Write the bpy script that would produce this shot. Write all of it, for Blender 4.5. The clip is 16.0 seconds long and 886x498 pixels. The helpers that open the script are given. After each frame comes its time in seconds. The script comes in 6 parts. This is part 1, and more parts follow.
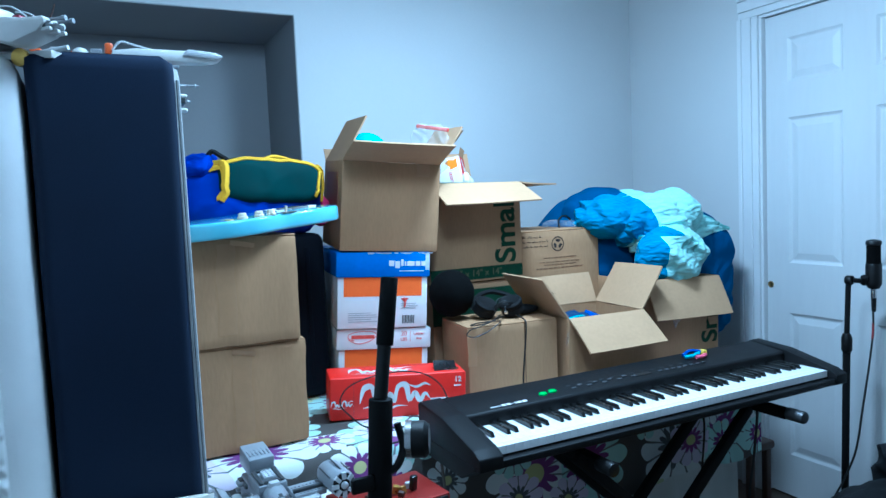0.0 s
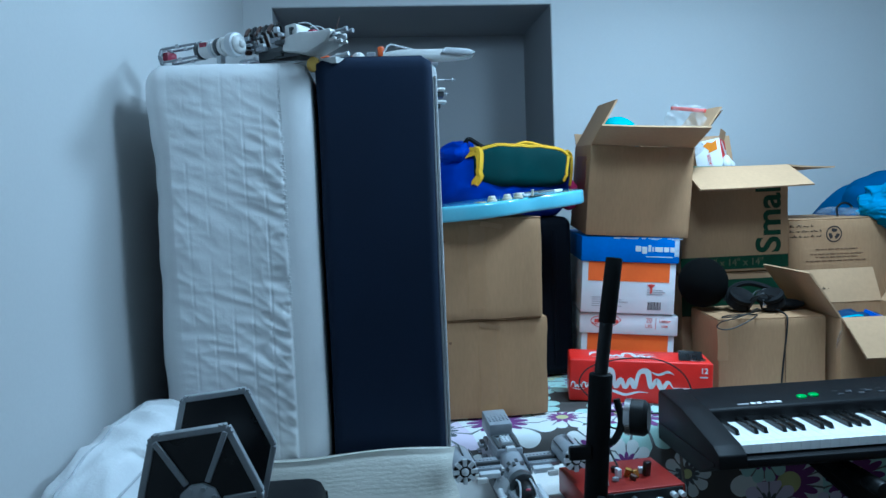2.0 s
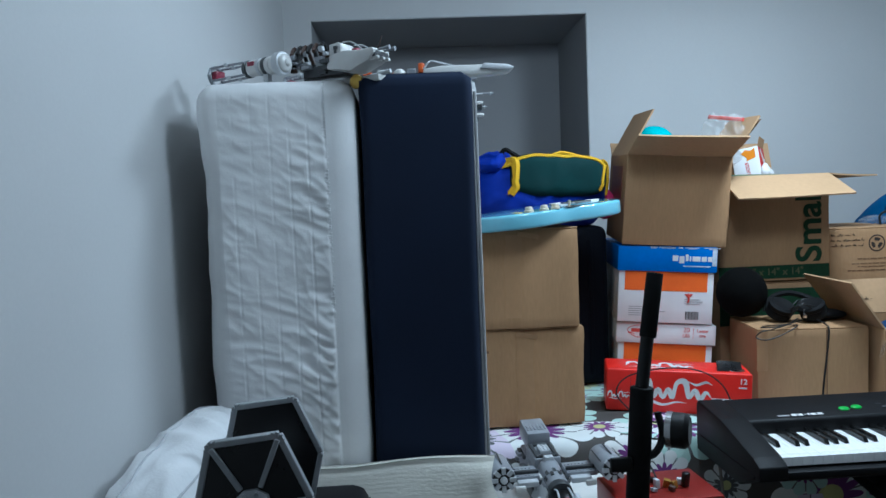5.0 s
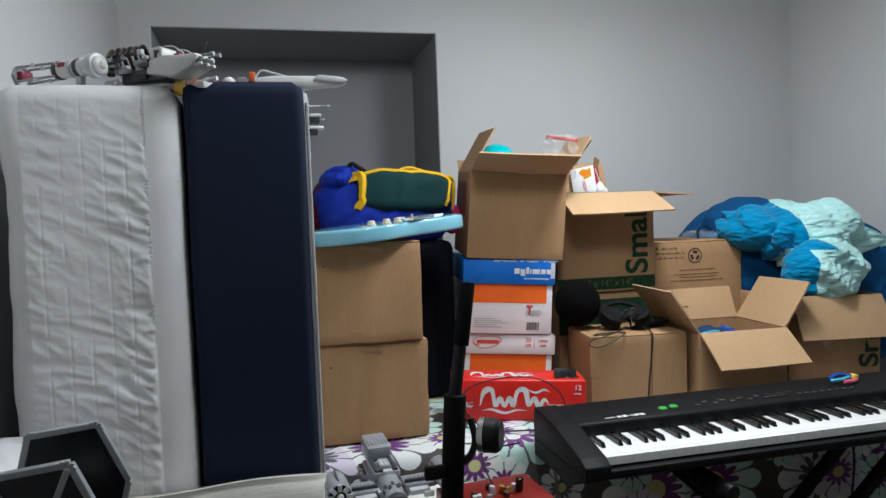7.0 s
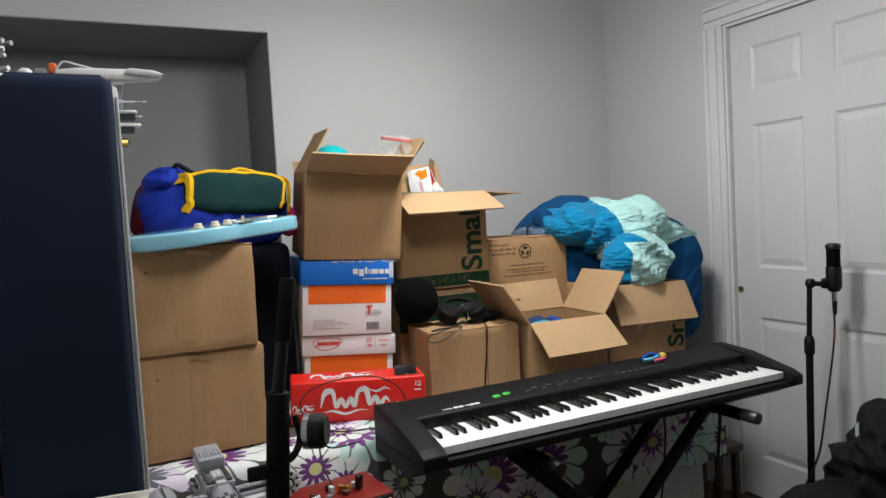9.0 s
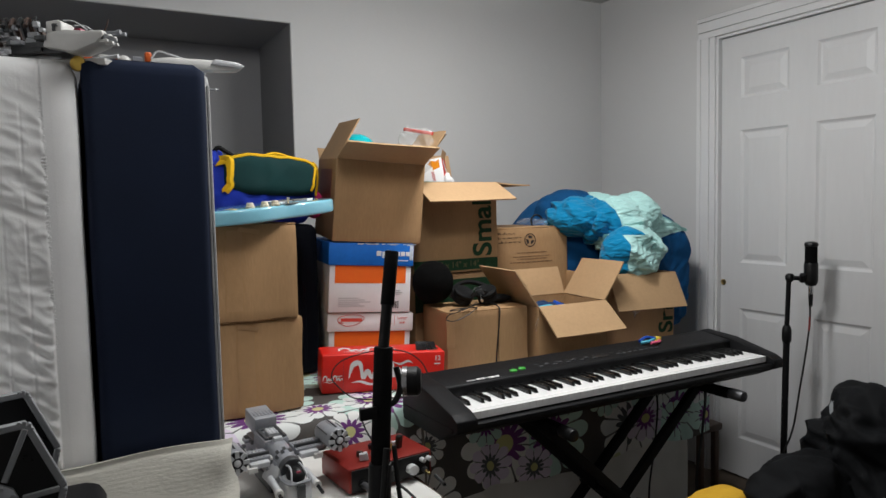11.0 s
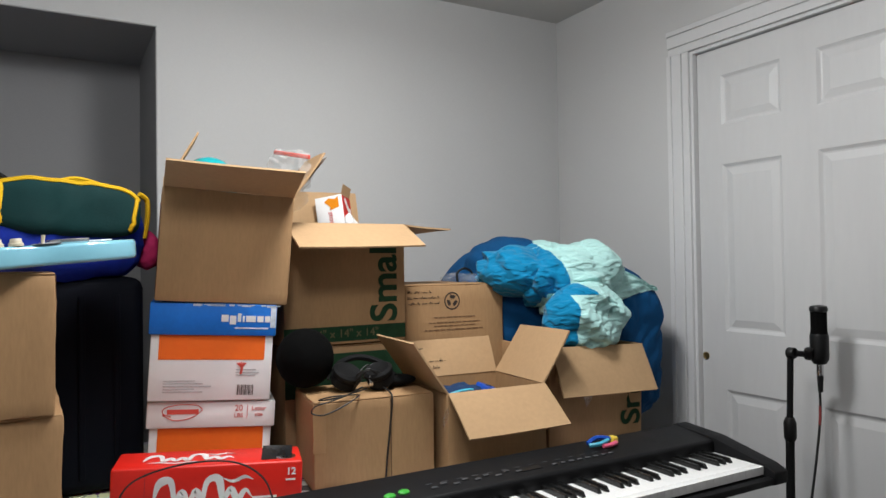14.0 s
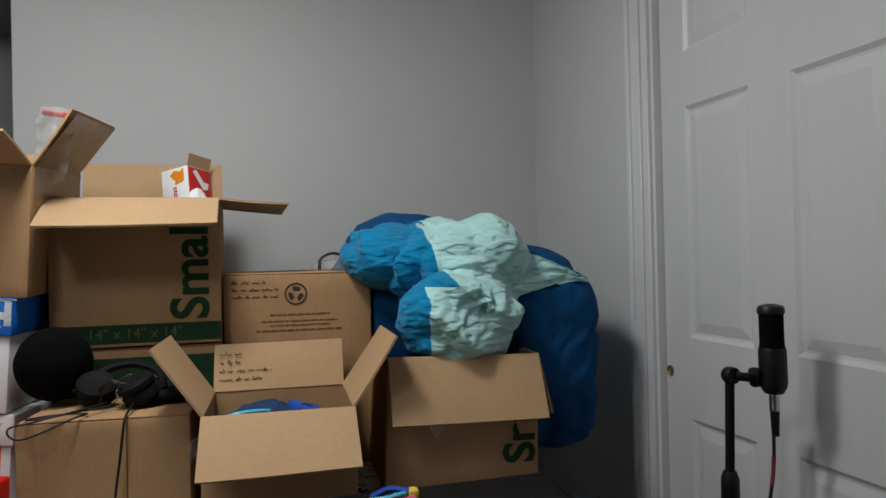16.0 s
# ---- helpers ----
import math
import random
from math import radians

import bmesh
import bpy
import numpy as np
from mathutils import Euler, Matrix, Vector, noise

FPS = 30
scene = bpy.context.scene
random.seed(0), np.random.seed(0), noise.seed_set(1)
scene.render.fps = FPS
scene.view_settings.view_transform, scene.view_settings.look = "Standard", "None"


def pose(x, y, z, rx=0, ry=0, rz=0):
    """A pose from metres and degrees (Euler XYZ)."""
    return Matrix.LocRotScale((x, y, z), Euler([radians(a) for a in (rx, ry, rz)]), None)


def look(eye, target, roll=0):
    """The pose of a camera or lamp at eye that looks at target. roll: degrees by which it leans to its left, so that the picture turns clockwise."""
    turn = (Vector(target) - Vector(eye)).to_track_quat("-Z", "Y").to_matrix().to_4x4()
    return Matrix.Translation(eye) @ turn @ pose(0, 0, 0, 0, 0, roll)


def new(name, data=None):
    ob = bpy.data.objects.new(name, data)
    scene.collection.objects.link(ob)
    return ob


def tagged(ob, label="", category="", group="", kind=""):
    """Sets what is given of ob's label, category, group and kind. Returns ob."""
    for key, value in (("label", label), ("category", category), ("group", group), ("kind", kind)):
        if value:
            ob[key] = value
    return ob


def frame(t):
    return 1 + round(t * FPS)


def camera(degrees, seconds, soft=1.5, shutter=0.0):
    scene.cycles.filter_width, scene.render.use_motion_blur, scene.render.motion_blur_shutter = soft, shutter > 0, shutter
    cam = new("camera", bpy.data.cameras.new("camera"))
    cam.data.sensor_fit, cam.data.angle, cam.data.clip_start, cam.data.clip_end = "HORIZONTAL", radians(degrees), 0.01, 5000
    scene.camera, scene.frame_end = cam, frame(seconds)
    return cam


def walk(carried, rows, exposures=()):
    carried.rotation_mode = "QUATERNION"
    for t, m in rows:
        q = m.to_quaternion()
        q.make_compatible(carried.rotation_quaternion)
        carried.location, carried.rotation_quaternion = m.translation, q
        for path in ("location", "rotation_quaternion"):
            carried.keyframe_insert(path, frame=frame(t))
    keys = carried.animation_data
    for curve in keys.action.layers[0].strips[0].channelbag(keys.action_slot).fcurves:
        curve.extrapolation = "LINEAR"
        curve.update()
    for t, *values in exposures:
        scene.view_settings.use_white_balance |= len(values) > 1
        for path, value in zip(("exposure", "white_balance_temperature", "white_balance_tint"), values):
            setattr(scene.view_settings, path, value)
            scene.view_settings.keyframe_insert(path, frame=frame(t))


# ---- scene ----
cam = camera(65.7, 16.0)
PATH = [
    (0, (0.006, -0.193, 1.333), (0.899, 1.591, 1.192), -2.5),
    (0.5, (0.066, -0.227, 1.322), (0.694, 1.664, 1.137), -1.1),
    (1, (0.071, -0.247, 1.333), (0.514, 1.694, 1.150), -2.1),
    (1.5, (0.057, -0.251, 1.324), (0.299, 1.728, 1.168), -2.4),
    (2, (0.03, -0.259, 1.327), (0.208, 1.727, 1.175), -2.2),
    (2.5, (0.018, -0.266, 1.333), (0.149, 1.728, 1.24), -2.2),
    (3, (-0.012, -0.259, 1.338), (-0.061, 1.739, 1.262), -2.3),
    (3.5, (0.001, -0.258, 1.33), (0.042, 1.737, 1.196), -2.6),
    (3.7, (0.008, -0.261, 1.336), (0.102, 1.732, 1.198), -2.6),
    (5.8, (0.016, -0.29, 1.344), (0.1, 1.705, 1.224), -2.3),
    (6, (0.035, -0.286, 1.33), (0.185, 1.705, 1.218), -2.0),
    (6.5, (0.072, -0.297, 1.334), (0.416, 1.669, 1.206), -2.1),
    (7, (0.088, -0.292, 1.332), (0.548, 1.652, 1.233), -2.1),
    (7.5, (0.106, -0.301, 1.343), (0.685, 1.612, 1.281), -2.0),
    (8, (0.117, -0.296, 1.334), (0.869, 1.556, 1.267), -2.2),
    (8.5, (0.118, -0.306, 1.33), (0.922, 1.523, 1.224), -2.9),
    (9, (0.123, -0.316, 1.315), (0.992, 1.483, 1.21), -3.2),
    (9.2, (0.112, -0.319, 1.324), (1.037, 1.45, 1.195), -2.9),
    (11.3, (-0.15, -0.39, 1.309), (0.801, 1.364, 1.172), -1.0),
    (11.5, (-0.159, -0.39, 1.305), (0.715, 1.403, 1.167), -0.8),
    (12, (-0.13, -0.37, 1.296), (0.642, 1.464, 1.094), -1.6),
    (12.5, (0.003, -0.283, 1.288), (0.589, 1.613, 1.043), -0.6),
    (13, (0.161, -0.224, 1.293), (0.6, 1.716, 1.084), 1.0),
    (13.5, (0.305, -0.055, 1.292), (1.023, 1.811, 1.229), 2.2),
    (14, (0.476, 0.049, 1.274), (1.455, 1.793, 1.311), -0.8),
    (14.5, (0.746, 0.034, 1.26), (1.657, 1.81, 1.383), 1.3),
    (15, (0.997, 0.023, 1.26), (1.782, 1.862, 1.287), -2.4),
    (15.5, (1.233, 0.125, 1.264), (2.014, 1.966, 1.306), 1.0),
    (16, (1.459, 0.177, 1.239), (2.021, 2.096, 1.256), -1.2),
]
walk(cam, [(t, look(eye, target, roll)) for t, eye, target, roll in PATH],
     [(0, 0.70, 3950, -9), (0.7, 0.48, 3950, -10), (1.5, 0.30, 4060, -10), (3.5, 0.05, 4400, -7), (6, 0.05, 5250, 2), (7, 0.12, 5800, 6), (9, 0.22, 6250, 8), (11.5, -0.03, 6250, 9), (12.5, 0.20, 6250, 9), (13.5, 0.27, 6250, 9), (14.5, 0.07, 6200, 8), (16, -0.43, 6200, 8)])

from mathutils.bvhtree import BVHTree

# world, lamp and exposure
world = bpy.data.worlds.new("room_air")
scene.world = world
world.use_nodes = True
world.node_tree.nodes["Background"].inputs[0].default_value = (0.75, 0.8, 0.9, 1)
world.node_tree.nodes["Background"].inputs[1].default_value = 0.0
# a ceiling fitting with two frosted heads, and more light downwards from the one over the bed
WARM = (1.0, 0.975, 0.94)
for x, y, watts in ((1.2, 1.4, 11), (0.62, 0.78, 23)):
    bulb = bpy.data.lights.new("ceiling_lamp", "POINT")
    bulb.energy, bulb.shadow_soft_size, bulb.color = watts, 0.15, WARM
    new("ceiling_lamp", bulb).matrix_basis = pose(x, y, 2.27)
bowl = bpy.data.lights.new("ceiling_lamp_bowl", "AREA")
bowl.shape, bowl.size, bowl.energy, bowl.color = "DISK", 0.3, 15, WARM
new("ceiling_lamp_bowl", bowl).matrix_basis = pose(1.2, 1.4, 2.24)


# ---- mesh helpers ----
def part(name, bm, material, parent, label="", m=None, angle=38, kind=""):
    me = bpy.data.meshes.new(name)
    bm.normal_update()
    bm.to_mesh(me)
    bm.free()
    me.materials.append(material)
    me.polygons.foreach_set("use_smooth", [True] * len(me.polygons))
    me.set_sharp_from_angle(angle=radians(angle))
    ob = new(name, me)
    ob.parent = parent
    if m is not None:
        ob.matrix_basis = m
    return tagged(ob, label=label, kind=kind)


def thing(name, label, category, m=None, group="", kind=""):
    ob = new(name)
    ob.empty_display_size = 0.02
    if m is not None:
        ob.matrix_basis = m
    return tagged(ob, label, category, group, kind)


def solo(name, bm, material, label, category, m=None, group="", kind="", angle=38):
    return tagged(part(name, bm, material, None, m=m, angle=angle), label, category, group, kind)


def finish(bm, verts, bev, m, seg=2):
    if bev:
        edges = list({e for v in verts for e in v.link_edges})
        out = bmesh.ops.bevel(bm, geom=edges, offset=bev, segments=seg, profile=0.5, affect="EDGES", clamp_overlap=True)
        verts = list({v for f in out["faces"] for v in f.verts} | {v for v in verts if v.is_valid})
    if m is not None:
        bmesh.ops.transform(bm, matrix=m, verts=verts)
    return bm


def box(x0, x1, y0, y1, z0, z1, bev=0.0, m=None, bm=None, seg=2):
    bm = bm or bmesh.new()
    v = [bm.verts.new((x, y, z)) for z in (z0, z1) for y in (y0, y1) for x in (x0, x1)]
    for f in ((0, 2, 3, 1), (4, 5, 7, 6), (0, 1, 5, 4), (2, 6, 7, 3), (0, 4, 6, 2), (1, 3, 7, 5)):
        bm.faces.new([v[i] for i in f])
    return finish(bm, v, bev, m, seg)


def prism(poly, y0, y1, bev=0.0, m=None, bm=None, seg=2):
    """A polygon of (x, z), counted round as seen from the front, drawn out from y0 to y1."""
    bm = bm or bmesh.new()
    a = [bm.verts.new((x, y0, z)) for x, z in poly]
    b = [bm.verts.new((x, y1, z)) for x, z in poly]
    bm.faces.new(a)
    bm.faces.new(b[::-1])
    for i in range(len(a)):
        j = (i + 1) % len(a)
        bm.faces.new((a[j], a[i], b[i], b[j]))
    bmesh.ops.recalc_face_normals(bm, faces=list({f for v in a + b for f in v.link_faces}))
    return finish(bm, a + b, bev, m, seg)


def cyl(p, q, r, r2=None, seg=18, bm=None, bev=0.0):
    bm = bm or bmesh.new()
    p, q = Vector(p), Vector(q)
    d = q - p
    turn = d.to_track_quat("Z", "Y").to_matrix().to_4x4()
    out = bmesh.ops.create_cone(bm, cap_ends=True, segments=seg, radius1=r, radius2=r if r2 is None else r2, depth=d.length)
    if bev:
        rim = [e for e in {e for v in out["verts"] for e in v.link_edges} if abs(e.verts[0].co.z - e.verts[1].co.z) < 1e-6]
        more = bmesh.ops.bevel(bm, geom=rim, offset=bev, segments=2, profile=0.5, affect="EDGES", clamp_overlap=True)
        out["verts"] = list({v for f in more["faces"] for v in f.verts} | {v for v in out["verts"] if v.is_valid})
    bmesh.ops.transform(bm, matrix=Matrix.Translation((p + q) / 2) @ turn, verts=out["verts"])
    return bm


def lathe(profile, m=None, seg=24, bm=None):
    """Rings of (radius, height) turned round z."""
    bm = bm or bmesh.new()
    rings = []
    for r, z in profile:
        rings.append([bm.verts.new((r * math.cos(a), r * math.sin(a), z)) for a in (2 * math.pi * i / seg for i in range(seg))])
    for a, b in zip(rings, rings[1:]):
        for i in range(seg):
            j = (i + 1) % seg
            bm.faces.new((a[i], a[j], b[j], b[i]))
    bm.faces.new(rings[0][::-1])
    bm.faces.new(rings[-1])
    if m is not None:
        bmesh.ops.transform(bm, matrix=m, verts=[v for ring in rings for v in ring])
    return bm


def curve_points(pts, steps=8):
    pts = [Vector(p) for p in pts]
    if len(pts) < 3:
        return pts
    ext = [2 * pts[0] - pts[1], *pts, 2 * pts[-1] - pts[-2]]
    out = []
    for i in range(1, len(ext) - 2):
        a, b, c, d = ext[i - 1 : i + 3]
        for k in range(steps):
            t = k / steps
            out.append(0.5 * (2 * b + (c - a) * t + (2 * a - 5 * b + 4 * c - d) * t * t + (3 * b - a - 3 * c + d) * t ** 3))
    return out + [pts[-1]]


def tube(pts, r, seg=8, bm=None, steps=8):
    bm = bm or bmesh.new()
    pts = curve_points(pts, steps)
    rings, up = [], Vector((0.31, 0.17, 0.94))
    for i, p in enumerate(pts):
        d = (pts[min(i + 1, len(pts) - 1)] - pts[max(i - 1, 0)]).normalized()
        side = d.cross(up)
        side = (side if side.length > 1e-3 else d.cross(Vector((1, 0, 0)))).normalized()
        up = side.cross(d).normalized()
        rings.append([bm.verts.new(p + r * (math.cos(a) * side + math.sin(a) * up)) for a in (2 * math.pi * k / seg for k in range(seg))])
    for a, b in zip(rings, rings[1:]):
        for i in range(seg):
            j = (i + 1) % seg
            bm.faces.new((a[i], a[j], b[j], b[i]))
    bm.faces.new(rings[0][::-1])
    bm.faces.new(rings[-1])
    return bm


def panel(o, u, v, n, bm=None, bev=0.0, bow=0.0):
    """A board from corner o with edges u, v and thickness n, a little bowed."""
    bm = bm or bmesh.new()
    o, u, v, n = (Vector(a) for a in (o, u, v, n))
    k = 5
    lay = []
    for t in (0, 1):
        rows = []
        for j in range(k + 1):
            s = j / k
            rows.append([bm.verts.new(o + u * i / k + v * s + n * t + n.normalized() * bow * s * s * (1 + 0.5 * math.sin(3.0 * i / k + 1))) for i in range(k + 1)])
        lay.append(rows)
    for t, rows in enumerate(lay):
        for j in range(k):
            for i in range(k):
                f = (rows[j][i], rows[j][i + 1], rows[j + 1][i + 1], rows[j + 1][i])
                bm.faces.new(f if t else f[::-1])
    a, b = lay
    for i in range(k):
        bm.faces.new((a[0][i], a[0][i + 1], b[0][i + 1], b[0][i]))
        bm.faces.new((a[k][i + 1], a[k][i], b[k][i], b[k][i + 1]))
        bm.faces.new((a[i + 1][0], a[i][0], b[i][0], b[i + 1][0]))
        bm.faces.new((a[i][k], a[i + 1][k], b[i + 1][k], b[i][k]))
    bmesh.ops.recalc_face_normals(bm, faces=bm.faces)
    return bm


def lump(c, r, seed=0, amp=0.1, freq=5.0, sub=5, fine=0.0, power=2.0, m=None, bm=None, stretch=(1, 1, 1)):
    """A soft heap: a rounded body with folds."""
    bm = bm or bmesh.new()
    out = bmesh.ops.create_icosphere(bm, subdivisions=sub, radius=1.0)
    off = Vector((seed * 3.7, seed * 1.9, seed * 5.3))
    st = Vector(stretch)
    size = sum(r) / 3
    for v in out["verts"]:
        d = v.co.normalized()
        k = (abs(d.x) ** power + abs(d.y) ** power + abs(d.z) ** power) ** (-1 / power)
        p = Vector((d.x * k * r[0], d.y * k * r[1], d.z * k * r[2]))
        q = Vector((p.x * st.x, p.y * st.y, p.z * st.z)) * freq + off
        w = Vector((noise.noise(q * 0.6 + Vector((7, 0, 0))), noise.noise(q * 0.6 + Vector((0, 9, 0))), noise.noise(q * 0.6)))
        ridge = 1 - 2 * abs(noise.noise(q + w * 1.3))
        ridge2 = 1 - 2 * abs(noise.noise(q * 2.3 + w * 2 + Vector((3, 1, 4))))
        h = amp * (0.75 * ridge + 0.32 * ridge2 - 0.35)
        if fine:
            h += fine * noise.noise(q * 7)
        v.co = p + d * h * size * 2
    if m is not None:
        bmesh.ops.transform(bm, matrix=m, verts=out["verts"])
    bmesh.ops.translate(bm, vec=c, verts=out["verts"])
    return bm


def heap(c, r, seed, across, wave=0.06, deep=0.012, power=2.2, sub=6, m=None, tilt=(0.3, -0.6, 0.7), loose=0.02):
    """Bunched cloth: a rounded body with long folds that are round on top and sharp in the valleys."""
    bm = bmesh.new()
    out = bmesh.ops.create_icosphere(bm, subdivisions=sub, radius=1.0)
    off = Vector((seed * 3.7, seed * 1.9, seed * 5.3))
    a1, a2 = Vector(across).normalized(), Vector(tilt).normalized()
    a3 = (a1.cross(a2) + 0.5 * a1).normalized()

    def crease(s):
        return math.asin(0.96 * math.sin(s)) / 1.28

    for v in out["verts"]:
        d = v.co.normalized()
        k = (abs(d.x) ** power + abs(d.y) ** power + abs(d.z) ** power) ** (-1 / power)
        p = Vector((d.x * k * r[0], d.y * k * r[1], d.z * k * r[2]))
        h = 0.0
        for n, (ax, wl, hi) in enumerate(((a1, wave, 0.52), (a2, wave * 0.66, 0.36), (a3, wave * 0.4, 0.2), (a1 - a2, wave * 0.22, 0.09))):
            o = off * (1 + 0.37 * n)
            warp = noise.noise(p * (0.55 / wl) + o) + 0.35 * noise.noise(p * (1.4 / wl) - o)
            mask = max(0.0, min(1.0, 0.5 + 1.5 * noise.noise(p * (0.5 / wl) + o * 2)))
            h += hi * mask * crease(2 * math.pi * p.dot(ax) / wl + 4.2 * warp)
        big = noise.noise(p * 5 + off * 1.3)
        v.co = p + d * (deep * h + loose * big)
    if m is not None:
        bmesh.ops.transform(bm, matrix=m, verts=out["verts"])
    bmesh.ops.translate(bm, vec=c, verts=out["verts"])
    return bm


def slab(x0, x1, y0, y1, z0, z1, rad, dent, nu=90, nz=110, top=0.03):
    """An upholstered slab standing on edge: a rounded outline in plan, lofted upwards, pushed by dent(u, z, face)."""
    bm = bmesh.new()
    w, d = x1 - x0, y1 - y0
    outline = []
    legs = [("side_l", (x0, y1), (x0, y0 + rad)), ("front", (x0 + rad, y0), (x1 - rad, y0)), ("side_r", (x1, y0 + rad), (x1, y1))]
    n_side, n_front = nu // 4, nu // 2
    for face, a, b in legs:
        n = n_front if face == "front" else n_side
        for i in range(n + 1):
            t = i / n
            p = Vector((a[0] + (b[0] - a[0]) * t, a[1] + (b[1] - a[1]) * t, 0))
            nrm = {"front": Vector((0, -1, 0)), "side_l": Vector((-1, 0, 0)), "side_r": Vector((1, 0, 0))}[face]
            outline.append((p, nrm, face, t))
        if face != "side_r":
            c = Vector((x0 + rad, y0 + rad, 0)) if face == "side_l" else Vector((x1 - rad, y0 + rad, 0))
            for i in range(1, 6):
                a0 = math.pi if face == "side_l" else 1.5 * math.pi
                ang = a0 + (math.pi / 2) * i / 6
                nrm = Vector((math.cos(ang), math.sin(ang), 0))
                outline.append((c + nrm * rad, nrm, "round", i / 6))
    rows = []
    for j in range(nz + 1):
        s = j / nz
        z = z0 + (z1 - z0) * s
        inset = top - math.sqrt(max(0.0, top * top - max(0.0, z - (z1 - top)) ** 2)) if z > z1 - top else 0.0
        rows.append([bm.verts.new(p - nrm * inset + nrm * dent(t, z, face, p) + Vector((0, 0, z))) for p, nrm, face, t in outline])
    for a, b in zip(rows, rows[1:]):
        for i in range(len(a) - 1):
            bm.faces.new((a[i], a[i + 1], b[i + 1], b[i]))
        bm.faces.new((a[-1], a[0], b[0], b[-1]))
    bm.faces.new(rows[-1])
    bm.faces.new(rows[0][::-1])
    return bm


def snap(bm, pts, lift=0.0):
    """Points laid onto the surface of a soft body."""
    tree = BVHTree.FromBMesh(bm)
    out = []
    for p in curve_points(pts, 5):
        place, normal, _, _ = tree.find_nearest(p)
        out.append(place + normal * lift)
    return out


def lettering(words, size, m, material, parent, name="lettering", bold=0.0, squeeze=1.0):
    cu = bpy.data.curves.new(name, "FONT")
    cu.body, cu.size, cu.extrude, cu.offset = words, size, 0.0004, bold
    cu.align_x, cu.align_y = "CENTER", "CENTER"
    ob = bpy.data.objects.new(name, cu)
    scene.collection.objects.link(ob)
    bpy.context.view_layer.update()
    me = bpy.data.meshes.new_from_object(ob.evaluated_get(bpy.context.evaluated_depsgraph_get()))
    bpy.data.objects.remove(ob)
    me.transform(m @ Matrix.Diagonal((squeeze, 1, 1, 1)))
    me.materials.clear()
    me.materials.append(material)
    out = new(name, me)
    out.parent = parent
    return out


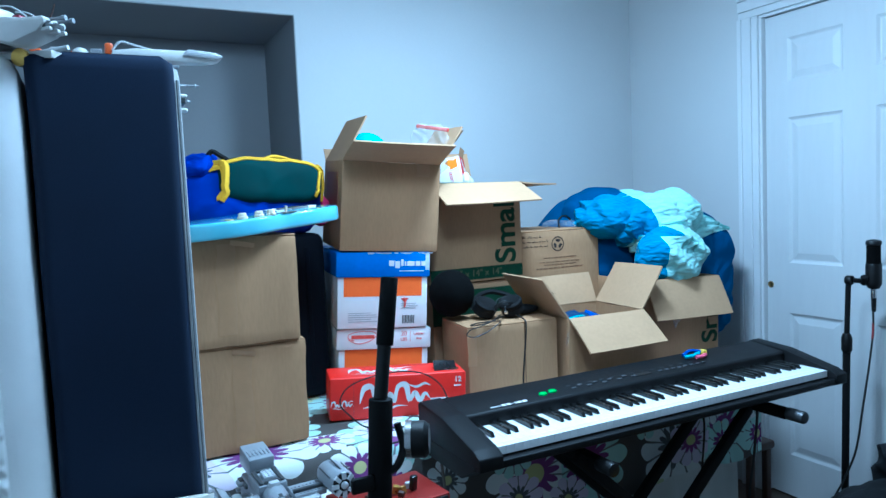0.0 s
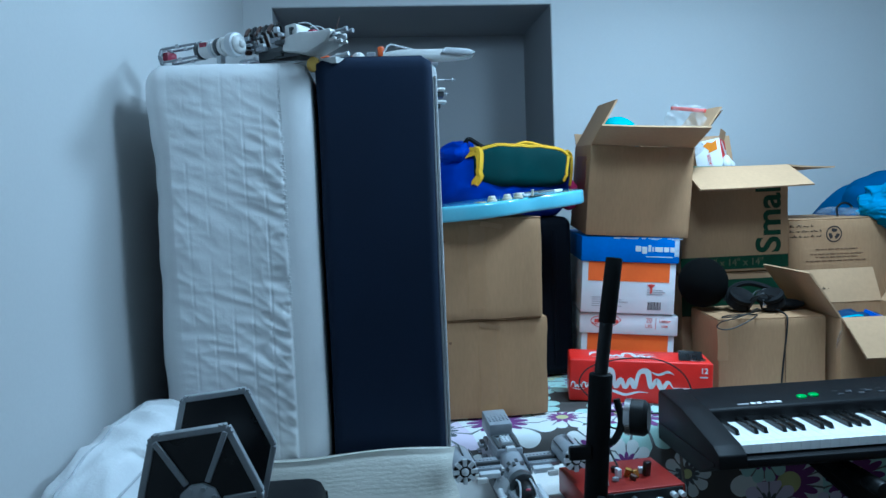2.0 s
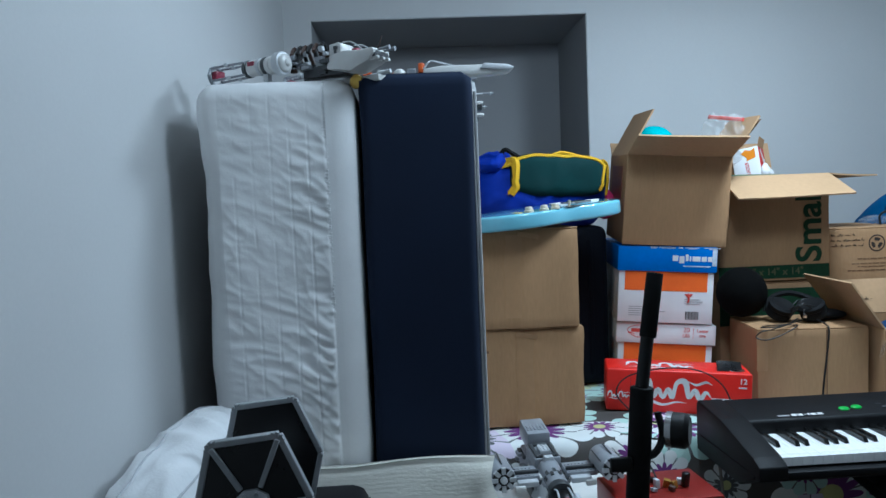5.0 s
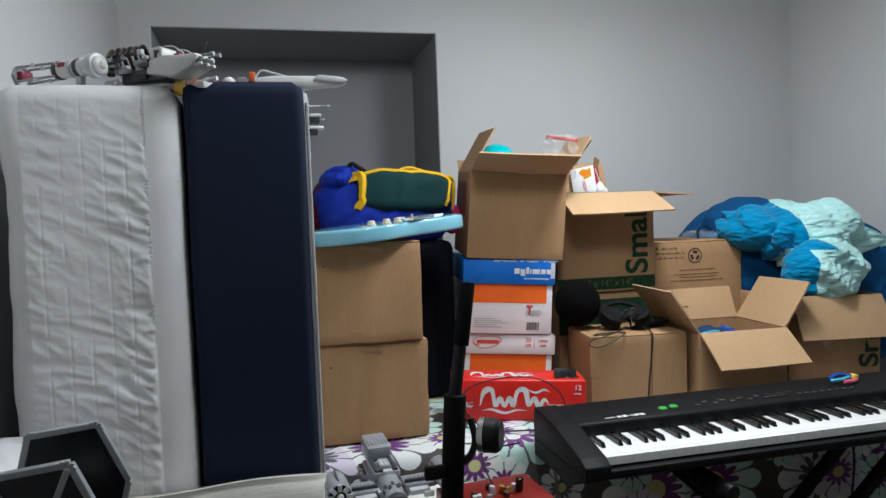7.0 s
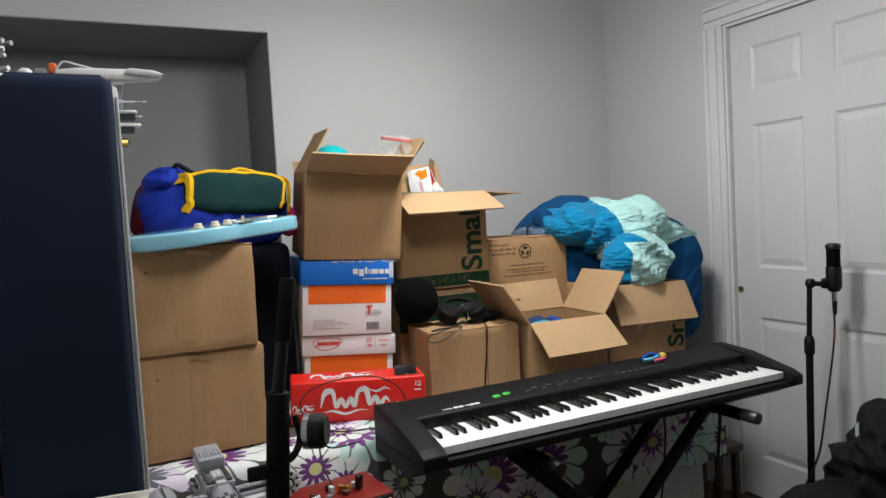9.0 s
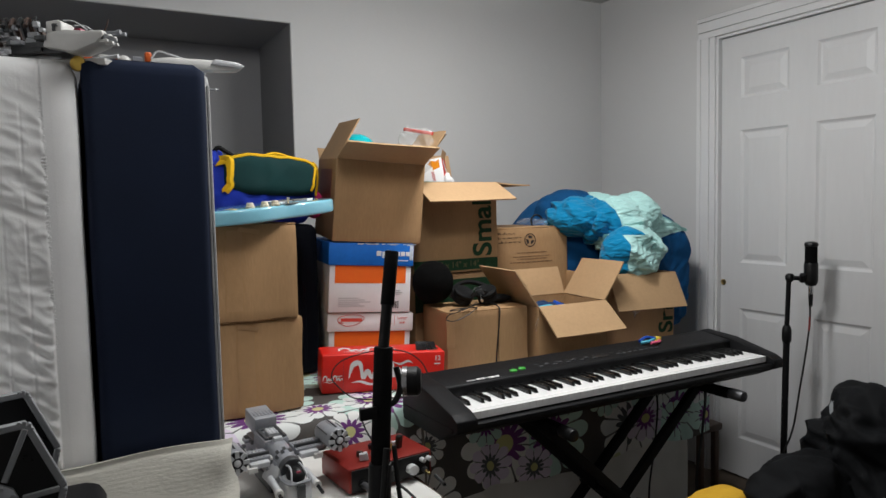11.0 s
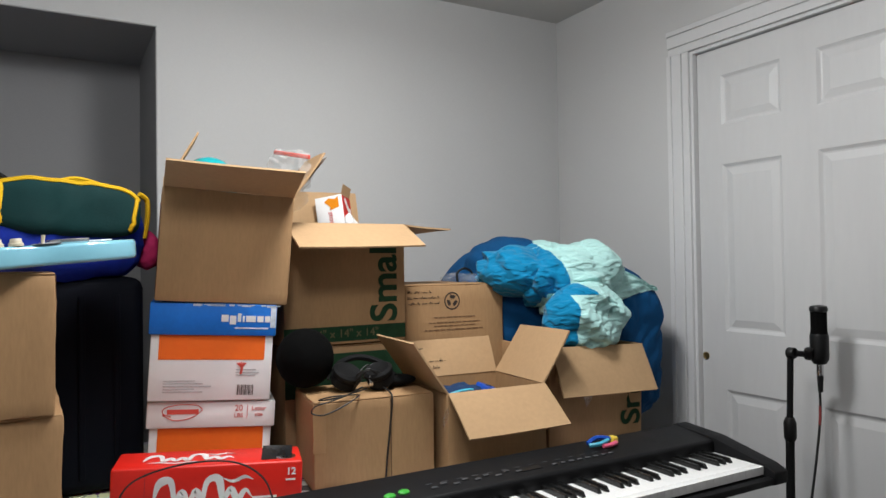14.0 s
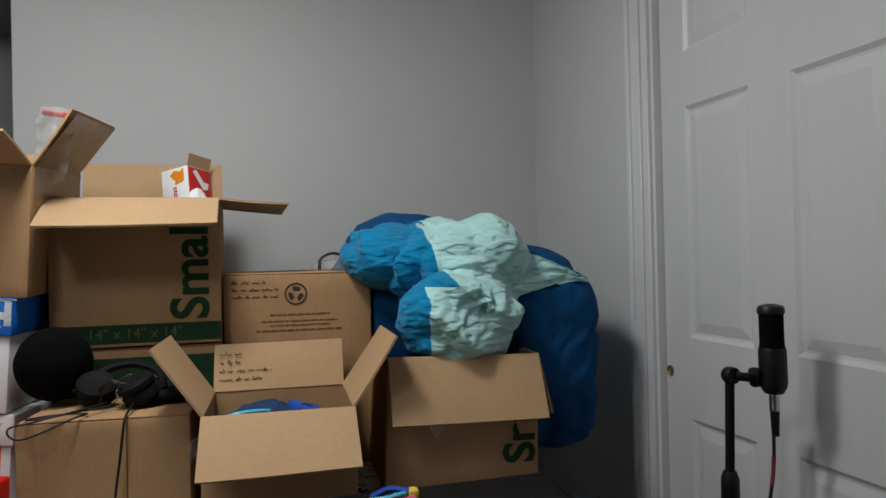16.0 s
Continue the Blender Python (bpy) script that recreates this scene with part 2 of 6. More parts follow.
# ---- materials ----
def material(name, colour, rough=0.6, metal=0.0, vary=0.1, scale=6.0, fine=90.0, bump=0.12, second=None, amount=0.5, stretch=(1, 1, 1), weave=0.0, sheen=0.0, coat=0.0, bump_scale=None, spec=0.5, pucker=0.0, depth=0.004):
    mat = bpy.data.materials.new(name)
    mat.use_nodes = True
    nt = mat.node_tree
    N, L = nt.nodes, nt.links
    bsdf = N["Principled BSDF"]
    bsdf.inputs["Metallic"].default_value = metal
    bsdf.inputs["Sheen Weight"].default_value = sheen
    bsdf.inputs["Coat Weight"].default_value = coat
    bsdf.inputs["Specular IOR Level"].default_value = spec if rough < 0.7 else min(spec, 0.2)
    co = N.new("ShaderNodeTexCoord")
    mp = N.new("ShaderNodeMapping")
    mp.inputs["Scale"].default_value = stretch
    L.new(co.outputs["Object"], mp.inputs["Vector"])
    big, small = N.new("ShaderNodeTexNoise"), N.new("ShaderNodeTexNoise")
    for n, s in ((big, scale), (small, fine)):
        n.inputs["Scale"].default_value = s
        n.inputs["Detail"].default_value = 5
        L.new(mp.outputs["Vector"], n.inputs["Vector"])
    ramp = N.new("ShaderNodeValToRGB")
    ramp.color_ramp.elements[0].position, ramp.color_ramp.elements[1].position = 0.32, 0.68
    a = [max(0.0, c * (1 - vary)) for c in colour]
    b = list(second) if second else [min(1.0, c * (1 + vary)) for c in colour]
    ramp.color_ramp.elements[0].color, ramp.color_ramp.elements[1].color = (*a, 1), (*b, 1)
    L.new(big.outputs["Fac"], ramp.inputs["Fac"])
    mix = N.new("ShaderNodeMix")
    mix.data_type, mix.blend_type = "RGBA", "OVERLAY"
    mix.inputs["Factor"].default_value = min(1.0, vary * 1.6)
    L.new(ramp.outputs["Color"], mix.inputs["A"])
    L.new(small.outputs["Fac"], mix.inputs["B"])
    out = mix.outputs["Result"]
    L.new(out, bsdf.inputs["Base Color"])
    rr = N.new("ShaderNodeMapRange")
    rr.inputs["To Min"].default_value, rr.inputs["To Max"].default_value = max(0.02, rough - 0.1), min(1, rough + 0.1)
    L.new(big.outputs["Fac"], rr.inputs["Value"])
    L.new(rr.outputs["Result"], bsdf.inputs["Roughness"])
    height = small.outputs["Fac"]
    if weave:
        wv = []
        for axis in ("X", "Z"):
            w = N.new("ShaderNodeTexWave")
            w.bands_direction = axis
            w.inputs["Scale"].default_value = weave
            w.inputs["Distortion"].default_value = 1.5
            L.new(mp.outputs["Vector"], w.inputs["Vector"])
            wv.append(w.outputs["Fac"])
        ad = N.new("ShaderNodeMath")
        L.new(wv[0], ad.inputs[0])
        L.new(wv[1], ad.inputs[1])
        ad2 = N.new("ShaderNodeMath")
        L.new(ad.outputs[0], ad2.inputs[0])
        L.new(small.outputs["Fac"], ad2.inputs[1])
        height = ad2.outputs[0]
    if pucker:
        w = N.new("ShaderNodeTexWave")
        w.bands_direction = "DIAGONAL"
        w.inputs["Scale"].default_value = pucker
        w.inputs["Distortion"].default_value = 5.0
        w.inputs["Detail"].default_value = 3.0
        w.inputs["Detail Scale"].default_value = 0.4
        L.new(mp.outputs["Vector"], w.inputs["Vector"])
        mul = N.new("ShaderNodeMath")
        mul.operation = "MULTIPLY"
        L.new(w.outputs["Fac"], mul.inputs[0])
        L.new(big.outputs["Fac"], mul.inputs[1])
        ad = N.new("ShaderNodeMath")
        L.new(mul.outputs[0], ad.inputs[0])
        L.new(small.outputs["Fac"], ad.inputs[1])
        height = ad.outputs[0]
    if bump:
        bp = N.new("ShaderNodeBump")
        bp.inputs["Strength"].default_value = bump
        bp.inputs["Distance"].default_value = 0.006 if pucker else depth
        L.new(height, bp.inputs["Height"])
        L.new(bp.outputs["Normal"], bsdf.inputs["Normal"])
    return mat


wall_paint = material("wall_paint", (0.55, 0.55, 0.548), 0.75, vary=0.025, scale=1.5, fine=160, bump=0.05)
# wall grey again, darkened to carry the shade inside the niche
niche_shade_paint = material("niche_shade_paint", (0.33, 0.33, 0.335), 0.75, vary=0.025, scale=1.5, fine=160, bump=0.05)
ceiling_paint = material("ceiling_paint", (0.55, 0.545, 0.53), 0.85, vary=0.03, scale=2, fine=120, bump=0.2)
door_paint = material("door_paint", (0.60, 0.60, 0.605), 0.4, vary=0.03, scale=3, fine=60, bump=0.05, stretch=(1, 1, 0.15))
trim_paint = material("trim_paint", (0.64, 0.64, 0.645), 0.35, vary=0.02, scale=3, fine=70, bump=0.03)
# grey of the unseen rear wall, set low to hold back bounced light
rear_low_bounce = material("rear_low_bounce", (0.3, 0.3, 0.3), 0.8, vary=0.03, scale=1.5, fine=160, bump=0.05)
carpet = material("carpet", (0.09, 0.07, 0.055), 0.95, vary=0.2, scale=9, fine=400, bump=0.6)
kraft = material("kraft", (0.375, 0.226, 0.112), 0.74, vary=0.09, scale=5, fine=90, bump=0.09, stretch=(1.6, 1, 0.35))
kraft_pale = material("kraft_pale", (0.45, 0.292, 0.158), 0.78, vary=0.06, scale=4, fine=80, bump=0.06)
kraft_dark = material("kraft_dark", (0.31, 0.19, 0.098), 0.8, vary=0.08, scale=3.5, fine=70, bump=0.06)
tape_brown = material("tape_brown", (0.2, 0.125, 0.07), 0.22, vary=0.1, scale=25, fine=40, bump=0.15)
tape_clear = material("tape_clear", (0.385, 0.228, 0.108), 0.42, vary=0.05, scale=20, fine=50, bump=0.08)
green_ink = material("green_ink", (0.014, 0.045, 0.02), 0.8, vary=0.15, scale=30, bump=0.03)
dark_ink = material("dark_ink", (0.045, 0.035, 0.03), 0.8, vary=0.15, scale=30, bump=0.02)
brown_ink = material("brown_ink", (0.16, 0.092, 0.05), 0.8, vary=0.15, scale=30, bump=0.02)
white_card = material("white_card", (0.83, 0.825, 0.83), 0.5, vary=0.04, scale=8, bump=0.04)
orange_card = material("orange_card", (0.88, 0.145, 0.006), 0.62, vary=0.08, scale=8, bump=0.04)
blue_card = material("blue_card", (0.006, 0.155, 0.62), 0.58, vary=0.1, scale=9, bump=0.05)
amber_print = material("amber_print", (0.8, 0.27, 0.008), 0.75, vary=0.05, scale=20, bump=0.0)
deep_red = material("deep_red", (0.55, 0.018, 0.012), 0.6, vary=0.08, scale=8, bump=0.03)
red_card = material("red_card", (0.68, 0.016, 0.008), 0.42, vary=0.07, scale=6, bump=0.04)
white_print = material("white_print", (0.78, 0.77, 0.77), 0.4, vary=0.03, scale=9, bump=0.0)
grey_print = material("grey_print", (0.45, 0.44, 0.45), 0.6, vary=0.08, scale=40, bump=0.0)
red_print = material("red_print", (0.6, 0.07, 0.05), 0.5, vary=0.05, scale=30, bump=0.0)
dull_red = material("dull_red", (0.22, 0.03, 0.03), 0.6, vary=0.08, scale=30, bump=0.0)
worn_white = material("worn_white", (0.55, 0.6, 0.68), 0.7, vary=0.2, scale=60, bump=0.05)
navy_cloth = material("navy_cloth", (0.0105, 0.0165, 0.037), 0.85, vary=0.12, scale=5, fine=420, bump=0.07)
grey_cloth = material("grey_cloth", (0.42, 0.42, 0.42), 0.9, vary=0.12, scale=9, fine=200, bump=0.35)
quilt_white = material("quilt_white", (0.85, 0.845, 0.845), 0.85, vary=0.04, scale=7, fine=240, bump=0.07)
band_white = material("band_white", (0.85, 0.85, 0.85), 0.8, vary=0.03, scale=7, fine=240, bump=0.15)
pillow_white = material("pillow_white", (0.74, 0.74, 0.75), 0.85, vary=0.05, scale=6, fine=220, bump=0.2)
knit_cream = material("knit_cream", (0.66, 0.64, 0.57), 0.95, vary=0.05, scale=8, fine=90, bump=0.22, stretch=(1, 1, 3))
table_white = material("table_white", (0.72, 0.71, 0.68), 0.9, vary=0.05, scale=8, fine=300, bump=0.4)
blue_cloth = material("blue_cloth", (0.003, 0.055, 0.16), 0.85, vary=0.12, scale=7, fine=200, bump=0.25)
black_plastic = material("black_plastic", (0.006, 0.006, 0.0065), 0.42, spec=0.35, vary=0.12, scale=14, fine=220, bump=0.06)
black_satin = material("black_satin", (0.005, 0.005, 0.006), 0.56, spec=0.22, vary=0.12, scale=10, fine=500, bump=0.12)
black_matt = material("black_matt", (0.005, 0.005, 0.0055), 0.75, vary=0.15, scale=14, fine=260, bump=0.2)
foam_black = material("foam_black", (0.002, 0.002, 0.002), 0.98, vary=0.2, scale=30, fine=500, bump=0.3, spec=0.1)
key_white = material("key_white", (0.9, 0.9, 0.89), 0.28, vary=0.015, scale=12, bump=0.0)
key_black = material("key_black", (0.01, 0.01, 0.01), 0.25, vary=0.1, scale=20, bump=0.02)
green_button = material("green_button", (0.06, 0.42, 0.05), 0.4, vary=0.05, scale=20, bump=0.0)
panel_print = material("panel_print", (0.05, 0.05, 0.055), 0.6, vary=0.1, scale=30, bump=0.0)
steel_grey = material("steel_grey", (0.10, 0.10, 0.105), 0.4, metal=0.6, vary=0.12, scale=15, bump=0.04)
silver = material("silver", (0.75, 0.75, 0.76), 0.38, metal=0.35, vary=0.05, scale=14, bump=0.02)
chrome = material("chrome", (0.62, 0.62, 0.63), 0.2, metal=1.0, vary=0.06, scale=12, bump=0.02)
brass = material("brass", (0.45, 0.33, 0.14), 0.3, metal=1.0, vary=0.1, scale=30, bump=0.03)
gold_toy = material("gold_toy", (0.45, 0.30, 0.06), 0.3, metal=0.8, vary=0.1, scale=30, bump=0.03)
red_metal = material("red_metal", (0.23, 0.016, 0.010), 0.38, metal=0.3, vary=0.08, scale=10, fine=300, bump=0.08)
toy_grey = material("toy_grey", (0.30, 0.31, 0.335), 0.32, vary=0.08, scale=25, bump=0.02)
toy_mid = material("toy_mid", (0.30, 0.31, 0.325), 0.36, vary=0.08, scale=25, bump=0.02)
faded_print = material("faded_print", (0.13, 0.11, 0.055), 0.8, vary=0.1, scale=30, bump=0.0)
toy_light = material("toy_light", (0.55, 0.56, 0.58), 0.32, vary=0.06, scale=25, bump=0.02)
toy_dark = material("toy_dark", (0.055, 0.058, 0.062), 0.35, vary=0.1, scale=25, bump=0.02)
toy_black = material("toy_black", (0.006, 0.006, 0.007), 0.3, vary=0.1, scale=25, bump=0.02)
toy_white = material("toy_white", (0.66, 0.65, 0.63), 0.35, vary=0.05, scale=25, bump=0.02)
toy_orange = material("toy_orange", (0.65, 0.12, 0.02), 0.35, vary=0.06, scale=25, bump=0.02)
toy_red = material("toy_red", (0.24, 0.015, 0.045), 0.35, vary=0.06, scale=25, bump=0.02)
toy_brown = material("toy_brown", (0.06, 0.03, 0.02), 0.4, vary=0.1, scale=25, bump=0.02)
guitar_blue = material("guitar_blue", (0.22, 0.50, 0.62), 0.12, vary=0.03, scale=5, bump=0.0, coat=0.8)
cream_plastic = material("cream_plastic", (0.62, 0.56, 0.42), 0.35, vary=0.06, scale=20, bump=0.0)
bag_blue = material("bag_blue", (0.008, 0.028, 0.33), 0.7, vary=0.12, scale=8, fine=260, bump=0.25, weave=160)
bag_green = material("bag_green", (0.004, 0.032, 0.032), 0.72, vary=0.12, scale=8, fine=260, bump=0.25, weave=160)
bag_yellow = material("bag_yellow", (0.72, 0.42, 0.008), 0.7, vary=0.08, scale=12, fine=260, bump=0.25)
bag_maroon = material("bag_maroon", (0.10, 0.006, 0.018), 0.75, vary=0.1, scale=10, bump=0.2)
bag_pink = material("bag_pink", (0.55, 0.03, 0.14), 0.75, vary=0.1, scale=10, bump=0.2)
suitcase_navy = material("suitcase_navy", (0.001, 0.002, 0.0065), 0.8, vary=0.15, scale=8, fine=240, bump=0.2)
ball_teal = material("ball_teal", (0.008, 0.36, 0.40), 0.25, vary=0.05, scale=8, bump=0.0, coat=0.3)
cable_black = material("cable_black", (0.008, 0.008, 0.008), 0.5, vary=0.1, scale=30, bump=0.0)
cable_grey = material("cable_grey", (0.16, 0.14, 0.12), 0.5, vary=0.1, scale=30, bump=0.0)
cable_white = material("cable_white", (0.5, 0.48, 0.45), 0.5, vary=0.1, scale=30, bump=0.0)
jacket_black = material("jacket_black", (0.004, 0.0045, 0.0055), 0.8, vary=0.15, scale=10, fine=200, bump=0.35)
yellow_cloth = material("yellow_cloth", (0.62, 0.36, 0.03), 0.85, vary=0.08, scale=9, fine=200, bump=0.3)
light_grey_cloth = material("light_grey_cloth", (0.4, 0.42, 0.44), 0.85, vary=0.08, scale=9, fine=200, bump=0.3)
wood_brown = material("wood_brown", (0.05, 0.022, 0.01), 0.5, vary=0.2, scale=5, fine=40, bump=0.1, stretch=(1, 1, 0.1))
toy_cyan = material("toy_cyan", (0.08, 0.45, 0.62), 0.45, vary=0.08, scale=20, bump=0.0)
toy_royal = material("toy_royal", (0.01, 0.07, 0.42), 0.45, vary=0.08, scale=20, bump=0.0)
toy_pink = material("toy_pink", (0.75, 0.12, 0.22), 0.45, vary=0.08, scale=20, bump=0.0)
toy_yellow = material("toy_yellow", (0.75, 0.55, 0.06), 0.45, vary=0.08, scale=20, bump=0.0)
paper_green = material("paper_green", (0.12, 0.17, 0.09), 0.7, vary=0.1, scale=10, bump=0.1)
seam_thread = material("seam_thread", (0.5, 0.51, 0.53), 0.85, vary=0.1, scale=30, bump=0.0)


def clear_film(name, tint):
    mat = bpy.data.materials.new(name)
    mat.use_nodes = True
    N, L = mat.node_tree.nodes, mat.node_tree.links
    bsdf = N["Principled BSDF"]
    bsdf.inputs["Base Color"].default_value = (*tint, 1)
    bsdf.inputs["Roughness"].default_value = 0.12
    bsdf.inputs["Alpha"].default_value = 0.16
    co, ns, bp = N.new("ShaderNodeTexCoord"), N.new("ShaderNodeTexNoise"), N.new("ShaderNodeBump")
    ns.inputs["Scale"].default_value = 30
    bp.inputs["Strength"].default_value = 0.8
    L.new(co.outputs["Object"], ns.inputs["Vector"])
    L.new(ns.outputs["Fac"], bp.inputs["Height"])
    L.new(bp.outputs["Normal"], bsdf.inputs["Normal"])
    return mat


def seersucker(name, colour, run):
    """Thin cotton woven in rows of short puckers; run stretches the rows."""
    mat = bpy.data.materials.new(name)
    mat.use_nodes = True
    N, L = mat.node_tree.nodes, mat.node_tree.links
    bsdf = N["Principled BSDF"]
    bsdf.inputs["Roughness"].default_value = 0.82
    bsdf.inputs["Specular IOR Level"].default_value = 0.15
    bsdf.inputs["Sheen Weight"].default_value = 0.15
    co, mp = N.new("ShaderNodeTexCoord"), N.new("ShaderNodeMapping")
    mp.inputs["Scale"].default_value = run
    L.new(co.outputs["Object"], mp.inputs["Vector"])
    rows, mid, fine = (N.new("ShaderNodeTexNoise") for _ in range(3))
    for n, sc, det in ((rows, 1.0, 0.0), (mid, 0.35, 0.0), (fine, 5.0, 2.0)):
        n.inputs["Scale"].default_value, n.inputs["Detail"].default_value = sc, det
        L.new(mp.outputs["Vector"], n.inputs["Vector"])
    step = N.new("ShaderNodeMapRange")
    step.interpolation_type = "SMOOTHSTEP"
    step.inputs["From Min"].default_value, step.inputs["From Max"].default_value = 0.36, 0.66
    L.new(rows.outputs["Fac"], step.inputs["Value"])
    a = N.new("ShaderNodeMath")
    a.operation = "MULTIPLY_ADD"
    a.inputs[1].default_value = 0.5
    L.new(mid.outputs["Fac"], a.inputs[0])
    L.new(step.outputs["Result"], a.inputs[2])
    b = N.new("ShaderNodeMath")
    b.operation = "MULTIPLY_ADD"
    b.inputs[1].default_value = 0.05
    L.new(fine.outputs["Fac"], b.inputs[0])
    L.new(a.outputs[0], b.inputs[2])
    bump = N.new("ShaderNodeBump")
    bump.inputs["Strength"].default_value, bump.inputs["Distance"].default_value = 0.9, 0.0042
    L.new(b.outputs[0], bump.inputs["Height"])
    L.new(bump.outputs["Normal"], bsdf.inputs["Normal"])
    ramp = N.new("ShaderNodeValToRGB")
    ramp.color_ramp.elements[0].color = (*[c * 0.85 for c in colour], 1)
    ramp.color_ramp.elements[1].color = (*[min(1, c * 1.12) for c in colour], 1)
    L.new(mid.outputs["Fac"], ramp.inputs["Fac"])
    L.new(ramp.outputs["Color"], bsdf.inputs["Base Color"])
    return mat


teal_cloth = seersucker("teal_cloth", (0.005, 0.20, 0.40), (34, 34, 78))
aqua_cloth = seersucker("aqua_cloth", (0.42, 0.68, 0.655), (34, 34, 78))


zip_film = clear_film("zip_film", (0.75, 0.75, 0.75))


def floral(name, ground, cell):
    """Printed cotton: scattered daisies of several colours on a plain ground."""
    mat = bpy.data.materials.new(name)
    mat.use_nodes = True
    N, L = mat.node_tree.nodes, mat.node_tree.links
    bsdf = N["Principled BSDF"]
    bsdf.inputs["Roughness"].default_value = 0.85

    def num(op, a, b=None, c=None):
        n = N.new("ShaderNodeMath")
        n.operation = op
        for i, v in enumerate((a, b, c)):
            if v is None:
                continue
            if isinstance(v, (int, float)):
                n.inputs[i].default_value = v
            else:
                L.new(v, n.inputs[i])
        return n.outputs[0]

    def blend(f, a, b):
        n = N.new("ShaderNodeMix")
        n.data_type = "RGBA"
        L.new(f, n.inputs["Factor"])
        for key, v in (("A", a), ("B", b)):
            if isinstance(v, tuple):
                n.inputs[key].default_value = (*v, 1)
            else:
                L.new(v, n.inputs[key])
        return n.outputs["Result"]

    co, sep, comb = N.new("ShaderNodeTexCoord"), N.new("ShaderNodeSeparateXYZ"), N.new("ShaderNodeCombineXYZ")
    L.new(co.outputs["Object"], sep.inputs[0])
    run = num("SUBTRACT", sep.outputs["Z"], num("MULTIPLY", sep.outputs["Y"], -1.0))
    L.new(sep.outputs["X"], comb.inputs[0])
    L.new(run, comb.inputs[1])
    col = None
    base = ground
    for layer, (scale, shift, count, size) in enumerate(((1 / cell, 0.0, 12, 0.56), (1.75 / cell, 3.3, 10, 0.50))):
        mp, vo = N.new("ShaderNodeMapping"), N.new("ShaderNodeTexVoronoi")
        mp.inputs["Scale"].default_value = (scale, scale, scale)
        mp.inputs["Location"].default_value = (shift, shift * 0.7, 0)
        L.new(comb.outputs[0], mp.inputs["Vector"])
        vo.voronoi_dimensions = "2D"
        vo.inputs["Scale"].default_value = 1.0
        vo.inputs["Randomness"].default_value = 0.75
        L.new(mp.outputs["Vector"], vo.inputs["Vector"])
        diff = N.new("ShaderNodeVectorMath")
        diff.operation = "SUBTRACT"
        L.new(mp.outputs["Vector"], diff.inputs[0])
        L.new(vo.outputs["Position"], diff.inputs[1])
        d = N.new("ShaderNodeSeparateXYZ")
        L.new(diff.outputs[0], d.inputs[0])
        r = vo.outputs["Distance"]
        ang = num("ARCTAN2", d.outputs["Y"], d.outputs["X"])
        rnd = N.new("ShaderNodeSeparateColor")
        L.new(vo.outputs["Color"], rnd.inputs[0])
        wob = num("ABSOLUTE", num("COSINE", num("MULTIPLY", ang, count / 2)))
        big = num("MULTIPLY", num("MULTIPLY_ADD", rnd.outputs["Green"], 0.3, 0.75), size)
        edge = num("MULTIPLY", big, num("MULTIPLY_ADD", num("POWER", wob, 0.5), 0.28, 0.72))
        petal = num("LESS_THAN", r, edge)
        gap = num("MULTIPLY", num("LESS_THAN", wob, 0.20), num("GREATER_THAN", r, num("MULTIPLY", big, 0.3)))
        inner_wob = num("ABSOLUTE", num("COSINE", num("MULTIPLY", ang, count / 2 + 1)))
        inner = num("LESS_THAN", r, num("MULTIPLY", big, num("MULTIPLY_ADD", inner_wob, 0.22, 0.30)))
        core = num("LESS_THAN", r, num("MULTIPLY", big, 0.2))
        tint = N.new("ShaderNodeValToRGB")
        tint.color_ramp.interpolation = "CONSTANT"
        e = tint.color_ramp.elements
        e[0].position, e[0].color = 0.0, (0.74, 0.76, 0.75, 1)
        e[1].position, e[1].color = 0.40, (0.50, 0.68, 0.62, 1)
        for pos, c in ((0.58, (0.68, 0.60, 0.72, 1)), (0.72, (0.58, 0.62, 0.36, 1)), (0.80, (0.76, 0.76, 0.74, 1))):
            x = e.new(pos)
            x.color = c
        L.new(rnd.outputs["Red"], tint.inputs["Fac"])
        heart = N.new("ShaderNodeValToRGB")
        heart.color_ramp.interpolation = "CONSTANT"
        e = heart.color_ramp.elements
        e[0].position, e[0].color = 0.0, (0.13, 0.03, 0.17, 1)
        e[1].position, e[1].color = 0.45, (0.10, 0.11, 0.12, 1)
        x = e.new(0.7)
        x.color = (0.17, 0.05, 0.2, 1)
        L.new(rnd.outputs["Blue"], heart.inputs["Fac"])
        flower = blend(gap, tint.outputs["Color"], (0.16, 0.17, 0.17))
        flower = blend(inner, flower, heart.outputs["Color"])
        flower = blend(core, flower, (0.56, 0.55, 0.24))
        show = petal if layer == 0 else num("MULTIPLY", petal, num("GREATER_THAN", rnd.outputs["Green"], 0.2))
        col = blend(show, base if col is None else col, flower)
    ns = N.new("ShaderNodeTexNoise")
    ns.inputs["Scale"].default_value = 260
    L.new(co.outputs["Object"], ns.inputs["Vector"])
    bp = N.new("ShaderNodeBump")
    bp.inputs["Strength"].default_value = 0.2
    bp.inputs["Distance"].default_value = 0.003
    L.new(ns.outputs["Fac"], bp.inputs["Height"])
    L.new(bp.outputs["Normal"], bsdf.inputs["Normal"])
    L.new(col, bsdf.inputs["Base Color"])
    return mat


floral_cloth = floral("floral_cloth", (0.075, 0.068, 0.063), 0.30)


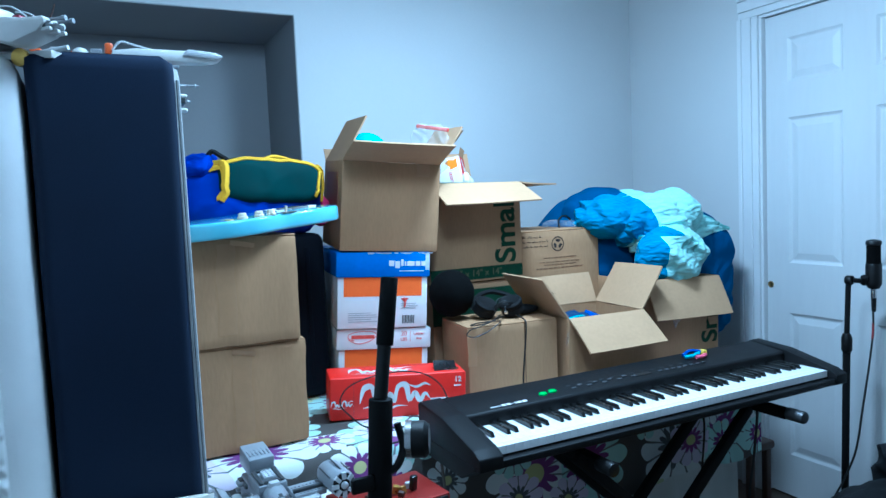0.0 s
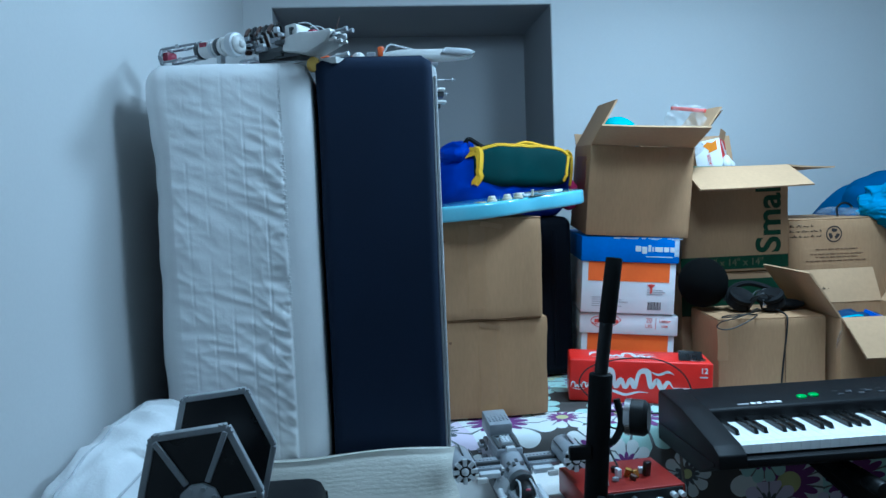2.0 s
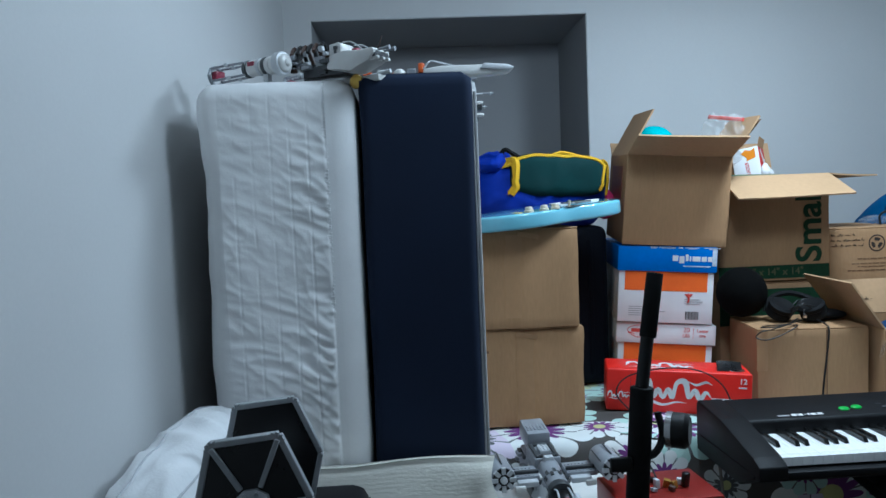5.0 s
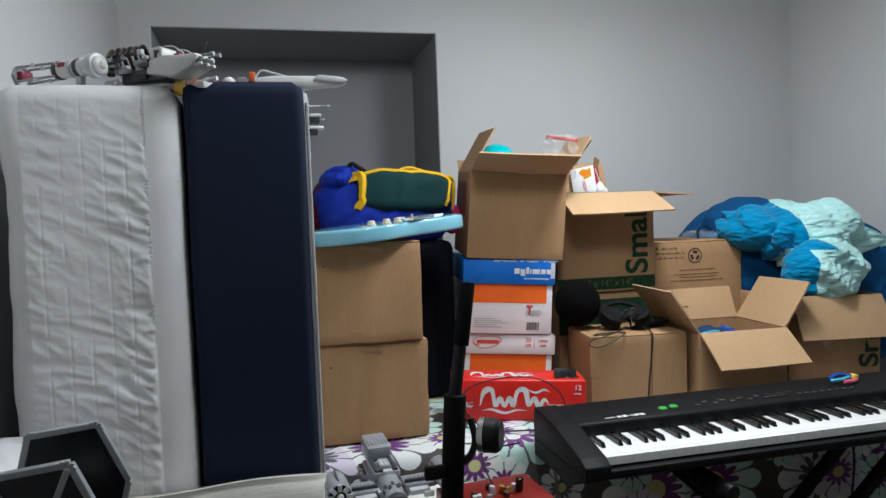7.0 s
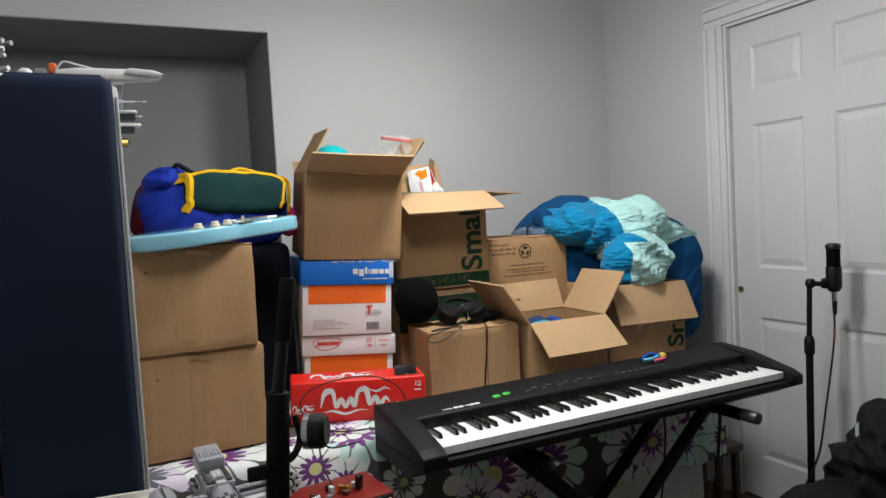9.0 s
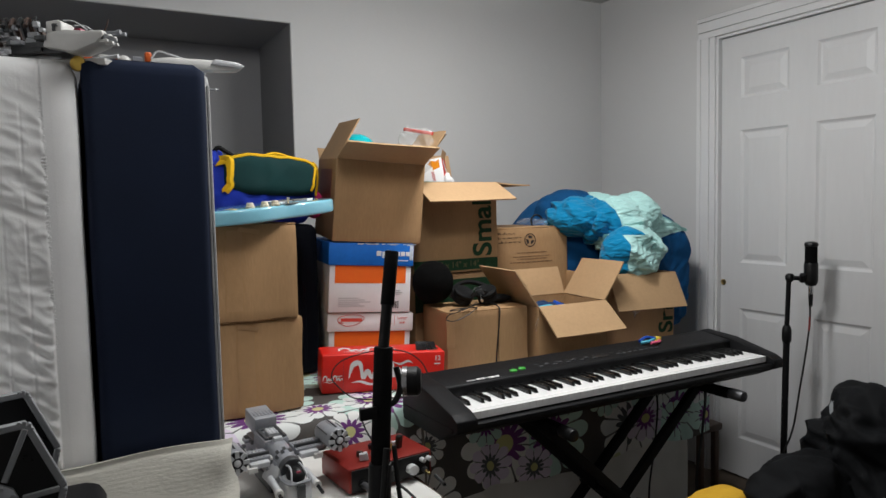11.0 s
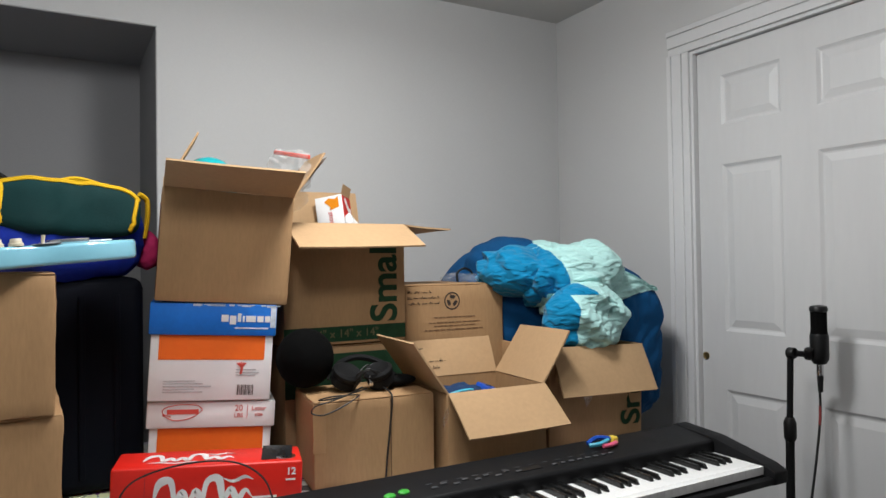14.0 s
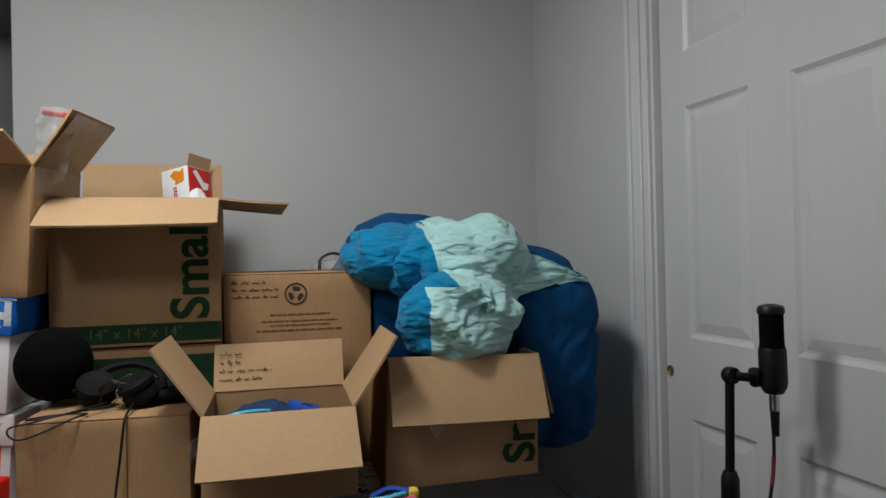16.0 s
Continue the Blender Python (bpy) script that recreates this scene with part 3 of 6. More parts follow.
# ---- the room ----
BACK, RIGHT, LEFT, TOP, REAR = 2.61, 2.55, -0.48, 2.40, -1.7
solo("floor", box(LEFT - 0.2, RIGHT + 0.3, REAR - 0.2, 3.4, -0.12, 0.0), carpet, "dark brown carpeted bedroom floor", "floor", kind="structure")
solo("ceiling", box(LEFT - 0.2, RIGHT + 0.3, REAR - 0.2, 3.4, TOP, TOP + 0.12), ceiling_paint, "plain white textured ceiling", "ceiling", kind="structure")
NL, NR, NT, ND = -0.372, 0.782, 2.115, 3.16
wall = box(NR, RIGHT + 0.14, BACK, BACK + 0.7, 0, TOP, 0)
box(LEFT - 0.14, NL, BACK, BACK + 0.7, 0, TOP, 0, bm=wall)
box(NL, NR, BACK, BACK + 0.7, NT, TOP, 0, bm=wall)
box(NL, NR, ND, ND + 0.15, 0, NT, 0, bm=wall)
bmesh.ops.remove_doubles(wall, verts=wall.verts, dist=1e-5)
# thin added liners that paint the niche's shade over its plain wall faces
for name, liner, words in (("niche_back", box(NL, NR, ND - 0.006, ND, 0, NT), "niche back with its shade painted in as darker grey"),
                           ("niche_side_west", box(NL, NL + 0.006, BACK + 0.014, ND - 0.006, 0, NT), "niche side with its shade painted in as darker grey"),
                           ("niche_side_east", box(NR - 0.006, NR, BACK + 0.014, ND - 0.006, 0, NT), "niche side with its shade painted in as darker grey"),
                           ("niche_head", box(NL + 0.006, NR - 0.006, BACK + 0.014, ND - 0.006, NT - 0.006, NT), "underside of a niche head with its shade painted in")):
    solo(name, liner, niche_shade_paint, words, "wall", kind="structure")
solo("wall_north", wall, wall_paint, "pale grey painted wall with a deep square niche", "wall", kind="structure")
bead = cyl((NR, BACK + 0.006, 0), (NR, BACK + 0.006, NT), 0.0065, seg=10)
cyl((NL, BACK + 0.006, 0), (NL, BACK + 0.006, NT), 0.0065, seg=10, bm=bead)
cyl((NL, BACK + 0.006, NT), (NR, BACK + 0.006, NT), 0.0065, seg=10, bm=bead)
solo("trim", bead, wall_paint, "rounded plaster corner bead round the niche", "trim", kind="structure")
solo("wall_west", box(LEFT - 0.14, LEFT, REAR, BACK, 0, TOP), wall_paint, "pale grey painted plain wall", "wall", kind="structure")
# unseen wall that closes the room, kept dark so less light bounces back
solo("wall_south", box(LEFT - 0.14, RIGHT + 0.14, REAR - 0.14, REAR, 0, TOP), rear_low_bounce, "unseen plain wall, mid grey to cut bounced light", "wall", kind="structure")
DY0, DY1, DH = 1.02, 1.828, 2.05
wall = box(RIGHT, RIGHT + 0.14, DY1, BACK, 0, TOP)
box(RIGHT, RIGHT + 0.14, REAR, DY0, 0, TOP, bm=wall)
box(RIGHT, RIGHT + 0.14, DY0, DY1, DH, TOP, bm=wall)
solo("wall_east", wall, wall_paint, "pale grey painted wall with a door opening", "wall", kind="structure")
solo("wall_behind_door", box(RIGHT + 0.14, RIGHT + 0.2, DY0 - 0.1, DY1 + 0.1, 0, TOP), wall_paint, "plain wall closing the doorway", "wall", kind="structure")


def casing_run(a, b, inner, bm):
    """A moulded casing board on the east wall from a to b, (y, z); inner points to the opening."""
    (y0, z0), (y1, z1) = a, b
    for w0, w1, t in ((0.0, 0.03, 0.012), (0.03, 0.075, 0.018), (0.075, 0.095, 0.023)):
        if abs(z1 - z0) > abs(y1 - y0):
            s = -inner
            box(RIGHT - t, RIGHT + 0.002, min(y0 + s * w0, y0 + s * w1), max(y0 + s * w0, y0 + s * w1), z0, z1, 0.002, bm=bm, seg=1)
        else:
            box(RIGHT - t, RIGHT + 0.002, y0, y1, z0 + w0, z0 + w1, 0.002, bm=bm, seg=1)


cas = bmesh.new()
casing_run((DY1, 0), (DY1, DH), -1, cas)
casing_run((DY0, 0), (DY0, DH), 1, cas)
casing_run((DY0 - 0.095, DH), (DY1 + 0.095, DH), 1, cas)
box(RIGHT, RIGHT + 0.12, DY1 - 0.012, DY1, 0, DH, bm=cas)
box(RIGHT, RIGHT + 0.12, DY0, DY0 + 0.012, 0, DH, bm=cas)
box(RIGHT, RIGHT + 0.12, DY0 + 0.012, DY1 - 0.012, DH - 0.012, DH, bm=cas)
solo("door_casing", cas, trim_paint, "white moulded door casing", "trim", kind="structure")

door = thing("door_1", "closed white six panel interior door", "door", kind="structure")
DX = RIGHT + 0.022
C1, C2, C3, C4 = 1.712, 1.477, 1.352, 1.117
rows = [(0.19, 0.80), (1.01, 1.612), (1.754, 1.935)]
leaf = bmesh.new()
ys = [DY0 + 0.014, C4, C3, C2, C1, DY1 - 0.014]
for y0, y1 in ((ys[0], ys[1]), (ys[2], ys[3]), (ys[4], ys[5])):
    box(DX, DX + 0.035, y0, y1, 0.012, DH - 0.015, bm=leaf)
zs = [0.012, rows[0][0], rows[0][1], rows[1][0], rows[1][1], rows[2][0], rows[2][1], DH - 0.015]
for y0, y1 in ((C4, C3), (C2, C1)):
    for i in range(0, 8, 2):
        box(DX, DX + 0.035, y0, y1, zs[i], zs[i + 1], bm=leaf)
leaf = part("leaf", leaf, door_paint, door)
for y0, y1 in ((C4, C3), (C2, C1)):
    for z0, z1 in rows:
        bm = bmesh.new()
        ring = [(0.0, 0.0), (0.010, 0.007), (0.016, 0.008), (0.042, 0.002), (0.045, 0.002)]
        prev = None
        for ins, dep in ring:
            now = [bm.verts.new((DX + dep, y, z)) for y, z in ((y0 + ins, z0 + ins), (y1 - ins, z0 + ins), (y1 - ins, z1 - ins), (y0 + ins, z1 - ins))]
            if prev:
                for i in range(4):
                    j = (i + 1) % 4
                    bm.faces.new((prev[i], prev[j], now[j], now[i]))
            prev = now
        bm.faces.new(prev)
        bmesh.ops.recalc_face_normals(bm, faces=bm.faces)
        if bm.faces[-1:] and bm.faces[len(bm.faces) - 1].normal.x > 0:
            bmesh.ops.reverse_faces(bm, faces=bm.faces)
        part("panel", bm, door_paint, leaf, angle=12)
lock = lathe([(0.0135, 0), (0.0135, 0.004), (0.010, 0.005), (0.008, 0.002), (0.004, 0.002)], pose(DX, 1.797, 0.913, 0, -90, 0))
part("door_lock", lock, brass, leaf, "small round brass lock")

# ---- bed ----
bed = thing("bed", "low bed with a white valance under floral bedding", "bed")
part("mattress", box(0.17, 2.0, 1.53, 2.5, 0.30, 0.66, 0.05, seg=4), band_white, bed)
part("base", box(0.2, 1.97, 1.55, 2.48, 0.0, 0.30, 0.01), band_white, bed)


def drape(x0, x1, y_front, y_back, z_top, z_hem, wave, seed, thick=0.006, nx=150, hem=0.012, side=None):
    """A cloth over a flat top that turns down over the front edge, with soft folds."""
    bm = bmesh.new()
    prof = []
    rad = 0.035
    for i in range(16):
        prof.append((y_back + (y_front + rad - y_back) * i / 15, z_top, 0.0))
    for i in range(1, 6):
        a = math.pi / 2 * i / 6
        prof.append((y_front + rad - rad * math.sin(a), z_top - rad + rad * math.cos(a), 0.15 * i / 6))
    for i in range(15):
        t = i / 14
        prof.append((y_front, z_top - rad + (z_hem - z_top + rad) * t, 0.2 + 0.8 * t))
    grid = []
    for i in range(nx + 1):
        x = x0 + (x1 - x0) * i / nx
        col = []
        for y, z, k in prof:
            f = wave * k * (noise.noise(Vector((x * 7 + seed, 0, z * 1.5))) + 0.5 * noise.noise(Vector((x * 17 + seed, 2, z * 2))))
            flat = 0.006 * noise.noise(Vector((x * 8, y * 8, seed))) * (1 - k)
            dz = hem * noise.noise(Vector((x * 3.1, seed, 1))) * k
            col.append(bm.verts.new((x, y - wave * 0.6 * k + f, z + flat + dz)))
        grid.append(col)
    for a, b in zip(grid, grid[1:]):
        for j in range(len(prof) - 1):
            bm.faces.new((a[j], a[j + 1], b[j + 1], b[j]))
    bmesh.ops.recalc_face_normals(bm, faces=bm.faces)
    bmesh.ops.solidify(bm, geom=bm.faces[:], thickness=thick)
    return bm


solo("bed_sheet", drape(0.2, 2.0, 1.515, 2.45, 0.672, 0.02, 0.02, 4.0), table_white, "white bed sheet hanging down to the floor", "sheet", angle=60)
solo("blanket", drape(0.16, 2.10, 1.485, 2.5, 0.697, 0.37, 0.03, 9.0, hem=0.05), floral_cloth, "grey blanket printed with white, aqua and purple flowers", "blanket", angle=60)

# ---- mattresses on edge ----
SEAM, COLUMN = -0.153, 0.037


def quilt(t, z, face, p):
    """Stitched columns, puckered most beside the right-hand seam; plain border beyond it."""
    if face == "front" and p.x < SEAM:
        gap = (SEAM - p.x) / COLUMN
        f = abs((gap % 1.0) - 0.5) * 2
        stitched = max(0.0, (f - 0.8) / 0.2)
        near = 0.7 * math.exp(-gap / 3.2)
        s = z + (0.55 + 0.35 * noise.noise(Vector((p.x * 3, z * 3, 6.1)))) * p.x
        tuck = 1 - 2 * abs(noise.noise(Vector((gap * 0.45 + 0.2 * math.sin(z * 9), s * 30, 1.7))))
        tuck2 = 1 - 2 * abs(noise.noise(Vector((gap * 0.9, (z + 0.25 * p.x) * 52, 5.2))))
        crease = noise.noise(Vector((p.x * 40, (z + 0.5 * p.x) * 75, 7.2)))
        loose = max(0.1, 0.45 + 0.9 * noise.noise(Vector((p.x * 8, z * 5, 3.3))))
        big = noise.noise(Vector((p.x * 6, z * 3.5, 0.4)))
        lower = min(1.0, 0.3 + 1.3 * max(0.0, 1.60 - z))
        h = (0.4 + near) * lower * (0.0095 * tuck * (1 - 0.4 * stitched) + 0.0050 * tuck2) * loose + 0.0007 * crease
        return h + 0.009 * big - 0.002 * max(0.0, 1 - gap * 6)
    if face == "side_l" or p.x < -0.35:
        return 0.007 * noise.noise(Vector((p.y * 3, z * 5, 4))) + 0.004 * noise.noise(Vector((p.y * 8, z * 16, 9)))
    return 0.003 * noise.noise(Vector((p.x * 6, p.y * 6, z * 4)))


white_bed = thing("mattress", "white quilted mattress standing on edge against the wall", "mattress")
part("cover", slab(-0.412, -0.092, 1.112, 2.5, 0.0, 1.604, 0.045, quilt, nu=260, nz=420, top=0.04), quilt_white, white_bed, "crinkled white quilted cover with a smooth border", angle=80)


rnd = random.Random(8)
stitch = bmesh.new()
for k in range(120):
    z = 0.72 + 0.84 * k / 120
    w = rnd.uniform(0.002, 0.007)
    box(-w, 0.003, -0.0006, 0.002, -0.0011, 0.0011, 0.0004, pose(-0.153, 1.1115, z + rnd.uniform(-0.003, 0.003), 0, rnd.uniform(-25, 25), 0), bm=stitch, seg=1)
part("stitched_edge", stitch, quilt_white, white_bed, "frayed stitched seam")


def ruck(t, z, face, p):
    return 0.005 * noise.noise(Vector((p.x * 5, p.y * 5, z * 3))) if face != "side_r" else 0.0


def slack(t, z, face, p):
    """Loose fabric on the side: soft vertical rucks, always proud of the foam."""
    if face != "side_r":
        return 0.001
    return 0.002 + 0.007 * (1 - abs(noise.noise(Vector((p.y * 9 + z * 3, z * 5, 1))))) ** 2 * 0.8 + 0.003 * abs(noise.noise(Vector((p.y * 34, z * 16, 1))))


navy = thing("mattress", "dark navy blue foam mattress standing on edge", "mattress")
part("cover", slab(-0.085, 0.147, 1.125, 2.52, 0.0, 1.612, 0.02, ruck, top=0.022), navy_cloth, navy, angle=80)
part("side_panel", slab(0.11, 0.150, 1.144, 2.528, 0.0, 1.604, 0.008, slack, nu=160, top=0.02), grey_cloth, navy, "rough grey fabric side", angle=80)
part("piping", tube([(0.153, 1.146, 0.0), (0.155, 1.142, 0.5), (0.154, 1.145, 1.0), (0.153, 1.142, 1.57)], 0.0035, 6), grey_cloth, navy, "pale seam piping")


# ---- cartons ----
def tray(w, d, h, t, worn=0.0015, seed=0):
    """The four walls and the bottom of a carton as one folded shell, a little bowed and bumped."""
    bm = bmesh.new()
    q = ((0, 0), (w, 0), (w, d), (0, d))
    p = ((t, t), (w - t, t), (w - t, d - t), (t, d - t))
    ob, ot = [bm.verts.new((*c, 0)) for c in q], [bm.verts.new((*c, h)) for c in q]
    ib, it = [bm.verts.new((*c, t)) for c in p], [bm.verts.new((*c, h)) for c in p]
    bm.faces.new(ob[::-1])
    bm.faces.new(ib)
    for i in range(4):
        j = (i + 1) % 4
        bm.faces.new((ob[i], ob[j], ot[j], ot[i]))
        bm.faces.new((ib[j], ib[i], it[i], it[j]))
        bm.faces.new((ot[i], ot[j], it[j], it[i]))
    edges = [e for e in bm.edges if all(v in ob or v in ot for v in e.verts)]
    bmesh.ops.bevel(bm, geom=edges, offset=0.003, segments=2, profile=0.5, affect="EDGES")
    bmesh.ops.subdivide_edges(bm, edges=[e for e in bm.edges if e.calc_length() > 0.05], cuts=9, use_grid_fill=True)
    off = Vector((seed * 2.3, seed * 4.1, seed * 1.7))
    for v in bm.verts:
        q = v.co * 9 + off
        push = Vector((noise.noise(q), noise.noise(q + Vector((11, 0, 0))), noise.noise(q + Vector((0, 17, 0)))))
        q = v.co * 32 + off
        push += 0.4 * Vector((noise.noise(q), noise.noise(q + Vector((11, 0, 0))), noise.noise(q + Vector((0, 17, 0)))))
        y = v.co.y
        v.co += push * worn
        if y < 0.001:
            v.co.y = y
    return bm


def carton(label, m, w, d, h, flaps=None, mat=None, lids=None, group="cardboard boxes", t=0.005, flap_len=None, worn=0.0015, name="cardboard_box"):
    """An open or shut carton from its lower front left corner. flaps: side -> lean from upright, outwards, in degrees."""
    mat = mat or kraft
    ob = thing(name, label, "box", m, group)
    part("body", tray(w, d, h, t, worn, len(label) + 31 * w), mat, ob)
    if flaps is None:
        bm = box(0.001, w - 0.001, 0.001, d / 2 - 0.001, h, h + t, 0.002, seg=1)
        part("flap", bm, mat, ob)
        bm = box(0.001, w - 0.001, d / 2 + 0.001, d - 0.001, h, h + t, 0.002, seg=1)
        part("flap", bm, mat, ob)
        return ob
    for k, (side, lean) in enumerate(flaps.items()):
        fl = (flap_len or {}).get(side, d / 2)
        a = radians(lean)
        bow = 0.006 * ((k % 3) - 1)
        if side == "front":
            bm = panel((0.002, 0.002, h), (w - 0.004, 0, 0), (0, -fl * math.sin(a), fl * math.cos(a)), (0, t * math.cos(a), t * math.sin(a)), bow=bow)
        elif side == "back":
            bm = panel((0.002, d - 0.002, h), (w - 0.004, 0, 0), (0, fl * math.sin(a), fl * math.cos(a)), (0, -t * math.cos(a), t * math.sin(a)), bow=bow)
        elif side == "left":
            bm = panel((0.002, 0.004, h), (0, d - 0.008, 0), (-fl * math.sin(a), 0, fl * math.cos(a)), (t * math.cos(a), 0, t * math.sin(a)), bow=bow)
        else:
            bm = panel((w - 0.002, 0.004, h), (0, d - 0.008, 0), (fl * math.sin(a), 0, fl * math.cos(a)), (-t * math.cos(a), 0, t * math.sin(a)), bow=bow)
        part("flap", bm, kraft_pale if mat is kraft else mat, ob)
    return ob


def tape(ob, x0, x1, z0, z1, y=0.0, wander=0.004):
    """A strip of clear tape that wrinkles and wanders a little."""
    bm = bmesh.new()
    n = 24
    cols = []
    for i in range(n + 1):
        z = z0 + (z1 - z0) * i / n
        e = wander * noise.noise(Vector((z * 14, x0 * 9, 1))) + 0.002 * noise.noise(Vector((z * 70, x0 * 9, 4)))
        cols.append([bm.verts.new((x0 + (x1 - x0) * j / 6 + e, y - 0.0004 - 0.0012 * abs(noise.noise(Vector((z * 60, j * 1.3, x0)))), z)) for j in range(7)])
    for a, b in zip(cols, cols[1:]):
        for j in range(6):
            bm.faces.new((a[j], a[j + 1], b[j + 1], b[j]))
    part("tape", bm, tape_clear, ob, "strip of shiny clear packing tape")


def bars(ob, lines, mat, name="print", y=-0.001):
    """Rows of unreadable print: (x, z, width, height)."""
    for i, (x, z, w, h) in enumerate(lines):
        part(name, box(x, x + w, y - 0.0004, y + 0.0004, z, z + h), mat, ob)


def scribble(w, h, seed):
    """Short joined strokes in words of uneven length: lists of (along, up)."""
    rnd = random.Random(seed)
    words, x = [], 0.0
    while x < w - 0.006:
        n = rnd.randint(6, 15)
        word = []
        for k in range(n):
            word.append((x, h * (rnd.uniform(0.0, 0.25) if k % 2 == 0 else rnd.choice((0.4, 0.5, 0.55, 1.0)))))
            x += rnd.uniform(0.0009, 0.0028)
            if x > w:
                break
        if len(word) > 2:
            words.append(word)
        x += 0.005
    return words


def scrawl(ob, x, z, w, mat, seed, y=-0.0012, h=0.006):
    bm = bmesh.new()
    for word in scribble(w, h, seed):
        tube([(x + a, y, z + b) for a, b in word], 0.00055, 4, steps=4, bm=bm)
    part("handwriting", bm, mat, ob)


FRONT = pose(0, 0, 0, 90, 0, 0)


low = carton("brown cardboard box with taped seam under another box", pose(0.158, 1.607, 0.703, 0, 0.3, 2), 0.325, 0.36, 0.275, None, kraft, worn=0.0045)
tape(low, 0.13, 0.178, 0.012, 0.26, wander=0.006)
high = carton("plain brown cardboard box stacked on another with peeling tape", pose(0.148, 1.600, 0.986, 0.0, 0.5, 1), 0.322, 0.37, 0.275, None, kraft, worn=0.0035)
tape(high, 0.115, 0.160, 0.03, 0.262, wander=0.008)
for ob, sx in ((low, 0.13), (high, 0.15)):
    part("loose_tape", panel((sx, -0.002, 0.26), (0.06, 0, -0.012), (0.002, -0.003, 0.012), (0, -0.0006, 0.0003)), tape_clear, ob, "loose end of clear tape")
    part("tear", box(0.045, 0.052, -0.001, 0.0005, 0.215, 0.221), brown_ink, ob)

# ---- paper boxes and the open box on them ----


def on_pile(z, dx=0.0, dy=0.0, turn=0.0):
    return pose(0.680, 1.912, 1.19, 0, 3.6, -10.4) @ pose(dx, dy, z - 1.19, 0, 0, turn)


lower = thing("paper_box", "white and orange copy paper carton with a white lid", "box", on_pile(0.725, 0.012, 0.02), "copy paper boxes")
part("body", box(0, 0.30, 0, 0.40, 0, 0.15, 0.003), white_card, lower)
part("stripe", box(0.02, 0.28, -0.001, 0.001, 0.05, 0.145), orange_card, lower, "broad orange printed stripe")
lid = part("lid", box(-0.008, 0.308, -0.008, 0.408, 0.138, 0.205, 0.004), white_card, lower)
swoop = tube([(0.05, -0.0085, 0.168), (0.03, -0.0085, 0.176), (0.035, -0.0085, 0.19), (0.07, -0.0085, 0.198), (0.11, -0.0085, 0.196), (0.125, -0.0085, 0.186)], 0.0012, 4)
part("emblem", swoop, red_print, lid, "red curved stroke")
swoop = tube([(0.03, -0.0085, 0.172), (0.06, -0.0085, 0.158), (0.1, -0.0085, 0.165), (0.125, -0.0085, 0.184)], 0.0012, 4)
part("emblem", swoop, red_print, lid, "red curved stroke")
swoop = box(0.04, 0.116, -0.0092, -0.0082, 0.174, 0.186, 0.0003, seg=1)
part("emblem", swoop, red_print, lid, "red printed bar")
lettering("20", 0.021, pose(0.215, -0.0086, 0.187) @ FRONT, red_print, lid)
lettering("LBS", 0.015, pose(0.215, -0.0086, 0.168) @ FRONT, red_print, lid)
lettering("Letter", 0.015, pose(0.266, -0.0086, 0.186) @ FRONT, red_print, lid)
lettering("size", 0.014, pose(0.266, -0.0086, 0.170) @ FRONT, red_print, lid)
part("rule", box(0.236, 0.2372, -0.0092, -0.0082, 0.16, 0.195), red_print, lid)

upper = thing("paper_box", "white and orange copy paper carton with a worn blue lid", "box", on_pile(0.934, 0.004, 0.0, 1.5), "copy paper boxes")
part("body", box(0, 0.30, 0, 0.40, 0, 0.22, 0.003), white_card, upper)
part("stripe", box(0.02, 0.28, -0.001, 0.001, 0.105, 0.17), orange_card, upper, "broad orange printed stripe")
lid = part("lid", box(-0.006, 0.306, -0.008, 0.408, 0.168, 0.25, 0.004), blue_card, upper, "blue lid with scuffed edges")
bars(upper, [(0.035, 0.05 - 0.007 * i, 0.075 + 0.02 * ((i * 7) % 3), 0.0022) for i in range(5)] + [(0.21, 0.078 - 0.007 * i, 0.05 + 0.008 * (i % 2), 0.0022) for i in range(3)], grey_print)
tree = tube([(0.222, -0.001, 0.068), (0.224, -0.001, 0.082), (0.222, -0.001, 0.096)], 0.0035, 5)
for dx in (-0.012, -0.006, 0.0, 0.006, 0.012):
    tube([(0.223, -0.001, 0.085), (0.223 + dx * 0.7, -0.001, 0.094), (0.223 + dx, -0.001, 0.1 - abs(dx) * 0.3)], 0.0018, 5, bm=tree)
part("emblem", tree, red_print, upper, "small orange tree emblem")
code = bmesh.new()
for i in range(13):
    box(0.215 + i * 0.0032, 0.215 + i * 0.0032 + (0.0012 if i % 3 else 0.0022), -0.0012, 0.0, 0.014, 0.04, bm=code)
part("barcode", code, dark_ink, upper)
for x, w, z0, z1 in ((0.166, 0.018, 0.204, 0.222), (0.187, 0.016, 0.197, 0.220), (0.2065, 0.009, 0.204, 0.226), (0.219, 0.005, 0.204, 0.220), (0.2275, 0.025, 0.204, 0.220), (0.256, 0.016, 0.204, 0.220), (0.2755, 0.014, 0.204, 0.220)):
    part("emblem", box(x, x + w, -0.0092, -0.0082, z0, z1, 0.0004, seg=1), white_print, lid, "white printed block")
bars(lid, [(0.2, 0.186, 0.085, 0.004)], worn_white, y=-0.0085)
scuff = bmesh.new()
rnd = random.Random(5)
for i in range(16):
    x = rnd.uniform(0.09, 0.29)
    box(x, x + rnd.uniform(0.008, 0.03), -0.0088, -0.0079, 0.2465 - rnd.uniform(0, 0.004), 0.2485, bm=scuff)
box(0.29, 0.304, -0.0088, -0.0079, 0.19, 0.243, bm=scuff)
part("scuff", scuff, worn_white, lid, "white worn paper edge")

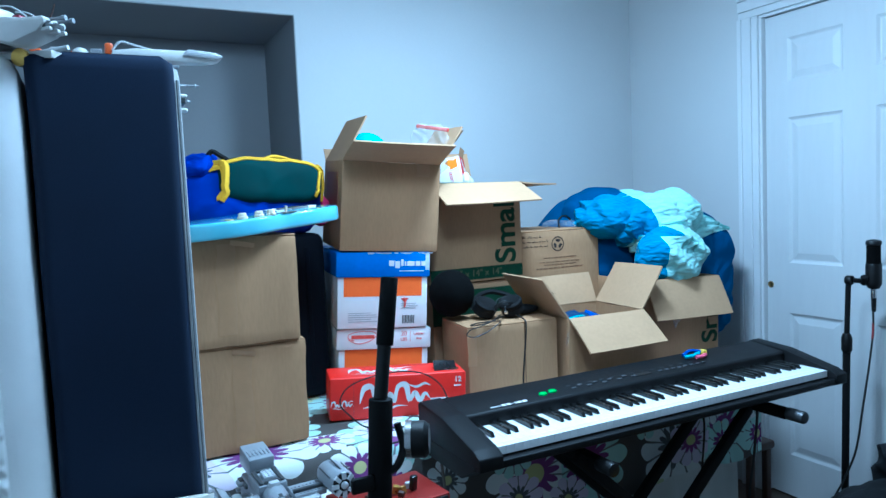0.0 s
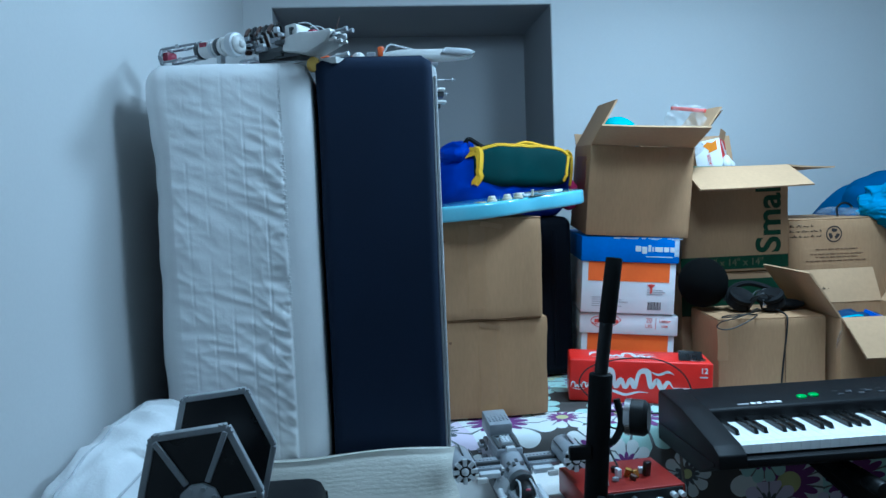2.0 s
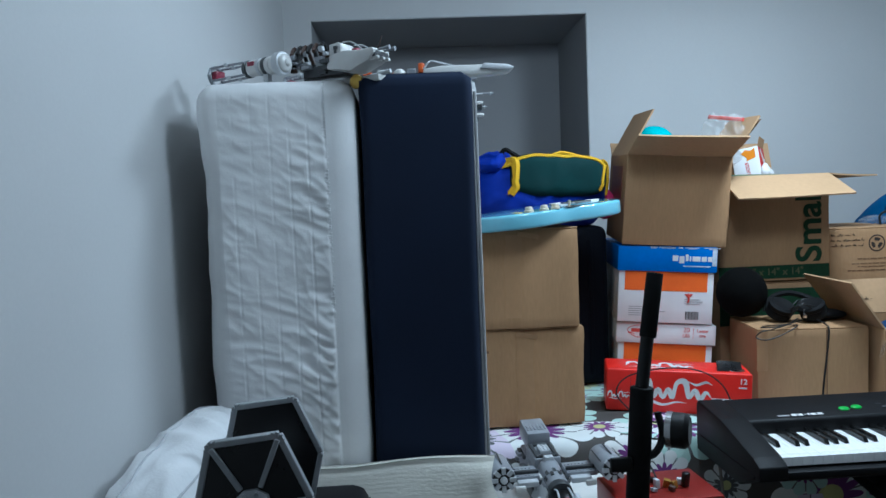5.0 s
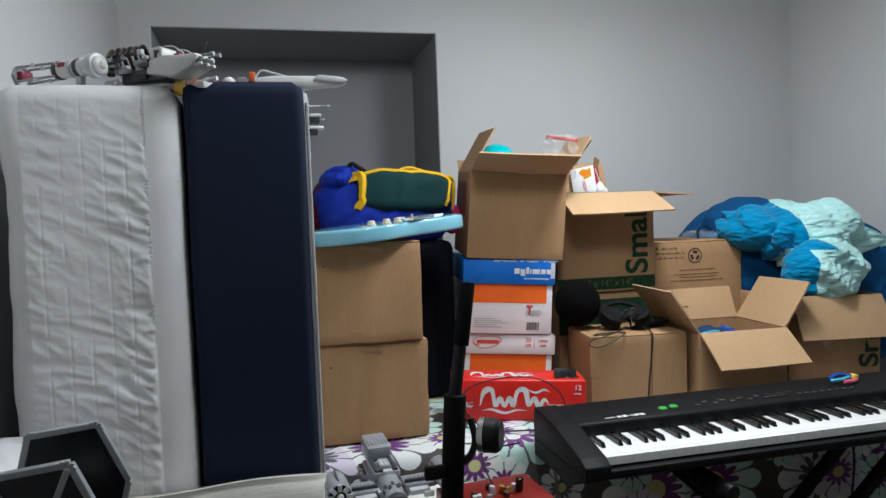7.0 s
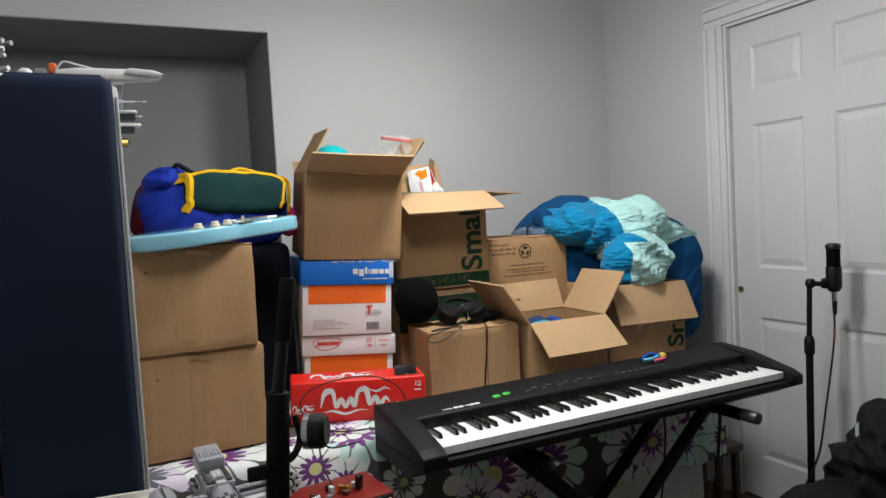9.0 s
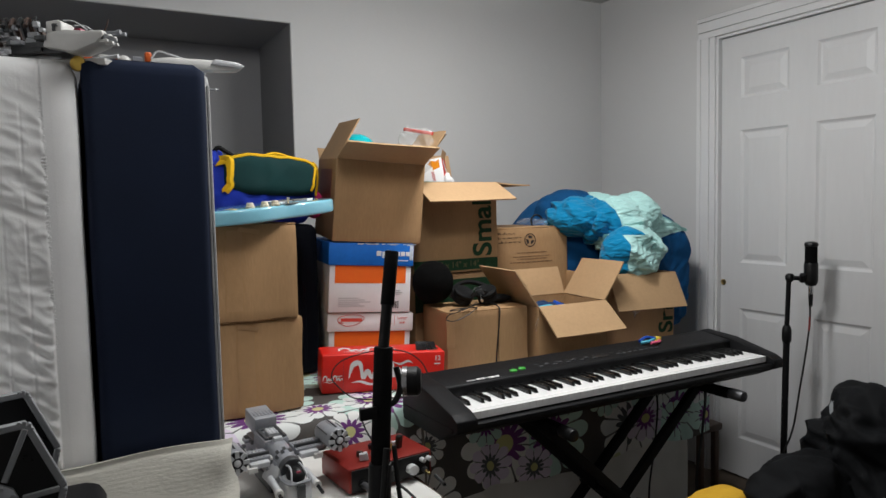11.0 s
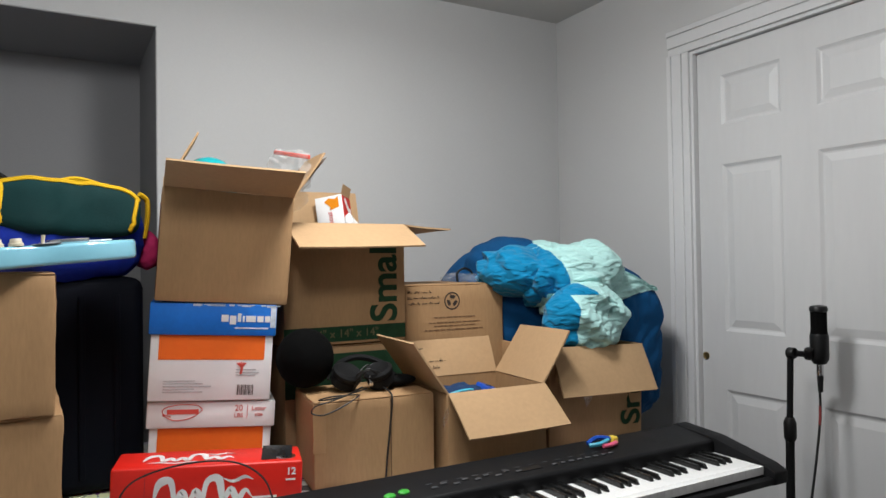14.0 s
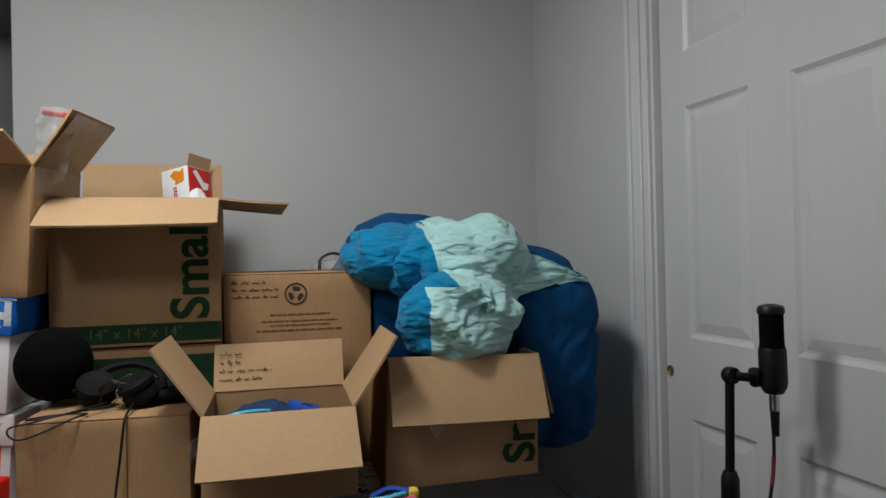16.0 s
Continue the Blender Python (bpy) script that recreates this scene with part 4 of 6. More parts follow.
openbox = carton("open brown cardboard box with raised flaps on paper boxes", on_pile(1.188, 0.008, -0.016, 4.0) @ pose(0, 0, 0, 3, 0.6, 0), 0.328, 0.30, 0.287,
                 {"front": 66, "left": -26, "right": 34, "back": 40}, kraft, flap_len={"front": 0.15, "left": 0.16, "right": 0.15, "back": 0.06})
ca, sa = math.cos(radians(34)), math.sin(radians(34))
part("flap_tape", panel((0.326 + 0.0014 * ca, 0.015, 0.287 - 0.0014 * sa), (0, 0.27, 0), (0.147 * sa, 0, 0.147 * ca), (0.0006 * ca, 0, -0.0006 * sa)), tape_brown, openbox, "wide shiny brown packing tape")
part("flap_tape", panel((0.328, 0.015, 0.20), (0, 0.27, 0), (0, 0, 0.085), (0.0008, 0, 0)), tape_brown, openbox, "wide shiny brown packing tape")
tape(openbox, 0.245, 0.29, 0.245, 0.285)
part("side_label", box(-0.0012, 0.0, 0.06, 0.24, 0.14, 0.25), material("label_red_brown", (0.2, 0.05, 0.03), 0.5), openbox, "dark red printed patch")

# ---- moving boxes ----
small = carton("open brown moving box with green size print", pose(1.028, 1.952, 1.037, 0, 0, 0), 0.38, 0.36, 0.35,
               {"front": 114, "left": 55, "right": 97, "back": 14}, kraft, flap_len={"front": 0.16, "left": 0.12, "right": 0.17, "back": 0.14})
band = part("print_band", box(0.0, 0.379, -0.001, 0.001, 0.008, 0.052), green_ink, small, "dark green printed band")
lettering('14" x 14" x 14"', 0.034, pose(0.185, -0.0013, 0.030) @ FRONT, faded_print, band)
lettering("Small", 0.122, pose(0.312, -0.001, 0.186) @ FRONT @ pose(0, 0, 0, 0, 0, 90), green_ink, small, bold=0.0028)
tape(small, 0.15, 0.2, 0.29, 0.348)
under = carton("shut brown moving box with green print under another", pose(1.032, 1.957, 0.700, 0, 0, 0), 0.378, 0.36, 0.328, None, kraft_dark)
part("print_band", box(0.0, 0.377, -0.001, 0.001, 0.19, 0.31), green_ink, under, "dark green printed panel")

recycle = carton("brown cardboard box with recycling mark and handwritten notes", pose(1.412, 1.985, 0.700, 0, 0, -2), 0.372, 0.33, 0.497, None, kraft)
logo = bmesh.new()
cx, cz = 0.178, 0.447
for k in range(40):
    a, b = 2 * math.pi * k / 40, 2 * math.pi * (k + 1) / 40
    q = [logo.verts.new((cx + r * math.cos(t), -0.0012, cz + r * math.sin(t))) for r, t in ((0.0245, a), (0.0245, b), (0.0285, b), (0.0285, a))]
    logo.faces.new(q)
for k in range(3):
    a = math.pi / 2 + 2 * math.pi * k / 3
    for s0, s1, wdt in ((-0.75, 0.25, 0.011), (0.25, 0.66, 0.019)):
        n = 5
        for i in range(n):
            t0, t1 = a + s0 + (s1 - s0) * i / n, a + s0 + (s1 - s0) * (i + 1) / n
            w0, w1 = (wdt, wdt) if s0 < 0 else (wdt * (1 - i / n), wdt * (1 - (i + 1) / n))
            q = [logo.verts.new((cx + r * math.cos(t), -0.0012, cz + r * math.sin(t))) for r, t in ((0.0135 - w0 / 2, t0), (0.0135 - w1 / 2, t1), (0.0135 + w1 / 2, t1), (0.0135 + w0 / 2, t0))]
            logo.faces.new(q)
part("recycling_mark", logo, dark_ink, recycle, "black round recycling mark")
for z, x0, x1, h in ((0.393, 0.112, 0.262, 0.0032), (0.377, 0.092, 0.282, 0.0026), (0.3665, 0.112, 0.262, 0.0026), (0.353, 0.078, 0.292, 0.0036)):
    rnd = random.Random(int(z * 1000))
    x = x0
    while x < x1:
        w = rnd.uniform(0.008, 0.026)
        bars(recycle, [(x, z, min(w, x1 - x), h)], brown_ink)
        x += w + 0.0035
for i, (w, z) in enumerate(((0.09, 0.474), (0.115, 0.456), (0.12, 0.438))):
    scrawl(recycle, 0.02, z, w, dark_ink, i + 3, h=0.009)
solo("plastic_sleeve", lump((1.72, 2.13, 1.212), (0.07, 0.08, 0.016), 3, 0.2, 30, 3), zip_film, "crumpled clear plastic sleeve on a box", "packaging")
solo("cable_loop", tube([(1.66, 2.06, 1.205), (1.665, 2.07, 1.235), (1.70, 2.08, 1.25), (1.735, 2.09, 1.235), (1.745, 2.09, 1.207)], 0.004, 6), cable_black, "black looped handle of cable on a box", "cable")

flatbox = carton("brown cardboard box with headphones resting on top", pose(1.03, 1.703, 0.700, 0, 0, -6), 0.322, 0.235, 0.222, None, kraft)
part("seam", box(0.2, 0.2025, -0.0008, 0.001, 0.0, 0.22), brown_ink, flatbox)
tape(flatbox, -0.002, 0.03, 0.1, 0.222)

boxa = carton("open brown cardboard box with four spread flaps", pose(1.372, 1.632, 0.700, 0, 0, -3), 0.312, 0.275, 0.222,
              {"front": 126, "left": 35, "right": 36, "back": 22}, kraft, flap_len={"front": 0.15, "left": 0.17, "right": 0.172, "back": 0.118})
fb = radians(22)
for i, (w, z) in enumerate(((0.055, 0.088), (0.05, 0.068), (0.125, 0.047), (0.10, 0.026))):
    bm = bmesh.new()
    for word in scribble(w, 0.011, 30 + i):
        tube([(0.015 + a, 0.265 + (z + b) * math.sin(fb), 0.2215 + (z + b) * math.cos(fb)) for a, b in word], 0.0006, 4, steps=4, bm=bm)
    part("handwriting", bm, dark_ink, boxa)
solo("folded_clothes", lump((1.515, 1.78, 0.85), (0.125, 0.105, 0.05), 8, 0.16, 18, 4), material("dark_clothes", (0.02, 0.05, 0.13), 0.85), "dark blue folded clothes inside a box", "clothes")
solo("blue_packet", box(-0.036, 0.036, -0.03, 0.03, 0, 0.03, 0.003, pose(1.585, 1.77, 0.872, 18, 18, 20)), toy_royal, "small blue packet inside an open box", "packet")
solo("blue_ribbon", tube([(1.40, 1.72, 0.893), (1.44, 1.71, 0.907), (1.49, 1.72, 0.908), (1.53, 1.74, 0.898)], 0.006, 6), toy_cyan, "light blue strap inside an open box", "strap")
solo("plastic_bag", prism([(0.0, 0.0), (0.026, 0.03), (0.02, 0.052), (0.004, 0.046), (-0.008, 0.02)], -0.0006, 0.0006, m=pose(1.352, 1.622, 0.838, 8, 0, 35)), zip_film, "scrap of clear plastic at a box edge", "packaging")

boxb = carton("open brown moving box with a hanging front flap", pose(1.760, 1.702, 0.706, 0, 1.6, -2), 0.366, 0.32, 0.302,
              {"front": 151, "right": 165}, kraft, flap_len={"front": 0.155, "right": 0.15})
lettering("Small", 0.108, pose(0.322, -0.001, 0.16) @ FRONT @ pose(0, 0, 0, 0, 0, 90), green_ink, boxb, bold=0.0028)
solo("plastic_bag", prism([(0.0, 0.0), (0.024, 0.034), (0.01, 0.04), (-0.024, 0.036)], -0.0006, 0.0006, m=pose(1.868, 1.655, 0.828, 12, 0, 10)), zip_film, "scrap of clear plastic under a flap", "packaging")

# ---- drinks carton ----
cola = thing("drinks_carton", "red twelve can drinks carton with torn corner", "carton", pose(0.568, 1.715, 0.704, 0, 2.5, -13))
CW, CD, CH = 0.412, 0.135, 0.128
part("body", box(0, CW, 0, CD, 0, CH, 0.006, seg=3), red_card, cola)


def ribbon(pts, widths, y=-0.0008, bm=None, plane="front", z0=0.0):
    """A flat white painted stroke of changing width."""
    bm = bm or bmesh.new()
    pts = curve_points([(a, 0, b) for a, b in pts], 6)
    n = len(pts)
    left, right = [], []
    for i, p in enumerate(pts):
        d = (pts[min(i + 1, n - 1)] - pts[max(i - 1, 0)]).normalized()
        nrm = Vector((-d.z, 0, d.x))
        f = i / (n - 1) * (len(widths) - 1)
        k = min(int(f), len(widths) - 2)
        w = widths[k] + (widths[k + 1] - widths[k]) * (f - k)
        for side, s in ((left, 1), (right, -1)):
            q = p + nrm * w * s / 2
            side.append(bm.verts.new((q.x, y, q.z) if plane == "front" else (q.x, q.z, z0)))
    for i in range(n - 1):
        bm.faces.new((right[i], right[i + 1], left[i + 1], left[i]))
    return bm


def swirl(ob, ox, oz, s, plane="front", z0=0.0):
    """An abstract white mark: a swelling wave with a thinner swash below and above."""
    def at(*pts):
        return [(ox + a * s, oz + b * s) for a, b in pts]
    bm = bmesh.new()
    crest = [(0.0, 0.30), (0.16, 0.86), (0.48, 0.92), (0.62, 0.30), (0.82, 0.60), (1.0, 0.28), (1.2, 0.62), (1.36, 0.30), (1.52, 0.88), (1.84, 0.92), (1.98, 0.32), (2.2, 0.62), (2.4, 0.28), (2.62, 0.56), (2.82, 0.34)]
    ribbon(at(*crest), [0.03 * s] + [w * s for w in (0.26, 0.14, 0.20, 0.13, 0.20, 0.14, 0.25, 0.14, 0.20, 0.16)] + [0.02 * s], bm=bm, plane=plane, z0=z0)
    ribbon(at((0.1, 0.1), (0.5, 0.14), (1.0, 0.0), (1.5, 0.12), (1.9, 0.1)), [0.01 * s, 0.12 * s, 0.08 * s, 0.01 * s], bm=bm, plane=plane, z0=z0)
    ribbon(at((1.9, 0.98), (2.25, 0.84), (2.6, 0.96), (2.85, 0.86)), [0.01 * s, 0.10 * s, 0.11 * s, 0.01 * s], bm=bm, plane=plane, z0=z0)
    return part("emblem", bm, white_print, ob, "white wave-shaped flourish")


swirl(cola, 0.088, 0.026, 0.075)
# thin darker red strip draws the shade along the panel fold
part("side_shade", box(0.07, 0.0708, -0.0008, 0.0, 0.008, 0.118), toy_red, cola, "panel fold with its shade drawn in dark red")
swirl(cola, 0.004, 0.036, 0.023)
swirl(cola, 0.06, 0.025, 0.07, plane="top", z0=CH + 0.0008)
lettering("12", 0.022, pose(0.386, -0.0008, 0.104) @ FRONT, white_print, cola, bold=0.0006)
bars(cola, [(0.374, 0.084, 0.022, 0.004)], white_print)
bars(cola, [(0.30, 0.047, 0.055, 0.005)], white_print)
# black sheet on the closed top stands for the shade inside the tear
part("torn_opening_shade", panel((0.318, 0.02, CH - 0.001), (0.07, 0.004, 0.0), (0.004, 0.045, 0.016), (0, -0.001, 0.002), bow=0.004), toy_black, cola, "torn opening with its inner shade as a black sheet")
part("can_top", lathe([(0.026, 0), (0.026, 0.004), (0.022, 0.006)], pose(0.372, 0.04, CH - 0.002)), chrome, cola, "silver can end")

# ---- keyboard ----
KB = pose(0.762, 1.154, 0.654)
kb = thing("stage_piano", "black eighty-eight key stage piano on a stand", "keyboard", KB)
part("key_slip", box(0.03, 1.286, 0.004, 0.027, 0.046, 0.064, 0.004), black_satin, kb)
turned = Matrix(((0, 1, 0, 0), (1, 0, 0, 0), (0, 0, 1, 0), (0, 0, 0, 1)))
bm = prism([(0.02, 0.046), (0.09, 0.006), (0.325, 0.006), (0.325, 0.05), (0.02, 0.055)], -0.015, 1.325, 0.003, m=turned)
bmesh.ops.recalc_face_normals(bm, faces=bm.faces)
part("tray", bm, black_satin, kb)
for x, x1 in ((-0.012, 0.055), (1.281, 1.333)):
    bm = prism([(0.0, 0.047), (0.012, 0.043), (0.09, 0.008), (0.335, 0.006), (0.335, 0.128), (0.325, 0.138), (0.19, 0.128), (0.03, 0.092), (0.0, 0.078)], x, x1, 0.004, m=turned)
    bmesh.ops.recalc_face_normals(bm, faces=bm.faces)
    part("end_cheek", bm, black_satin, kb)
bm = prism([(0.184, 0.05), (0.325, 0.05), (0.325, 0.13), (0.318, 0.137), (0.19, 0.122), (0.184, 0.116)], 0.055, 1.281, 0.003, m=turned)
bmesh.ops.recalc_face_normals(bm, faces=bm.faces)
deck = part("control_panel", bm, black_satin, kb)
part("key_bed", box(0.055, 1.281, 0.03, 0.184, 0.05, 0.062), black_matt, kb)


def panel_at(x, y, h=0.0):
    """A point on the sloping control panel."""
    return pose(x, y, 0.122 + (y - 0.19) * 0.117 + h, 6.7, 0, 0)


for x in (0.322, 0.358):
    part("button", lathe([(0.0135, 0), (0.0135, 0.003), (0.011, 0.005), (0.004, 0.0055)], panel_at(x, 0.222 if x < 0.34 else 0.228) @ Matrix.Diagonal((1, 0.75, 1, 1)), 20), green_button, deck, "lit green button")
part("nameplate", box(0, 0.030, -0.003, 0.003, 0, 0.0012, m=panel_at(0.140, 0.203)), grey_print, deck, "pale printed nameplate bar")
for i, w in enumerate((0.013, 0.013, 0.007, 0.005, 0.014, 0.014)):
    x = 0.176 + (0, 0.016, 0.032, 0.042, 0.050, 0.067)[i]
    h = 0.0055 if i != 2 else 0.001
    part("nameplate", box(0, w, -h, h, 0, 0.0012, 0.0004, panel_at(x, 0.205), seg=1), white_print, deck, "white printed nameplate block")
rnd = random.Random(2)
for i in range(9):
    part("button", box(-0.008, 0.008, -0.004, 0.004, 0, 0.003, 0.001, panel_at(0.43 + i * 0.028, 0.222 + 0.012 * (i % 2)), seg=1), panel_print, deck)
part("display", box(-0.03, 0.03, -0.009, 0.009, 0, 0.0015, m=panel_at(0.69, 0.226)), black_plastic, deck, "small dark display")
for i in range(8):
    part("button", box(-0.007, 0.007, -0.004, 0.004, 0, 0.003, 0.001, panel_at(0.76 + i * 0.026, 0.222), seg=1), panel_print, deck)
for i in range(14):
    part("print", box(0, 0.015, -0.0012, 0.0012, 0, 0.0006, m=panel_at(0.42 + i * 0.04, 0.245)), panel_print, deck)

wk = bpy.data.meshes.new("white_key")
bm = box(0.0002, 0.0233, 0, 0.152, 0, 0.021, 0.0007, seg=1)
bm.to_mesh(wk)
bm.free()
wk.materials.append(key_white)
bk = bpy.data.meshes.new("black_key")
bm = prism([(0.0, 0.0), (0.0105, 0.0), (0.0098, 0.0125), (0.0007, 0.0125)], 0.004, 0.096, 0.001)
for v in bm.verts:
    if v.co.y < 0.01 and v.co.z > 0.006:
        v.co.y += 0.007
bm.to_mesh(bk)
bm.free()
bk.materials.append(key_black)
for i in range(52):
    k = new("white_key", wk)
    k.parent = kb
    k.location = (0.057 + i * 0.0235, 0.031, 0.067)
    if i < 51 and "ABCDEFG"[i % 7] in "ACDFG":
        b = new("black_key", bk)
        b.parent = kb
        b.location = (0.057 + (i + 1) * 0.0235 - 0.00525, 0.086, 0.088)

stand = thing("keyboard_stand", "black steel cross-legged keyboard stand", "stand")
for y in (1.24, 1.40):
    part("leg", box(-0.47, 0.47, -0.013, 0.013, -0.015, 0.015, 0.004, pose(1.42, y - 0.018, 0.335, 0, 42.5, 0)), black_matt, stand)
    part("leg", box(-0.47, 0.47, -0.013, 0.013, -0.015, 0.015, 0.004, pose(1.42, y + 0.018, 0.335, 0, -42.5, 0)), black_matt, stand)
for x in (1.12, 1.85):
    part("support_arm", box(x - 0.018, x + 0.018, 1.18, 1.46, 0.620, 0.652, 0.006), black_matt, stand)
    part("end_cap", cyl((x, 1.125, 0.638), (x, 1.185, 0.638), 0.019, bev=0.005), steel_grey if x > 1.5 else black_plastic, stand, "rubber end cap")
    part("foot", box(x - 0.02, x + 0.02, 1.08, 1.5, 0.0, 0.03, 0.006), black_matt, stand)
part("pivot", cyl((1.42, 1.20, 0.335), (1.42, 1.45, 0.335), 0.015, bev=0.003), black_plastic, stand)
part("knob", lathe([(0.026, 0), (0.03, 0.006), (0.03, 0.022), (0.022, 0.028)], pose(1.42, 1.192, 0.335, 90, 0, 0), 14), black_plastic, stand, "ribbed tightening knob")

toy = thing("toy_band", "multicoloured rubber toy band lying on the piano", "toy", pose(1.72, 1.425, 0.784))
part("loop", tube([(-0.045, 0.0, 0.008), (-0.02, -0.012, 0.012), (0.012, -0.004, 0.014), (0.03, 0.012, 0.01)], 0.006, 6), toy_cyan, toy)
part("loop", tube([(-0.04, 0.012, 0.01), (-0.005, 0.016, 0.02), (0.03, 0.004, 0.016)], 0.006, 6), toy_royal, toy, "royal blue strand")
part("loop", tube([(-0.015, -0.02, 0.007), (0.012, -0.022, 0.008), (0.036, -0.012, 0.008)], 0.006, 6), toy_pink, toy, "pink strand")
part("clasp", box(0.028, 0.046, -0.012, 0.012, 0.0, 0.022, 0.004), toy_yellow, toy, "yellow clasp")

# ---- microphone by the door ----
ms = thing("microphone_stand", "thin black upright microphone stand beside the door", "stand")
part("pole", cyl((2.398, 1.362, 0.03), (2.398, 1.352, 0.78), 0.0125), black_matt, ms)
part("collar", lathe([(0.0135, 0), (0.018, 0.01), (0.018, 0.055), (0.0125, 0.07)], pose(2.398, 1.352, 0.72)), black_plastic, ms)
part("upper_pole", cyl((2.398, 1.352, 0.78), (2.397, 1.345, 0.98), 0.009), black_matt, ms)
part("elbow", cyl((2.397, 1.352, 0.985), (2.397, 1.33, 0.985), 0.017, bev=0.003), black_plastic, ms)
part("elbow", cyl((2.400, 1.33, 0.985), (2.445, 1.298, 0.98), 0.009), black_plastic, ms)
part("knob", cyl((2.43, 1.31, 0.97), (2.418, 1.300, 1.0), 0.012, bev=0.003), black_plastic, ms)
part("base_plate", lathe([(0.14, 0), (0.14, 0.012), (0.12, 0.02), (0.02, 0.03)], pose(2.398, 1.362, 0.0), 32), black_matt, ms)
mic = thing("microphone", "black large-diaphragm studio microphone on a stand", "microphone", pose(2.455, 1.290, 0.955, 1, -2, 0))
part("body", lathe([(0.018, 0), (0.0245, 0.012), (0.026, 0.02), (0.026, 0.085), (0.024, 0.09)], seg=28), black_plastic, mic)
part("grille", lathe([(0.024, 0.09), (0.0225, 0.095), (0.0225, 0.155)], seg=28), foam_black, mic)
part("cap", lathe([(0.0225, 0.155), (0.0255, 0.157), (0.0255, 0.165), (0.022, 0.171), (0.012, 0.174)], seg=28), black_plastic, mic)
part("connector", cyl((0, 0, -0.035), (0, 0, 0.0), 0.0095), chrome, mic, "silver plug collar")
part("plug", cyl((0, 0, -0.085), (0, 0, -0.035), 0.007, 0.009), black_plastic, mic)
solo("microphone_cable", tube([(2.452, 1.29, 0.872), (2.446, 1.287, 0.80), (2.42, 1.285, 0.68), (2.385, 1.285, 0.54), (2.345, 1.285, 0.39), (2.28, 1.285, 0.30), (2.2, 1.29, 0.2), (2.16, 1.3, 0.03)], 0.0036), cable_black, "black microphone cable hanging to the floor", "cable")
solo("cable_wrap", tube([(2.4487, 1.2885, 0.83), (2.446, 1.287, 0.80), (2.441, 1.286, 0.775)], 0.004), dull_red, "dull red sleeve on a cable", "cable")

# ---- near stand ----
fs = thing("microphone_stand", "black telescopic microphone stand with a clamp", "stand")
part("pole", cyl((0.262, 0.585, 0.0), (0.300, 0.608, 0.96), 0.0125), black_matt, fs)
part("sleeve", cyl((0.298, 0.607, 0.90), (0.312, 0.614, 1.085), 0.0155, bev=0.002), black_matt, fs)
part("sleeve", cyl((0.284, 0.599, 0.70), (0.298, 0.607, 0.90), 0.0185, bev=0.002), black_plastic, fs)
part("upper_pole", cyl((0.312, 0.614, 1.085), (0.327, 0.626, 1.165), 0.0088), black_plastic, fs)
part("grip", cyl((0.325, 0.6245, 1.15), (0.341, 0.636, 1.236), 0.0112, bev=0.0015), black_matt, fs)
part("clamp_knob", lathe([(0.020, 0), (0.024, 0.004), (0.024, 0.02), (0.019, 0.026)], pose(0.352, 0.620, 1.022, 90, 0, 60), 20), black_plastic, fs)
part("clamp_ring", lathe([(0.0245, 0), (0.0245, 0.008), (0.02, 0.009)], pose(0.348, 0.622, 1.022, 90, 0, 60), 20), chrome, fs, "bright metal ring")
part("bracket", tube([(0.312, 0.606, 0.99), (0.325, 0.60, 1.0), (0.336, 0.606, 1.02), (0.332, 0.612, 1.05)], 0.005), black_plastic, fs)
part("wing_screw", box(0.262, 0.292, 0.596, 0.604, 0.975, 0.995, 0.003), black_plastic, fs)
for k, (dx, dy) in enumerate(((-0.24, -0.12), (0.22, -0.14), (0.02, 0.3))):
    part("leg", cyl((0.275, 0.593, 0.40), (0.265 + dx, 0.588 + dy, 0.012), 0.008), black_matt, fs)
    part("foot", cyl((0.265 + dx, 0.588 + dy, 0.0), (0.265 + dx * 0.97, 0.588 + dy * 0.97, 0.03), 0.012), black_plastic, fs)
solo("stand_cable", tube([(0.30, 0.585, 0.93), (0.285, 0.575, 0.84), (0.262, 0.565, 0.76), (0.25, 0.56, 0.66), (0.25, 0.55, 0.5)], 0.0055), cable_black, "black cable hanging along a stand", "cable")
solo("stand_cable", tube([(0.315, 0.59, 0.93), (0.318, 0.575, 0.84), (0.335, 0.565, 0.76), (0.345, 0.56, 0.66), (0.345, 0.55, 0.5)], 0.004), cable_black, "black cable hanging along a stand", "cable")

# ---- low table with the interface and the grey ship ----
lt = thing("side_table", "small low table hidden under a white cloth", "table")
part("tabletop", box(-0.06, 0.645, 1.03, 1.46, 0.575, 0.603, 0.004), wood_brown, lt)
for x in (-0.04, 0.60):
    for y in (1.05, 1.42):
        part("leg", box(x, x + 0.03, y, y + 0.03, 0.0, 0.575, 0.002), wood_brown, lt)
cloth = drape(-0.07, 0.656, 1.012, 1.468, 0.6125, 0.10, 0.03, 2.0, thick=0.004, nx=90)
for v in cloth.verts:
    if v.co.x > 0.61:
        k = (v.co.x - 0.61) / 0.046
        v.co.z -= 0.03 * k * k if v.co.z > 0.5 else 0
cloth_top = solo("tablecloth", cloth, table_white, "white woven cloth draped over a low table", "tablecloth", angle=60)
bm = bmesh.new()
grid = []
for i in range(24):
    y = 1.02 + 0.44 * i / 23
    grid.append([bm.verts.new((0.656 + 0.010 * k + 0.008 * noise.noise(Vector((y * 14, k * 2, 3))) * k, y, 0.582 - 0.48 * k)) for k in (0, 0.15, 0.3, 0.5, 0.75, 1.0)])
